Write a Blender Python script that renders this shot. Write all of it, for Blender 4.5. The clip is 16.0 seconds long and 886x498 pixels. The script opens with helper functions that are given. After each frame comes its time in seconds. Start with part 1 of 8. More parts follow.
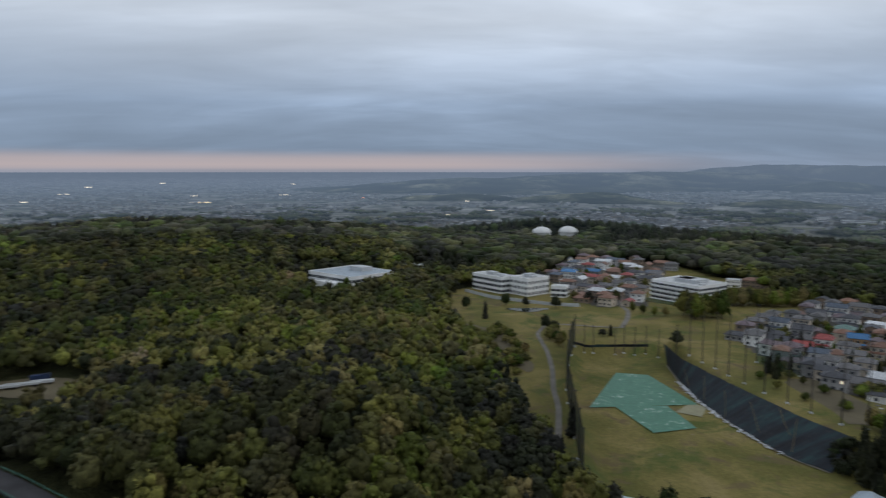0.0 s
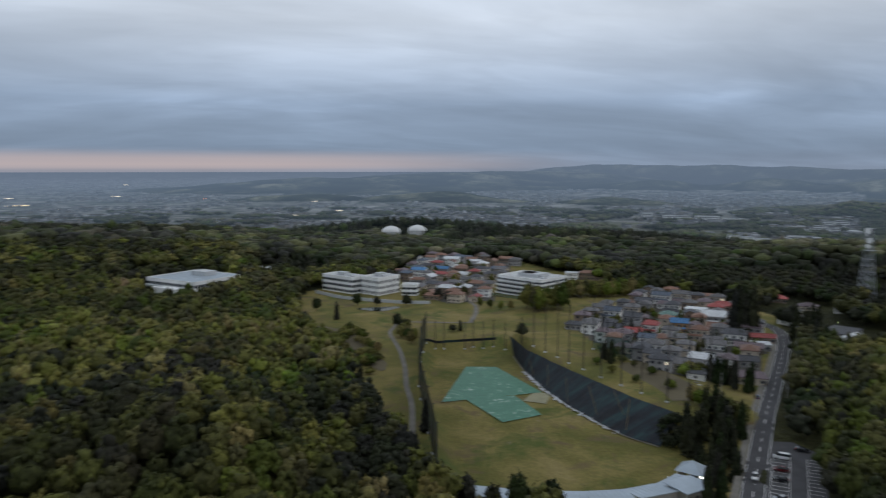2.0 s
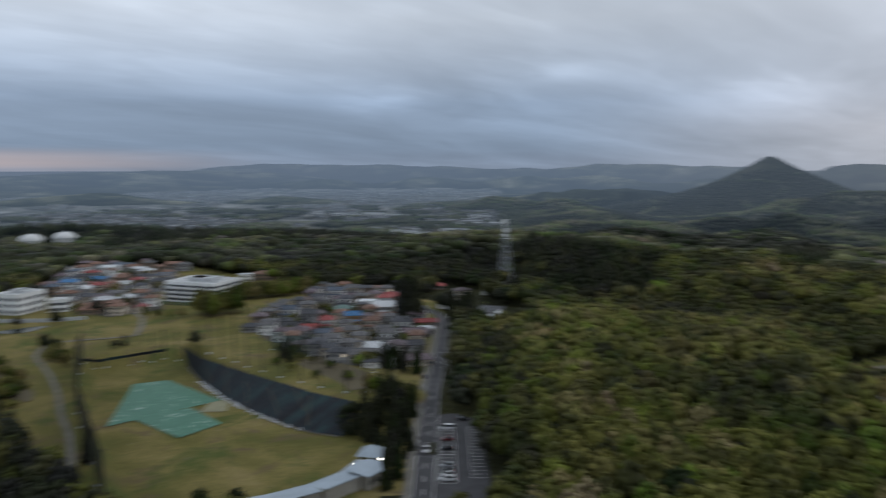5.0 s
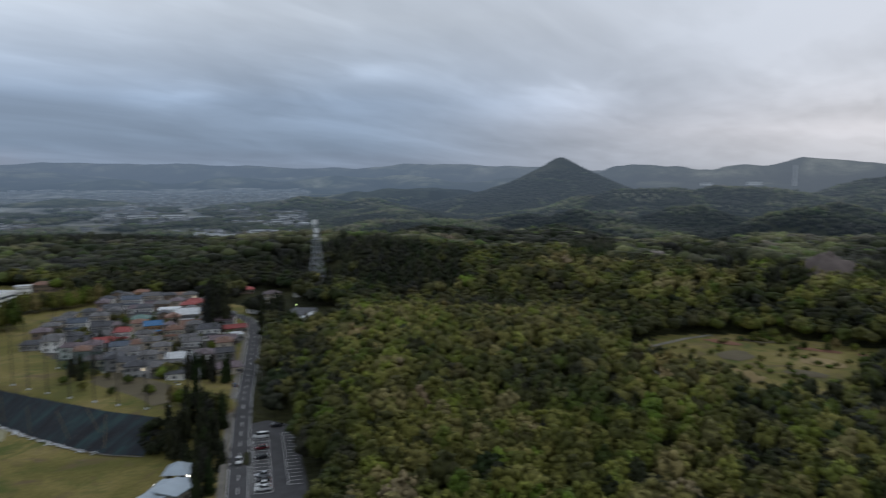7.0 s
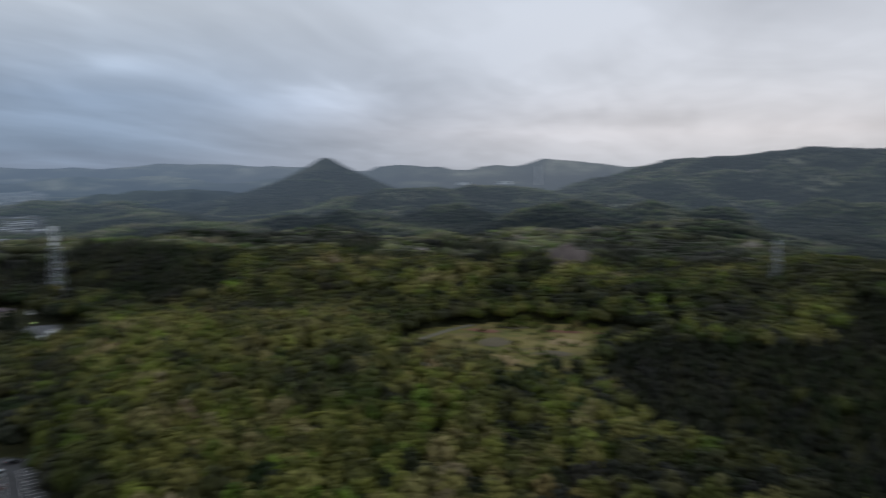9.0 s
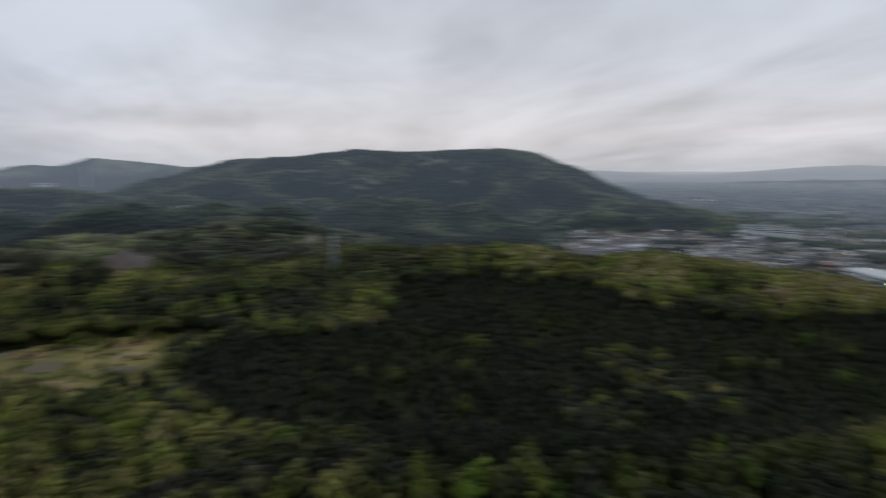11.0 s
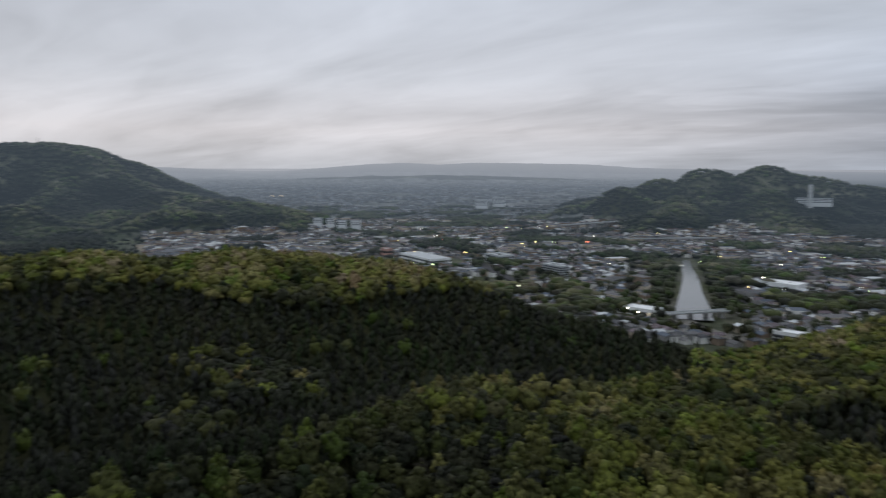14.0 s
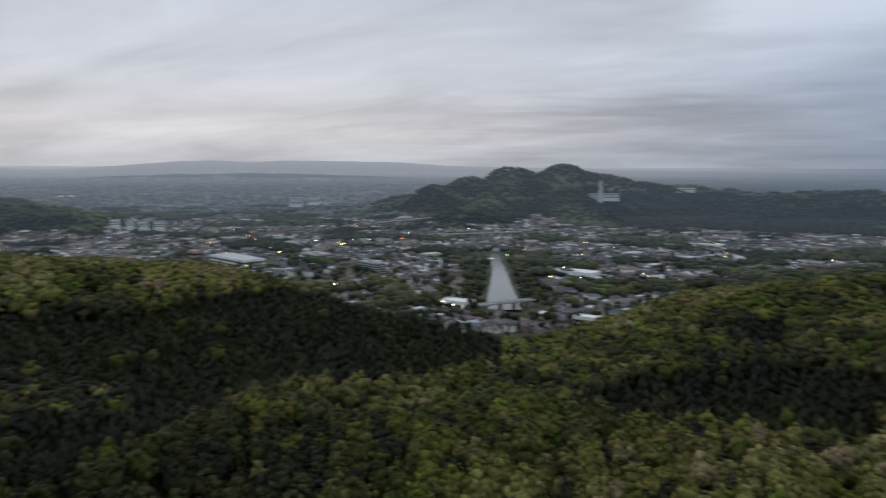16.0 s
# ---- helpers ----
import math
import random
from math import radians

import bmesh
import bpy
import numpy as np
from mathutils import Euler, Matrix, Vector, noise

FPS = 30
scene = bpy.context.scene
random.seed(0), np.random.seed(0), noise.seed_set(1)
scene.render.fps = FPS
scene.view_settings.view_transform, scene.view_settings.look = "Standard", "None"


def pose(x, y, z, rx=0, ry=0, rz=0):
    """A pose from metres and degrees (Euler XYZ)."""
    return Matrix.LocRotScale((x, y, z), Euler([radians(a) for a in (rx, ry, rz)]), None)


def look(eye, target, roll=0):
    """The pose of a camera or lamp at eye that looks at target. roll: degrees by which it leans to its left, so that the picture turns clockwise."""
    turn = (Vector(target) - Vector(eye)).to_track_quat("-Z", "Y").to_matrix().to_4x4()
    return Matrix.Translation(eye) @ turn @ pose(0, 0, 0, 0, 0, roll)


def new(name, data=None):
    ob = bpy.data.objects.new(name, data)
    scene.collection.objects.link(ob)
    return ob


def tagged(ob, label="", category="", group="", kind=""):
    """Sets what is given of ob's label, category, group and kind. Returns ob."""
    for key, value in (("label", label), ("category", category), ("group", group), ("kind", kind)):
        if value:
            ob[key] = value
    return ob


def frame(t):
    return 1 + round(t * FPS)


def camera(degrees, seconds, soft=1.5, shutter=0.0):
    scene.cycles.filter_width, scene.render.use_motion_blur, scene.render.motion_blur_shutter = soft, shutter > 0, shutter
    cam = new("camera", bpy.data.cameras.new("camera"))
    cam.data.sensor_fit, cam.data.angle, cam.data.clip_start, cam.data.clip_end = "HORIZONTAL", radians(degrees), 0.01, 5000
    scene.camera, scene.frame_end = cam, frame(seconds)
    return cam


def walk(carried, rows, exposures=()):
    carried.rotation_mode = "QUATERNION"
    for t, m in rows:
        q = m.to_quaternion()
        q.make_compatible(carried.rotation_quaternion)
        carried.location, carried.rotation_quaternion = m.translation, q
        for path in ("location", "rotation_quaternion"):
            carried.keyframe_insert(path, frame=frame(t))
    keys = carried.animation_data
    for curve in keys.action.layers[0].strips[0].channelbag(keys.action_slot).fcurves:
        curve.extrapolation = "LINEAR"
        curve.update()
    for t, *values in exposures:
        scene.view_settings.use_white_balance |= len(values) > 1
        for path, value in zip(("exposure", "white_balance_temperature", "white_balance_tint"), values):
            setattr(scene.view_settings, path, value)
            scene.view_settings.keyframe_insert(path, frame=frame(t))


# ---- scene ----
cam = camera(63.8, 16.0, soft=1.15, shutter=1.3)
EYE = 90.0
# seconds, yaw, pitch, roll: the drone hovers and turns to the right
PATH = [
    (0.0, -1.48, -6.29, -0.01),
    (0.5, -4.19, -6.31, -0.01),
    (1.0, -6.96, -6.31, -0.01),
    (1.5, -10.16, -6.31, -0.00),
    (2.0, -13.58, -6.32, 0.04),
    (2.2, -14.70, -6.33, 0.06),
    (2.3, -15.05, -6.33, 0.06),
    (2.4, -15.21, -6.34, 0.07),
    (2.5, -15.30, -6.34, 0.08),
    (2.6, -15.51, -6.34, 0.08),
    (2.7, -16.09, -6.35, 0.07),
    (2.8, -16.95, -6.35, 0.07),
    (3.0, -19.14, -6.36, 0.06),
    (3.5, -24.13, -6.38, 0.08),
    (4.0, -28.51, -6.37, 0.11),
    (4.5, -32.21, -6.39, 0.08),
    (5.0, -39.58, -6.39, 0.05),
    (5.2, -42.45, -6.39, 0.04),
    (7.3, -57.75, -6.42, -0.02),
    (7.5, -60.08, -6.42, -0.02),
    (8.0, -62.25, -6.43, -0.01),
    (8.2, -62.85, -6.42, -0.01),
    (10.3, -95.33, -6.33, -0.03),
    (10.5, -97.02, -6.32, -0.03),
    (11.0, -107.48, -6.35, -0.01),
    (11.5, -118.79, -6.42, -0.03),
    (12.0, -129.70, -6.44, -0.09),
    (12.5, -134.12, -6.48, -0.10),
    (13.0, -135.07, -6.52, -0.09),
    (13.5, -136.86, -6.56, -0.10),
    (14.0, -140.69, -6.56, -0.11),
    (14.5, -143.44, -6.58, -0.11),
    (15.0, -147.06, -6.63, -0.13),
    (15.5, -151.39, -6.64, -0.17),
    (16.0, -155.47, -6.69, -0.19),
]
walk(cam, [(t, pose(0, 0, EYE, 90 + p, r, y)) for t, y, p, r in PATH])

# ---- sky and light ----
def node_tools(tree):
    def add(kind, **kw):
        n = tree.nodes.new(kind)
        for k, v in kw.items():
            if k == "op":
                n.operation = v
            elif k == "blend":
                n.blend_type = v
            else:
                n.inputs[k].default_value = v
        return n

    def link(a, b):
        tree.links.new(a, b)

    def math_(op, a, b=None, clamp=False):
        n = tree.nodes.new("ShaderNodeMath")
        n.operation, n.use_clamp = op, clamp
        for i, v in enumerate((a, b)):
            if v is None:
                continue
            if isinstance(v, (int, float)):
                n.inputs[i].default_value = v
            else:
                link(v, n.inputs[i])
        return n.outputs[0]

    def mix(fac, a, b, blend="MIX"):
        n = tree.nodes.new("ShaderNodeMix")
        n.data_type, n.blend_type = "RGBA", blend
        for key, v in ((0, fac), (6, a), (7, b)):
            if isinstance(v, (int, float)):
                n.inputs[key].default_value = v
            elif isinstance(v, tuple):
                n.inputs[key].default_value = (*v, 1)
            else:
                link(v, n.inputs[key])
        return n.outputs[2]

    def ramp(fac, stops, interp="LINEAR"):
        n = tree.nodes.new("ShaderNodeValToRGB")
        n.color_ramp.interpolation = interp
        els = n.color_ramp.elements
        els[0].position, els[0].color = stops[0][0], (*stops[0][1], 1)
        els[1].position, els[1].color = stops[-1][0], (*stops[-1][1], 1)
        for p, c in stops[1:-1]:
            e = els.new(p)
            e.color = (*c, 1)
        link(fac, n.inputs[0])
        return n.outputs[0]

    def noise_(vec, scale, detail=4, rough=0.55, dist=0.0):
        n = tree.nodes.new("ShaderNodeTexNoise")
        n.inputs["Scale"].default_value, n.inputs["Detail"].default_value = scale, detail
        n.inputs["Roughness"].default_value, n.inputs["Distortion"].default_value = rough, dist
        if vec is not None:
            link(vec, n.inputs["Vector"])
        return n.outputs["Fac"]

    return add, link, math_, mix, ramp, noise_


def grey(v):
    return (v, v, v)


SUN_AZ, SUN_EL = 105.0, 14.0
world = bpy.data.worlds.new("overcast_dusk_sky")
scene.world = world
world.use_nodes = True
wt = world.node_tree
wt.nodes.clear()
add, link, math_, mix, ramp, noise_ = node_tools(wt)
coord = wt.nodes.new("ShaderNodeTexCoord")
sep = wt.nodes.new("ShaderNodeSeparateXYZ")
link(coord.outputs["Generated"], sep.inputs[0])
up = math_("MAXIMUM", sep.outputs[2], 0.0)
# cloud sheet seen in perspective
lift = math_("ADD", up, 0.16)
flat = wt.nodes.new("ShaderNodeCombineXYZ")
link(math_("DIVIDE", sep.outputs[0], lift), flat.inputs[0])
link(math_("DIVIDE", sep.outputs[1], lift), flat.inputs[1])
stretch = wt.nodes.new("ShaderNodeMapping")
stretch.inputs["Rotation"].default_value = (0, 0, radians(-20))
stretch.inputs["Scale"].default_value = (0.75, 1.5, 1)
link(flat.outputs[0], stretch.inputs[0])
broad = noise_(stretch.outputs[0], 0.7, 5, 0.5, 0.6)
fine = noise_(stretch.outputs[0], 2.2, 4, 0.5, 0.8)
cloud = math_("ADD", math_("MULTIPLY", broad, 0.8), math_("MULTIPLY", fine, 0.2))
height = ramp(up, [(0.0, (0.21, 0.265, 0.36)), (0.03, (0.21, 0.28, 0.39)), (0.09, (0.285, 0.37, 0.505)), (0.2, (0.54, 0.605, 0.70)), (0.5, (0.62, 0.69, 0.79)), (1.0, (0.74, 0.80, 0.90))])
tone = ramp(cloud, [(0.32, grey(0.84)), (0.44, grey(0.95)), (0.52, grey(1.03)), (0.64, grey(1.2))])
sky_col = mix(1.0, height, tone, "MULTIPLY")
# brighter, warmer cloud where the low sun stands behind it
GLOW_AZ = SUN_AZ + 18
sv = (math.sin(radians(GLOW_AZ)), math.cos(radians(GLOW_AZ)))
side = math_("ADD", math_("MULTIPLY", sep.outputs[0], sv[0]), math_("MULTIPLY", sep.outputs[1], sv[1]))
glow = ramp(side, [(0.22, grey(0.0)), (0.96, grey(1.0))], "EASE")
warm = mix(1.0, ramp(up, [(0.0, (0.50, 0.52, 0.57)), (0.05, (0.66, 0.645, 0.68)), (0.12, (0.62, 0.64, 0.70)), (0.25, (0.58, 0.62, 0.70)), (0.5, (0.62, 0.68, 0.77)), (1.0, (0.74, 0.79, 0.88))]), ramp(cloud, [(0.34, grey(0.8)), (0.48, grey(0.98)), (0.62, grey(1.14))]), "MULTIPLY")
sky_col = mix(glow, sky_col, warm)
# thinner and thicker places of the cloud sheet: bearing, elevation, half width and half height in degrees, gain
bearing = math_("MULTIPLY", math_("ARCTAN2", sep.outputs[0], sep.outputs[1]), 57.296)
bearing = math_("ADD", bearing, math_("MULTIPLY", math_("LESS_THAN", bearing, -110.0), 360.0))
rise_deg = math_("MULTIPLY", math_("ARCSINE", sep.outputs[2]), 57.296)
ragged = math_("MULTIPLY", math_("SUBTRACT", noise_(stretch.outputs[0], 2.4, 3, 0.5, 1.0), 0.5), 2.6)
SHEET = [(10, 10.5, 20, 3.6, 0.15), (-8, 5.6, 9, 0.8, 0.22), (35, 5.3, 3.4, 0.8, 0.28), (20, 5.6, 7, 0.7, 0.10), (46, 9.5, 10, 4.0, -0.13), (40, 3.2, 14, 1.6, 0.06), (48.6, 7.2, 3.0, 0.7, 0.22),
         (64, 5.4, 4.5, 1.0, 0.34), (60, 3.0, 10, 1.8, 0.10), (82, 4.6, 9.0, 2.4, 0.14), (89, 3.8, 6.0, 0.8, -0.20), (97, 7.5, 8, 1.0, -0.08), (161, 4.0, 15, 1.3, -0.17), (176, 3.2, 14, 2.4, -0.14), (172, 8.5, 9, 1.2, 0.10), (130, 2.8, 12, 0.9, 0.06)]
gain = 1.0
for s_az, s_el, s_w, s_h, s_gain in SHEET:
    u = math_("DIVIDE", math_("SUBTRACT", bearing, float(s_az)), float(s_w))
    v = math_("ADD", math_("DIVIDE", math_("SUBTRACT", rise_deg, float(s_el)), float(s_h)), ragged)
    lobe = math_("EXPONENT", math_("MULTIPLY", math_("ADD", math_("MULTIPLY", u, u), math_("MULTIPLY", v, v)), -1.0))
    gain = math_("ADD", math_("MULTIPLY", lobe, s_gain), gain)
shade = wt.nodes.new("ShaderNodeCombineXYZ")
for k in range(3):
    link(gain, shade.inputs[k])
sky_col = mix(1.0, sky_col, shade.outputs[0], "MULTIPLY")
# the clear strip under the cloud edge, over the plain
pv = (math.sin(radians(-35)), math.cos(radians(-35)))
pside = math_("ADD", math_("MULTIPLY", sep.outputs[0], pv[0]), math_("MULTIPLY", sep.outputs[1], pv[1]))
strip = math_("MULTIPLY", ramp(pside, [(0.45, grey(0.0)), (0.85, grey(1.0))], "EASE"), ramp(up, [(0.0, grey(0.35)), (0.006, grey(1.0)), (0.013, grey(0.9)), (0.03, grey(0.0))], "EASE"))
sky_col = mix(strip, sky_col, (0.49, 0.42, 0.435))
nishita = wt.nodes.new("ShaderNodeTexSky")
nishita.sky_type = "NISHITA"
nishita.sun_disc = False
nishita.sun_elevation, nishita.sun_rotation = radians(35), radians(SUN_AZ)
bg_sky = add("ShaderNodeBackground", Strength=0.05)
link(nishita.outputs[0], bg_sky.inputs[0])
bg_cloud = add("ShaderNodeBackground", Strength=1.0)
link(sky_col, bg_cloud.inputs[0])
cover = add("ShaderNodeMixShader", Fac=0.94)
link(bg_sky.outputs[0], cover.inputs[1])
link(bg_cloud.outputs[0], cover.inputs[2])
wout = wt.nodes.new("ShaderNodeOutputWorld")
link(cover.outputs[0], wout.inputs[0])

sun = new("sun", bpy.data.lights.new("sun", "SUN"))
sun.data.energy, sun.data.angle, sun.data.color = 0.3, radians(40), (1.0, 0.93, 0.86)
a, e = radians(SUN_AZ), radians(40)
sun.matrix_world = look((math.sin(a) * math.cos(e) * 100, math.cos(a) * math.cos(e) * 100, 300 + math.sin(e) * 100), (0, 0, 300))
scene.view_settings.exposure = 0.0

# ---- materials ----
def material(name, build, rough=0.8, metal=0.0, spec=0.3):
    m = bpy.data.materials.new(name)
    m.use_nodes = True
    tree = m.node_tree
    p = tree.nodes["Principled BSDF"]
    p.inputs["Roughness"].default_value, p.inputs["Metallic"].default_value = rough, metal
    p.inputs["Specular IOR Level"].default_value = spec
    tools = node_tools(tree)
    geo = tree.nodes.new("ShaderNodeNewGeometry")
    tc = tree.nodes.new("ShaderNodeTexCoord")
    build(tree, p, tools, geo.outputs["Position"], tc.outputs["Object"])
    return m


def bump(tree, p, height, strength=0.4, dist=0.1):
    b = tree.nodes.new("ShaderNodeBump")
    b.inputs["Strength"].default_value, b.inputs["Distance"].default_value = strength, dist
    tree.links.new(height, b.inputs["Height"])
    tree.links.new(b.outputs[0], p.inputs["Normal"])


def worn(name, colour, rough=0.7, metal=0.0, scale=2.0, vary=0.35, bump_s=0.2, by_object=0.0, spec=0.3):
    """A plain surface with stains at a large scale and grain at a small one."""
    def build(tree, p, tools, pos, obj):
        add, link, math_, mix, ramp, noise_ = tools
        big = noise_(obj, scale * 0.35, 4, 0.6)
        small = noise_(obj, scale * 9, 3, 0.6)
        f = math_("ADD", math_("MULTIPLY", big, 0.7), math_("MULTIPLY", small, 0.3))
        c = mix(1.0, colour, ramp(f, [(0.3, grey(1 - vary)), (0.7, grey(1 + vary * 0.6))]), "MULTIPLY")
        if by_object:
            info = tree.nodes.new("ShaderNodeObjectInfo")
            c = mix(1.0, c, ramp(info.outputs["Random"], [(0, grey(1 - by_object)), (1, grey(1 + by_object))]), "MULTIPLY")
        link(c, p.inputs["Base Color"])
        if bump_s:
            bump(tree, p, small, bump_s, 0.03)
    return material(name, build, rough, metal, spec)


DECID = [(0.0, (0.020, 0.022, 0.010)), (0.2, (0.030, 0.033, 0.011)), (0.38, (0.046, 0.049, 0.014)), (0.55, (0.073, 0.076, 0.018)), (0.75, (0.118, 0.115, 0.026)), (0.9, (0.150, 0.138, 0.042)), (1.0, (0.175, 0.150, 0.062))]
CONIF = [(0.0, (0.014, 0.016, 0.009)), (0.5, (0.019, 0.022, 0.012)), (1.0, (0.030, 0.033, 0.014))]


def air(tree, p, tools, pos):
    """Distance haze painted as emission: bluish, paler towards the bright part of the sky."""
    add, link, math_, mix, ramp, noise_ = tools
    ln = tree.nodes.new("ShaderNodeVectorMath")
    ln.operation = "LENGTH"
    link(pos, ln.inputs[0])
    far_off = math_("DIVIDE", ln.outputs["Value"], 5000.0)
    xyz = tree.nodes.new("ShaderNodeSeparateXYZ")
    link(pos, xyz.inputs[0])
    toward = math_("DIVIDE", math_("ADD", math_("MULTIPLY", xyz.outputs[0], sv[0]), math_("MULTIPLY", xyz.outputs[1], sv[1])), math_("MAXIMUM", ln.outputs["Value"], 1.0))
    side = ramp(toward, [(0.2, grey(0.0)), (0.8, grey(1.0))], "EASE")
    link(mix(side, ramp(far_off, HAZE_COOL), ramp(far_off, HAZE_PALE)), p.inputs["Emission Color"])
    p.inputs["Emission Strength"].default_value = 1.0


# emission colours of the painted haze, by distance over 5000 m
HAZE_COOL = [(0.16, (0.0, 0.0, 0.0)), (0.22, (0.006, 0.009, 0.012)), (0.3, (0.016, 0.023, 0.031)), (0.42, (0.032, 0.045, 0.061)), (0.55, (0.062, 0.088, 0.121)), (0.73, (0.094, 0.131, 0.184)), (0.86, (0.118, 0.159, 0.222)), (0.96, (0.130, 0.171, 0.238))]
HAZE_PALE = [(0.16, (0.0, 0.0, 0.0)), (0.22, (0.006, 0.009, 0.012)), (0.3, (0.018, 0.025, 0.032)), (0.42, (0.039, 0.051, 0.065)), (0.55, (0.066, 0.083, 0.105)), (0.73, (0.105, 0.127, 0.158)), (0.86, (0.165, 0.19, 0.225)), (0.95, (0.27, 0.295, 0.34)), (0.972, (0.39, 0.405, 0.445))]


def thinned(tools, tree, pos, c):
    """Haze put into a far base colour: it dims with distance."""
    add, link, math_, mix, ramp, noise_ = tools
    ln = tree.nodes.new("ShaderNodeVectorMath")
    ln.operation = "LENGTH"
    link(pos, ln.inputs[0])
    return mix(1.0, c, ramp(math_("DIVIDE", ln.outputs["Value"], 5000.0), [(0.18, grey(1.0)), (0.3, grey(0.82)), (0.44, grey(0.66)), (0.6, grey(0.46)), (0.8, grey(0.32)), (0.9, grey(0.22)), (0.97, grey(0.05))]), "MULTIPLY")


def foliage(name, stops, joined, far=False):
    def build(tree, p, tools, pos, obj):
        add, link, math_, mix, ramp, noise_ = tools
        if joined:
            at = tree.nodes.new("ShaderNodeAttribute")
            at.attribute_name = "tone"
            r = at.outputs["Fac"]
            ah = tree.nodes.new("ShaderNodeAttribute")
            ah.attribute_name = "hue"
            hue = ah.outputs["Fac"]
        else:
            r = tree.nodes.new("ShaderNodeObjectInfo").outputs["Random"]
            hue = math_("FRACT", math_("MULTIPLY", r, 7.31))
            r = math_("ADD", math_("MULTIPLY", r, 0.55), 0.35)
        c = mix(1.0, ramp(r, stops), ramp(hue, [(0.0, (0.74, 1.12, 0.55)), (0.25, (0.92, 1.04, 0.75)), (0.5, (1.0, 1.0, 1.0)), (0.7, (1.02, 0.98, 1.0)), (0.85, (1.12, 1.04, 1.6)), (1.0, (1.12, 0.92, 1.2))]), "MULTIPLY")
        geo = tree.nodes.new("ShaderNodeNewGeometry")
        isl = ramp(geo.outputs["Random Per Island"], [(0, grey(0.7)), (1, grey(1.3))])
        v = tree.nodes.new("ShaderNodeTexVoronoi")
        v.inputs["Scale"].default_value = 0.75
        link(pos, v.inputs["Vector"])
        n = ramp(math_("ADD", math_("MULTIPLY", noise_(pos, 1.3, 4, 0.8), 0.7), math_("MULTIPLY", v.outputs["Color"], 0.3)), [(0.32, grey(0.5)), (0.5, grey(1.0)), (0.68, grey(1.5))])
        c = mix(1.0, mix(1.0, c, isl, "MULTIPLY"), n, "MULTIPLY")
        # far leaves carry distance haze painted into colour and emission
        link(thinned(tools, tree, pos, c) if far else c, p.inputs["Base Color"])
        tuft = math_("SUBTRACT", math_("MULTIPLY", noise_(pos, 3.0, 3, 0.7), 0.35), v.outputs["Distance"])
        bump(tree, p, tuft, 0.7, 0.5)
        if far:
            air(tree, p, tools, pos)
    return material(name, build, 0.75, 0.0, 0.15)


M_DECID = foliage("deciduous_leaves", DECID, True)
M_CONIF = foliage("conifer_needles", CONIF, True)
# greyer copy of DECID, with haze put into the leaf colour
DECID_HAZED = [(0.0, (0.022, 0.026, 0.015)), (0.35, (0.046, 0.052, 0.026)), (0.6, (0.084, 0.088, 0.042)), (0.85, (0.125, 0.122, 0.062)), (1.0, (0.15, 0.14, 0.085))]
M_DECID_F = foliage("hazed_deciduous_leaves", DECID_HAZED, True, True)
M_CONIF_F = foliage("hazed_conifer_needles", CONIF, True, True)
M_DECID_T = foliage("deciduous_leaves_tree", DECID, False)
M_CONIF_T = foliage("conifer_needles_tree", CONIF, False)
M_BARK = worn("bark", (0.07, 0.055, 0.042), 0.9, scale=3, bump_s=0.5)


def b_forest_floor(tree, p, tools, pos, obj):
    add, link, math_, mix, ramp, noise_ = tools
    n = noise_(pos, 0.02, 6, 0.6)
    c = ramp(n, [(0.35, (0.020, 0.022, 0.011)), (0.5, (0.030, 0.032, 0.013)), (0.65, (0.046, 0.046, 0.018))])
    c = mix(1.0, c, ramp(noise_(pos, 0.35, 4, 0.7), [(0.3, grey(0.6)), (0.7, grey(1.4))]), "MULTIPLY")
    link(c, p.inputs["Base Color"])
    bump(tree, p, noise_(pos, 0.15, 5, 0.7), 1.0, 4.0)
    # distance haze painted in as emission beyond 800 m
    air(tree, p, tools, pos)


M_FLOOR = material("forest_floor", b_forest_floor, 0.9, 0, 0.1)


def b_grass(tree, p, tools, pos, obj):
    add, link, math_, mix, ramp, noise_ = tools
    n = noise_(pos, 0.03, 5, 0.6, 0.5)
    c = ramp(n, [(0.3, (0.080, 0.084, 0.024)), (0.45, (0.125, 0.112, 0.034)), (0.58, (0.175, 0.145, 0.052)), (0.7, (0.22, 0.175, 0.078))])
    c = mix(1.0, c, ramp(noise_(pos, 0.9, 4, 0.7), [(0.3, grey(0.75)), (0.7, grey(1.25))]), "MULTIPLY")
    c = mix(ramp(noise_(pos, 0.055, 5, 0.65, 1.2), [(0.54, grey(0)), (0.66, grey(0.8))]), c, (0.115, 0.085, 0.05))
    c = mix(ramp(noise_(pos, 0.045, 5, 0.7, 0.4), [(0.36, grey(0.85)), (0.47, grey(0))]), c, (0.064, 0.086, 0.022))
    c = mix(ramp(noise_(pos, 0.16, 5, 0.75), [(0.64, grey(0)), (0.72, grey(0.6))]), c, (0.19, 0.165, 0.125))
    link(c, p.inputs["Base Color"])
    bump(tree, p, noise_(pos, 2.5, 3, 0.7), 0.5, 0.2)


M_GRASS = material("dry_spring_grass", b_grass, 0.9, 0, 0.1)


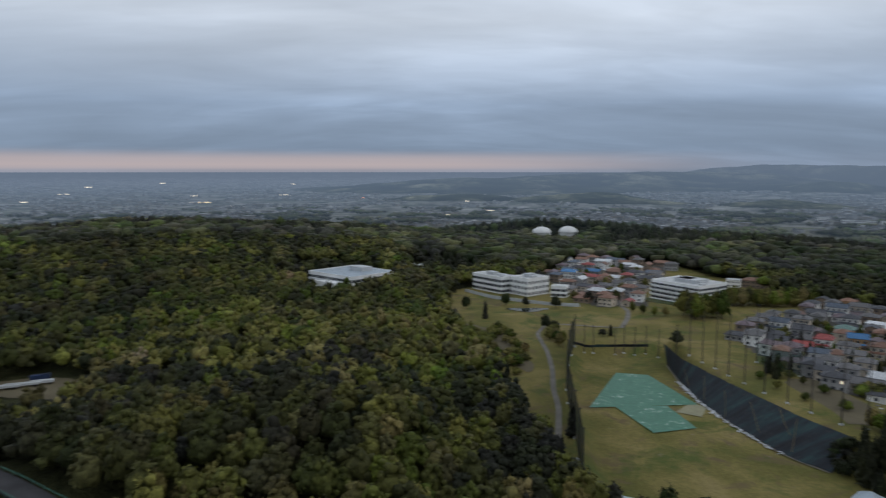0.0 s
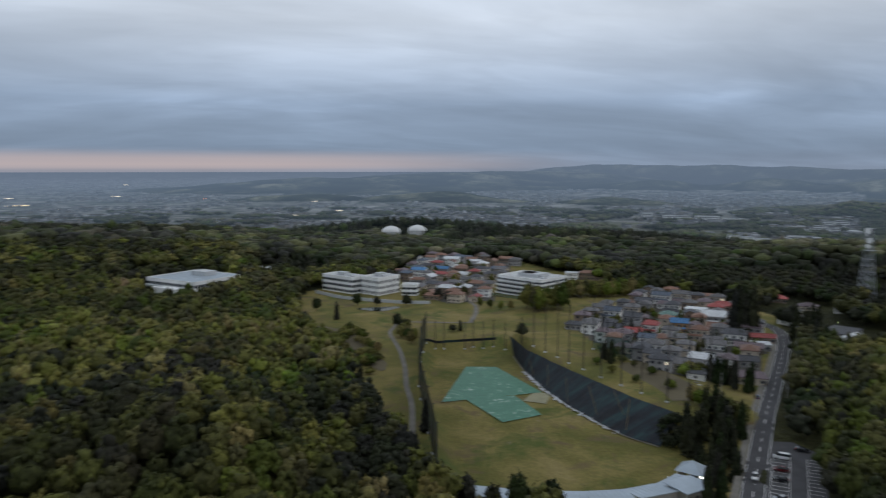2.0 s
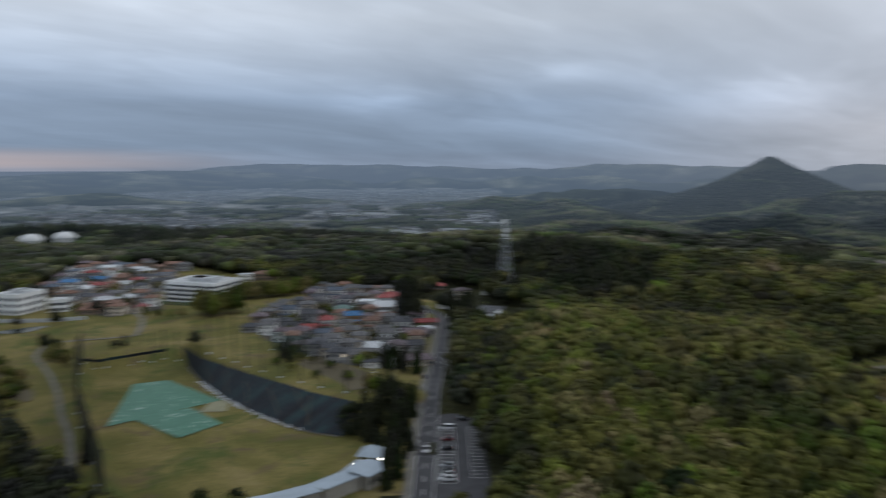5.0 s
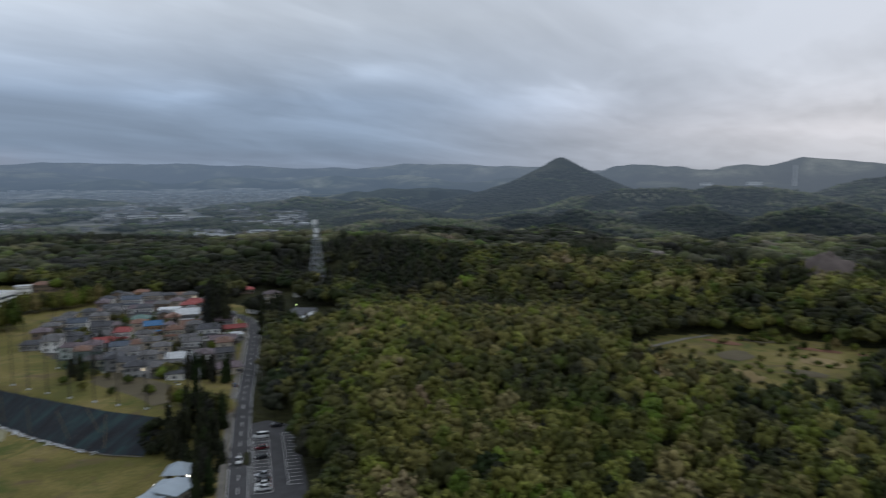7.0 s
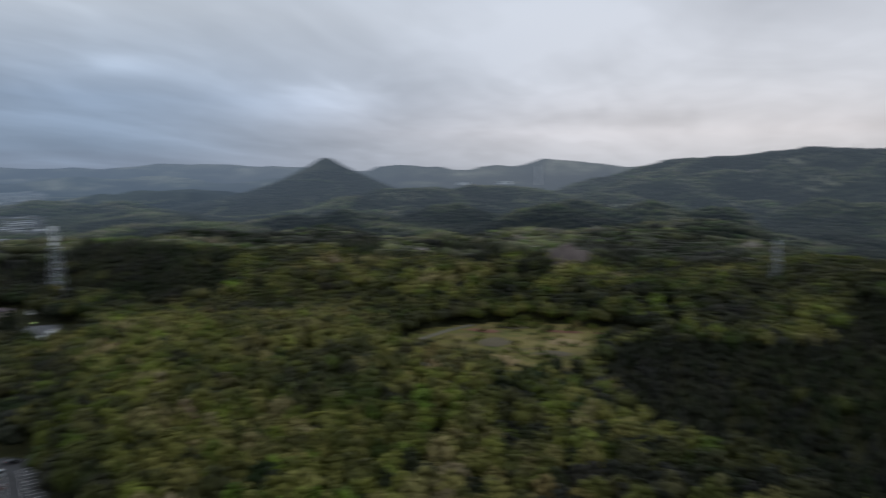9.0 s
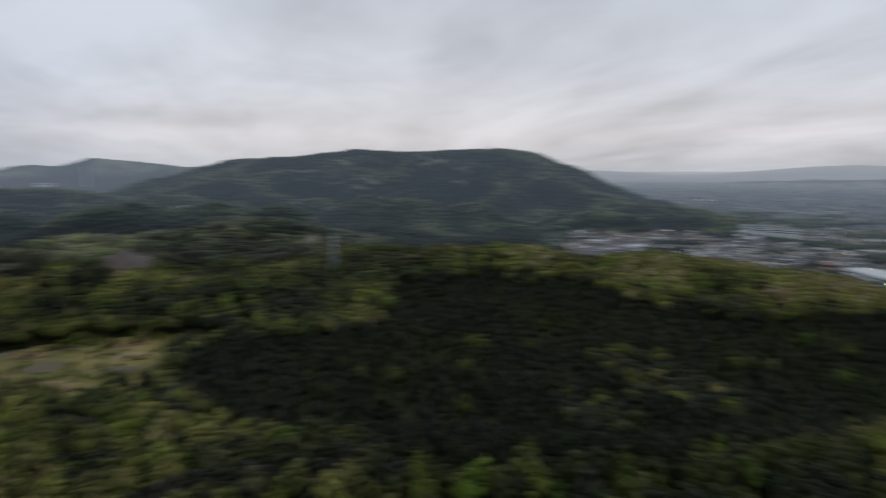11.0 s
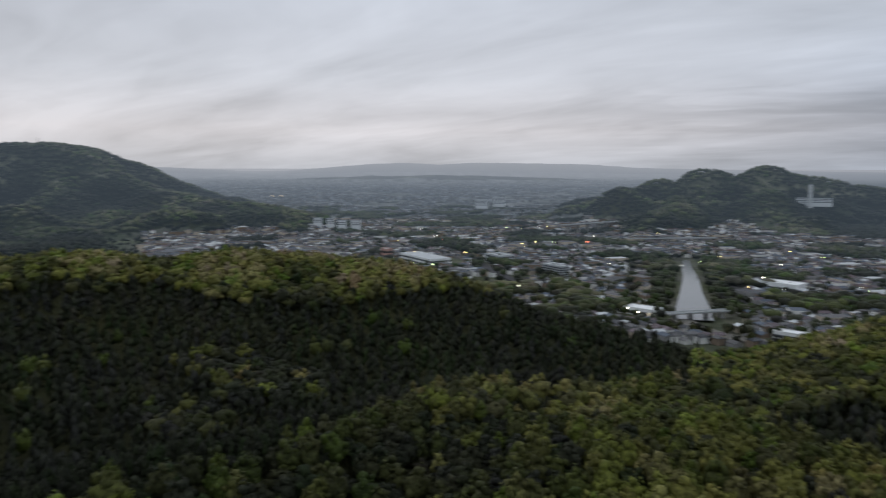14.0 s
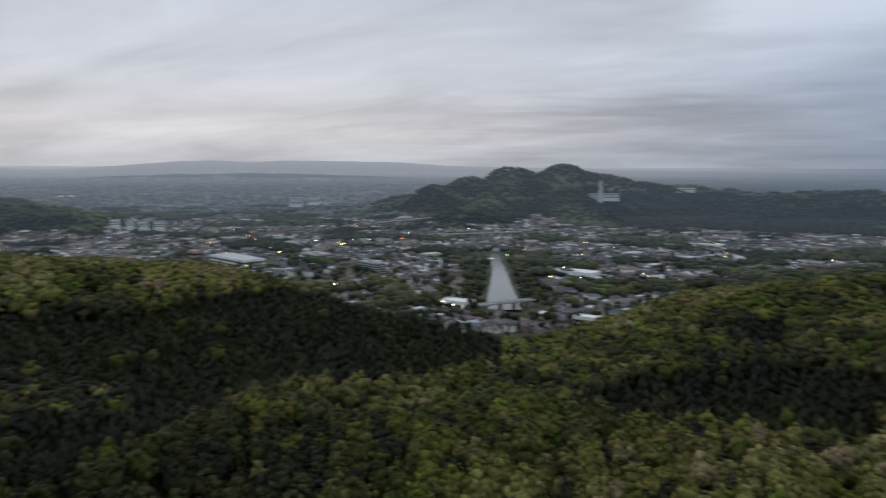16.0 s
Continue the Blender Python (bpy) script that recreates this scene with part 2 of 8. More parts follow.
def b_valley(tree, p, tools, pos, obj):
    add, link, math_, mix, ramp, noise_ = tools
    v = tree.nodes.new("ShaderNodeTexVoronoi")
    v.inputs["Scale"].default_value = 0.016
    link(pos, v.inputs["Vector"])
    c = ramp(v.outputs["Color"], [(0.0, (0.045, 0.055, 0.028)), (0.3, (0.075, 0.080, 0.045)), (0.55, (0.095, 0.092, 0.075)), (0.8, (0.050, 0.058, 0.034)), (1.0, (0.12, 0.11, 0.09))])
    c = mix(1.0, c, ramp(noise_(pos, 0.06, 5, 0.7), [(0.3, grey(0.55)), (0.7, grey(1.45))]), "MULTIPLY")
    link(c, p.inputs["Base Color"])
    # plots far off glow with painted haze
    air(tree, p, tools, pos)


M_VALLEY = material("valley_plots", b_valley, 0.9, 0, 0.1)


def b_backdrop(tree, p, tools, pos, obj):
    """The far country, with kilometres of haze painted into colour and emission."""
    add, link, math_, mix, ramp, noise_ = tools
    c = ramp(noise_(pos, 0.0045, 8, 0.68, 0.6), [(0.36, (0.016, 0.018, 0.014)), (0.48, (0.030, 0.034, 0.022)), (0.56, (0.09, 0.09, 0.058)), (0.64, (0.18, 0.175, 0.125))])
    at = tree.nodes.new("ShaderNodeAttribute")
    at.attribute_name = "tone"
    # relief shading painted in by tone: darker hollows, paler crests
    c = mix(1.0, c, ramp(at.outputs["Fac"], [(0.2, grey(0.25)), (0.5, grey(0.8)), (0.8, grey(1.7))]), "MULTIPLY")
    c = mix(1.0, c, ramp(noise_(pos, 0.09, 4, 0.75), [(0.3, grey(0.5)), (0.7, grey(1.5))]), "MULTIPLY")
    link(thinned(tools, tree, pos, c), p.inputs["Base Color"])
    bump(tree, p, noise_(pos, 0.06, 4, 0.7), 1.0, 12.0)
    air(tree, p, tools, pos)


M_PLOTS = worn("house_plots", (0.070, 0.066, 0.058), 0.9, scale=0.1, vary=0.5, bump_s=0.3)


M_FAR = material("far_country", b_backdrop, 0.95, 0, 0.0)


def b_plain(tree, p, tools, pos, obj):
    """Far plots, roofs and groves of the plain, with haze painted in."""
    add, link, math_, mix, ramp, noise_ = tools
    v = tree.nodes.new("ShaderNodeTexVoronoi")
    v.inputs["Scale"].default_value = 0.02
    link(pos, v.inputs["Vector"])
    c = ramp(v.outputs["Color"], [(0.0, (0.08, 0.095, 0.08)), (0.3, (0.17, 0.175, 0.16)), (0.55, (0.25, 0.25, 0.245)), (0.8, (0.13, 0.14, 0.12)), (1.0, (0.29, 0.29, 0.29))])
    c = mix(1.0, c, ramp(noise_(pos, 0.012, 5, 0.7), [(0.35, grey(0.35)), (0.65, grey(1.5))]), "MULTIPLY")
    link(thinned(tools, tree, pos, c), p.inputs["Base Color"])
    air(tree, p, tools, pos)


M_PLAIN = material("far_plain", b_plain, 0.95, 0, 0.0)

# ---- the lie of the land ----
def smooth(v):
    v = np.clip(v, 0, 1)
    return v * v * (3 - 2 * v)


def lattice(ix, iy, seed):
    h = np.sin(ix * 127.1 + iy * 311.7 + seed * 74.7) * 43758.5453
    return h - np.floor(h)


def vnoise(x, y, seed=0):
    ix, iy = np.floor(x), np.floor(y)
    u, v = smooth(x - ix), smooth(y - iy)
    a, b = lattice(ix, iy, seed), lattice(ix + 1, iy, seed)
    c, d = lattice(ix, iy + 1, seed), lattice(ix + 1, iy + 1, seed)
    return (a * (1 - u) + b * u) * (1 - v) + (c * (1 - u) + d * u) * v


def fbm(x, y, seed=0, octaves=4):
    t, amp, tot = 0, 1.0, 0
    for i in range(octaves):
        t = t + amp * vnoise(x * 2 ** i, y * 2 ** i, seed + i)
        tot += amp
        amp *= 0.5
    return t / tot - 0.5


def polar(az, d):
    return d * math.sin(radians(az)), d * math.cos(radians(az))


TREE = 12.0
# crest lines: width, then bearing, angle of the crest above the eye's level, distance
RIDGES = []


def ridge(width, *crest):
    RIDGES.append((width, crest))


ridge(210, (-75, -4.5, 650), (-50, -3.8, 690), (-30.5, -3.95, 700), (-21.5, -3.45, 720), (-13, -3.95, 720), (-8.6, -4.8, 700), (-5.1, -6.1, 680), (0.4, -7.6, 650))
ridge(120, (-2.8, -5.8, 1000), (3.1, -4.2, 1000), (9.4, -3.5, 1000), (13.4, -3.65, 1000), (16.4, -4.05, 950), (21, -4.4, 900), (27.6, -4.6, 850), (35.7, -5.4, 800), (43, -5.0, 680), (49.3, -5.3, 650), (57.5, -6.5, 650))
ridge(90, (-2.8, -4.2, 1700), (-0.1, -3.65, 1700), (2.2, -3.9, 1700))
ridge(900, (0.2, -1.95, 4300), (4.9, -0.58, 5000), (11.2, -0.26, 5500), (16.7, -0.04, 6000), (23.2, -0.12, 6500))
ridge(800, (22, -0.2, 8000), (24, 0.36, 8000), (29.4, 0.45, 8000), (36.7, 0.35, 7500), (42.1, 0.12, 7000), (49.2, 0.05, 6500), (51.8, 0.42, 6500), (57, 0.36, 6500), (62, 0.12, 6500), (68, -0.1, 7000))
ridge(200, (0.1, -2.0, 3100), (4.4, -1.88, 3100), (6.5, -2.5, 3100), (10.5, -1.8, 3000), (14.1, -1.53, 3000), (18.1, -2.23, 2900))
ridge(200, (23, -2.5, 2800), (27.1, -2.02, 2800), (30.3, -2.92, 2700))
ridge(240, (38, -2.9, 2600), (44, -2.2, 2600), (50, -1.4, 2700), (53, -1.2, 2800), (57, -2.0, 2700))
ridge(500, (64, -1.2, 5000), (70, -0.5, 5000), (78, -0.4, 5000), (86, -0.4, 5000), (90, -0.6, 5000))
ridge(350, (26, -1.0, 5200), (30, -0.65, 5000), (34, -1.1, 5000), (38, -0.55, 5000), (42, -0.85, 4900), (46, -0.4, 4800), (49, -0.75, 4800), (52, -0.5, 4800), (56, -0.95, 4700), (60, -0.7, 4700), (66, -1.1, 4700))
ridge(230, (66, -0.9, 5000), (68.2, 0.3, 5000), (69.4, 0.43, 5000), (72.0, 0.15, 5000), (72.8, 0.2, 5000), (74, -0.05, 5000), (75.6, -0.02, 5000), (76.6, 0.35, 5000), (77.6, 0.5, 5000), (78.8, 0.35, 5000), (80, 0.45, 5000), (81.5, 0.9, 5000), (85.6, 0.53, 5000), (88.8, 0.18, 5000))
ridge(360, (86, -1.2, 2500), (90, 0.15, 2450), (92.3, 1.0, 2400), (96.8, 1.4, 2350), (100.9, 1.58, 2300), (104.5, 1.39, 2300), (107.1, 1.56, 2300), (111.9, 1.62, 2250))
ridge(200, (111.9, 1.62, 2250), (114.0, 1.0, 2200), (116.6, 0.0, 2100), (119.5, -0.95, 2000), (122.6, -1.65, 1900), (125.6, -2.5, 1800), (128.2, -3.3, 1700), (130.6, -4.4, 1600))
ridge(130, (74, -2.6, 1500), (78.1, -1.87, 1500), (83, -2.22, 1500), (88.3, -1.73, 1450), (90.5, -3.76, 1400))
ridge(140, (91, -4.0, 1350), (95, -2.2, 1350), (97.8, -3.33, 1300), (101, -4.45, 1250))
ridge(110, (62.9, -2.9, 1450), (64.9, -2.7, 1450), (67.5, -3.5, 1400), (69.6, -4.2, 1300), (73.2, -5.0, 1150))
ridge(90, (60, -5.0, 1000), (62.9, -4.4, 1000), (64.4, -4.2, 1000), (66.5, -4.8, 980), (68.9, -6.2, 940))
ridge(220, (70.1, -1.6, 2050), (75.1, -1.2, 2100), (79, -1.3, 2100), (84.2, -1.5, 2050), (87.3, -1.9, 2000), (90.7, -2.3, 1950))
ridge(90, (79.1, -3.9, 1300), (80.5, -2.9, 1300), (81.9, -2.5, 1300), (85.6, -3.3, 1280))
ridge(80, (78.2, -5.2, 880), (80.1, -4.6, 880), (84.1, -4.8, 880), (87.4, -4.4, 900), (90.1, -3.9, 950), (94.8, -3.6, 1000))
ridge(70, (72.7, -5.8, 800), (74, -5.6, 800), (76, -6.6, 760))
ridge(70, (77.5, -6.6, 720), (79.2, -5.7, 760), (81, -6.0, 740))
ridge(80, (86, -7.0, 700), (88.5, -5.3, 760), (91.6, -4.6, 800), (96, -5.2, 820), (99, -6.2, 800))
ridge(110, (43.1, -2.2, 2300), (45.9, -2.0, 2300), (48.9, -2.3, 2200), (51, -3.1, 1900), (54.5, -3.9, 1500), (59, -4.6, 1250))
ridge(90, (47.5, -4.4, 1350), (52.8, -3.8, 1500), (56.3, -3.4, 1600), (60, -4.0, 1500))
ridge(110, (101.4, -2.0, 1750), (104.1, -1.75, 1750), (106.8, -3.4, 1500), (108.5, -3.8, 1350))
ridge(100, (106, -2.5, 1700), (109.3, -2.0, 1800), (113.2, -0.3, 2050))
ridge(90, (109.4, -2.7, 1650), (111.5, -3.4, 1500), (115.1, -3.3, 1500), (118, -2.8, 1600), (121.4, -3.2, 1550))
ridge(105, (96, -11.9, 400), (99.2, -11.0, 420), (102, -8.8, 480), (105.7, -7.5, 520), (108.5, -6.2, 560), (113, -6.0, 560), (117.5, -7.0, 560), (120.6, -7.0, 560), (124.5, -6.4, 560), (129.3, -6.85, 560), (135, -7.6, 540), (138.5, -9.5, 500), (143, -11.9, 450), (149, -12.4, 420), (155.3, -14.0, 380), (160.8, -15.0, 355), (163, -16.0, 345))
ridge(95, (163, -16.0, 345), (167.5, -14.8, 370), (172, -13.2, 405), (175, -11.4, 440), (179, -9.0, 500), (187.7, -7.6, 540), (205, -6, 600))
ridge(230, (146.3, -3.4, 1850), (149.4, -2.3, 1950), (153.5, -1.2, 2000))
ridge(190, (153.5, -1.12, 2000), (156.2, -0.84, 2050), (158.9, -0.83, 2050), (161.2, -0.02, 2050), (162.9, -0.35, 2050), (164.5, 0.17, 2050), (167.3, -0.57, 2100), (170.3, -1.1, 2200))
ridge(150, (161.2, -0.2, 2050), (160.0, -1.5, 1850), (158.6, -3.0, 1650))
ridge(150, (164.5, -0.1, 2050), (165.3, -1.5, 1850), (167.0, -3.0, 1650))
ridge(260, (153.5, -1.6, 2000), (158.9, -1.3, 2050), (162.9, -1.0, 2050), (167.3, -1.1, 2100), (170.3, -1.03, 2200), (174.9, -1.33, 2300), (178.4, -1.12, 2300), (181.4, -1.0, 2300), (184.3, -1.2, 2300), (187.3, -1.31, 2300), (205, -0.9, 2300))
ridge(60, (139.5, -3.4, 1650), (141.5, -3.0, 1650), (144, -3.6, 1600))
ridge(2200, (112, 0.0, 16000), (117.3, 0.1, 16000), (121.5, -0.3, 16000), (128, -0.3, 16000), (133, -0.15, 16000), (137.5, 0.5, 16000), (140.2, 0.1, 16000), (143.8, 0.55, 16000), (150.2, 0.45, 16000), (154.7, 0.1, 16000), (175, -0.3, 16000))
ridge(700, (128, -1.4, 7500), (134, -0.75, 7500), (141, -0.6, 7500), (147, -0.75, 7500), (153, -1.1, 7500))
ridge(300, (205, -4.5, 700), (230, -3.0, 800), (260, -3.0, 800), (285, -4.5, 650))
ridge(45, (-33, -17.5, 200), (-20, -17.0, 205), (-8, -16.2, 210), (-2, -16.8, 208), (4, -19.5, 200), (8, -23, 190))
ridge(70, (47, -13.5, 300), (54, -11.8, 340), (62, -11.6, 350), (69, -13.6, 310))
ridge(45, (92, -22, 205), (104, -22.0, 200), (116, -21.5, 200), (128, -20.5, 215), (138, -18.5, 250), (146, -16.5, 290))
ridge(60, (149, -21, 220), (163, -20, 230), (177, -21, 220), (197, -20, 220))
# levelled or dug places: x, y, radius, level
PADS = [(168, 910, 40, 2.0), (-53, 518, 36, 8.0), (392, 70, 66, -10.0), (395, 400, 16, 0.5), (-165, 298, 26, -2.0)]
BANK_Y = [212, 216, 222, 235, 258, 281, 310, 339]
BANK_FOOT = [128, 126, 122, 118.5, 115, 113.5, 115, 119]
BANK_TOP = [139, 138, 136, 132, 127.5, 123, 118.5, 120]
VALLEY = -52.0
RIVER_MID = [(228, -648), (246, -690), (287, -796), (324, -895), (354, -965), (395, -1066)]


def base_level(az, d):
    far = np.interp(az, [-180, -165, -140, -60, -33, 30, 42, 58, 100, 112, 128, 180], [-52, -52, -40, -25, -45, -45, -42, -56, -58, -50, -52, -52])
    near = np.interp(az, [-180, -165, -60, -20, 0, 45, 70, 95, 120, 150, 180], [-16, -16, -8, -3, 0, 0, -8, -14, -22, -22, -16])
    edge = np.interp(az, [-180, -160, -60, 60, 100, 130, 150, 162, 172, 180], [400, 500, 800, 800, 700, 560, 420, 330, 350, 400])
    k = smooth((d - edge) / (edge * 0.34))
    return near * (1 - k) + far * k


def flat_level(x, y):
    """The terrace that carries the practice range, the road and the houses."""
    az, d = np.degrees(np.arctan2(x, y)), np.hypot(x, y)
    k = smooth((az + 3) / 5) * smooth((47 - az) / 4) * smooth((d - 120) / 40) * smooth((720 - d) / 90)
    # the range lies sunk beside a bank
    left = np.interp(y, [150, 194, 285, 371, 420], [40, 45, 55, 78, 90])
    sunk = smooth((y - 168) / 14) * smooth((368 - y) / 14) * smooth((x - left - 2) / 8)
    foot = np.interp(y, BANK_Y, BANK_FOOT)
    top = np.interp(y, BANK_Y, BANK_TOP)
    bank = smooth((x - foot - 4) / np.maximum(top - foot, 3))
    z = -5.0 * sunk * (1 - bank) + 3.0 * sunk * bank * smooth((190 - x) / 40) * smooth((y - 206) / 14)
    return k, z


def crest_distance(x, y):
    """How far off the nearest crest line lies, in parts of the ridge's width."""
    d = np.hypot(x, y)
    warp = np.clip(d * 0.05, 5, 90)
    wx = x + fbm(x / 140, y / 140, 3, 3) * warp
    wy = y + fbm(x / 140 + 40, y / 140, 5, 3) * warp
    best = np.full(np.shape(x), 9.0)
    for w, pts in RIDGES:
        if w > 350 or max(p[2] for p in pts) < 650:
            continue
        for (a0, e0, d0), (a1, e1, d1) in zip(pts, pts[1:]):
            p0, p1 = polar(a0, d0), polar(a1, d1)
            ex, ey = p1[0] - p0[0], p1[1] - p0[1]
            q = np.clip(((wx - p0[0]) * ex + (wy - p0[1]) * ey) / (ex * ex + ey * ey), 0, 1)
            best = np.minimum(best, np.hypot(wx - p0[0] - q * ex, wy - p0[1] - q * ey) / min(w, 140))
    return best


def terrain(x, y):
    """Height of the ground at true distances."""
    x, y = np.asarray(x, float), np.asarray(y, float)
    az, d = np.degrees(np.arctan2(x, y)), np.hypot(x, y)
    warp = np.clip(d * 0.05, 5, 90)
    s = np.clip(d * 0.16, 60, 600)
    wx = x + fbm(x / 140, y / 140, 3, 3) * warp
    wy = y + fbm(x / 140 + 40, y / 140, 5, 3) * warp
    b = base_level(az, d)
    hilly = smooth((az - 40) / 15) * smooth((112 - az) / 10) * smooth((d - 380) / 200)
    b = b + hilly * (fbm(x / 300, y / 300, 9, 4) * 52)
    floor_ = smooth((b + 34) / 12)
    b = b + smooth((d - 150) / 200) * floor_ * fbm(x / 90, y / 90, 12, 3) * 5
    # hummocky spurs on the wooded middle ground
    b = b + smooth((az - 46) / 8) * smooth((112 - az) / 8) * smooth((d - 430) / 90) * smooth((1700 - d) / 400) * (0.28 - abs(fbm(x / 190, y / 190, 16, 3))) * 60
    z = b.copy()
    for w, pts in RIDGES:
        best = np.zeros_like(x)
        for (a0, e0, d0), (a1, e1, d1) in zip(pts, pts[1:]):
            p0, p1 = polar(a0, d0), polar(a1, d1)
            t0 = EYE + d0 * math.tan(radians(e0)) - (TREE if d0 < 2600 else 4)
            t1 = EYE + d1 * math.tan(radians(e1)) - (TREE if d1 < 2600 else 4)
            ex, ey = p1[0] - p0[0], p1[1] - p0[1]
            l2 = ex * ex + ey * ey
            q = np.clip(((wx - p0[0]) * ex + (wy - p0[1]) * ey) / l2, 0, 1)
            dist = np.hypot(wx - p0[0] - q * ex, wy - p0[1] - q * ey)
            top = t0 + (t1 - t0) * q
            best = np.maximum(best, (top - b) * np.exp(-(dist / w) ** 2))
        z = np.maximum(z, b + best)
    # gullies on the far hills
    rough = smooth((d - 900) / 900) * smooth((z - b) / 40)
    z = z + rough * fbm(x / 260, y / 260, 31, 4) * np.where(az > 140, 22, 40)
    keep_crest = 1 - smooth((z - np.where(az < 135, 95, 45)) / 35)
    cut = smooth(abs(fbm(x / 460 + 3, y / 460, 36, 4)) / 0.2) * 55
    z = z - smooth((d - 950) / 500) * smooth((3000 - d) / 500) * smooth((z - b) / 30) * keep_crest * cut * np.clip((z - b) / 60, 0, 1)
    # the sharp cone of the lone peak
    px, py = polar(64.1, 2600)
    r = np.hypot(x - px, y - py)
    r = r * (1 + 0.25 * fbm(x / 160, y / 160, 21, 3))
    z = np.maximum(z, 148 - 235 * (1 - np.exp(-np.sqrt(r * r + 18 ** 2) / 320)))
    # the valley floor is level where it is low, and lowest along the river
    south = smooth((az - 112) / 12) + smooth((-165 - az) / 6)
    h = np.maximum(z - VALLEY, 0)
    low = VALLEY + h * smooth(h / 26)
    k = np.clip(south, 0, 1) * smooth((d - 520) / 90)
    z = z * (1 - k) + low * k
    for (x0, y0), (x1, y1) in zip(RIVER_MID, RIVER_MID[1:]):
        q = np.clip(((x - x0) * (x1 - x0) + (y - y0) * (y1 - y0)) / ((x1 - x0) ** 2 + (y1 - y0) ** 2), 0, 1)
        k = 1 - smooth((np.hypot(x - x0 - q * (x1 - x0), y - y0 - q * (y1 - y0)) - 40) / 60)
        z = z * (1 - k) + VALLEY * k
    k, f = flat_level(x, y)
    z = z * (1 - k) + f * k
    for px, py, pr, pz in PADS:
        k = 1 - smooth((np.hypot(x - px, y - py) - pr) / (pr * 0.6))
        z = z * (1 - k) + pz * k
    return z


def pull(d):
    """The far country is drawn in, along the lines of sight, to within five kilometres."""
    return np.where(d < 1500, d, 1500 + 3350 * (1 - np.exp(-(np.maximum(d, 1500) - 1500) / 3350)))


def drawn_in(x, y, z):
    d = np.hypot(x, y)
    k = pull(d) / np.maximum(d, 1e-6)
    return x * k, y * k, EYE + (z - EYE) * k, k


def mesh_object(name, verts, faces, mats, face_mat=None, smooth_faces=False):
    me = bpy.data.meshes.new(name)
    me.from_pydata(verts, [], faces)
    for m in mats:
        me.materials.append(m)
    if face_mat is not None:
        me.polygons.foreach_set("material_index", np.asarray(face_mat, np.int32))
    if smooth_faces:
        me.polygons.foreach_set("use_smooth", np.ones(len(me.polygons), bool))
    me.update()
    return new(name, me)


def inside(poly, x, y):
    hit = np.zeros(np.shape(x), bool)
    for (x0, y0), (x1, y1) in zip(poly, poly[1:] + poly[:1]):
        if y0 == y1:
            continue
        cross = (y0 > y) != (y1 > y)
        hit ^= cross & (x < (x1 - x0) * (y - y0) / (y1 - y0) + x0)
    return hit


OPEN_GROUND = [(42, 200), (44, 158), (112, 152), (128, 165), (150, 195), (205, 256), (255, 315), (280, 345), (300, 372), (300, 440), (262, 470), (255, 545), (232, 660), (150, 690), (105, 620), (95, 560), (45, 555), (22, 530), (14, 480), (15, 427), (16, 418), (20, 385), (27, 350), (33, 318), (34, 290), (35, 262), (37, 236), (39, 214)]
CLEARING = [(331, 135), (372, 140), (405, 138), (437, 121), (455, 90), (456, 48), (446, 8), (423, 0), (395, 22), (357, 27), (318, 45), (292, 64), (338, 90), (340, 114)]
QUARTER = [(160, 272), (196, 252), (255, 322), (270, 345), (292, 378), (296, 440), (270, 462), (215, 420), (166, 378), (156, 330)]
SCHOOL_QUARTER = [(117, 640), (177, 684), (226, 655), (186, 560), (160, 520), (146, 462), (112, 460), (104, 500), (100, 560)]
LOT = [(104, 118), (118, 120), (136, 142), (150, 160), (172, 186), (164, 202), (128, 160)]


def ground_kind(x, y, z):
    """0 forest floor, 1 grass, 2 valley plots"""
    az, d = np.degrees(np.arctan2(x, y)), np.hypot(x, y)
    kind = np.zeros(np.shape(x), int)
    low = np.interp(az, [-180, -150, -60, 44, 47, 111, 115, 125, 180], [-38, -38, -36, -36, -200, -200, -40, -38, -38])
    kind[(z < low) & (d > 500)] = 2
    kind[(kind == 2) & ((az > 166) | (az < -166)) & (d > 1650)] = 0
    kind[inside(OPEN_GROUND, x, y) | inside(CLEARING, x + fbm(x / 16, y / 16, 61, 3) * 26, y + fbm(x / 16, y / 16, 64, 3) * 26)] = 1
    kind[(inside(QUARTER, x, y) | inside(SCHOOL_QUARTER, x, y)) & (kind == 1)] = 3
    return kind


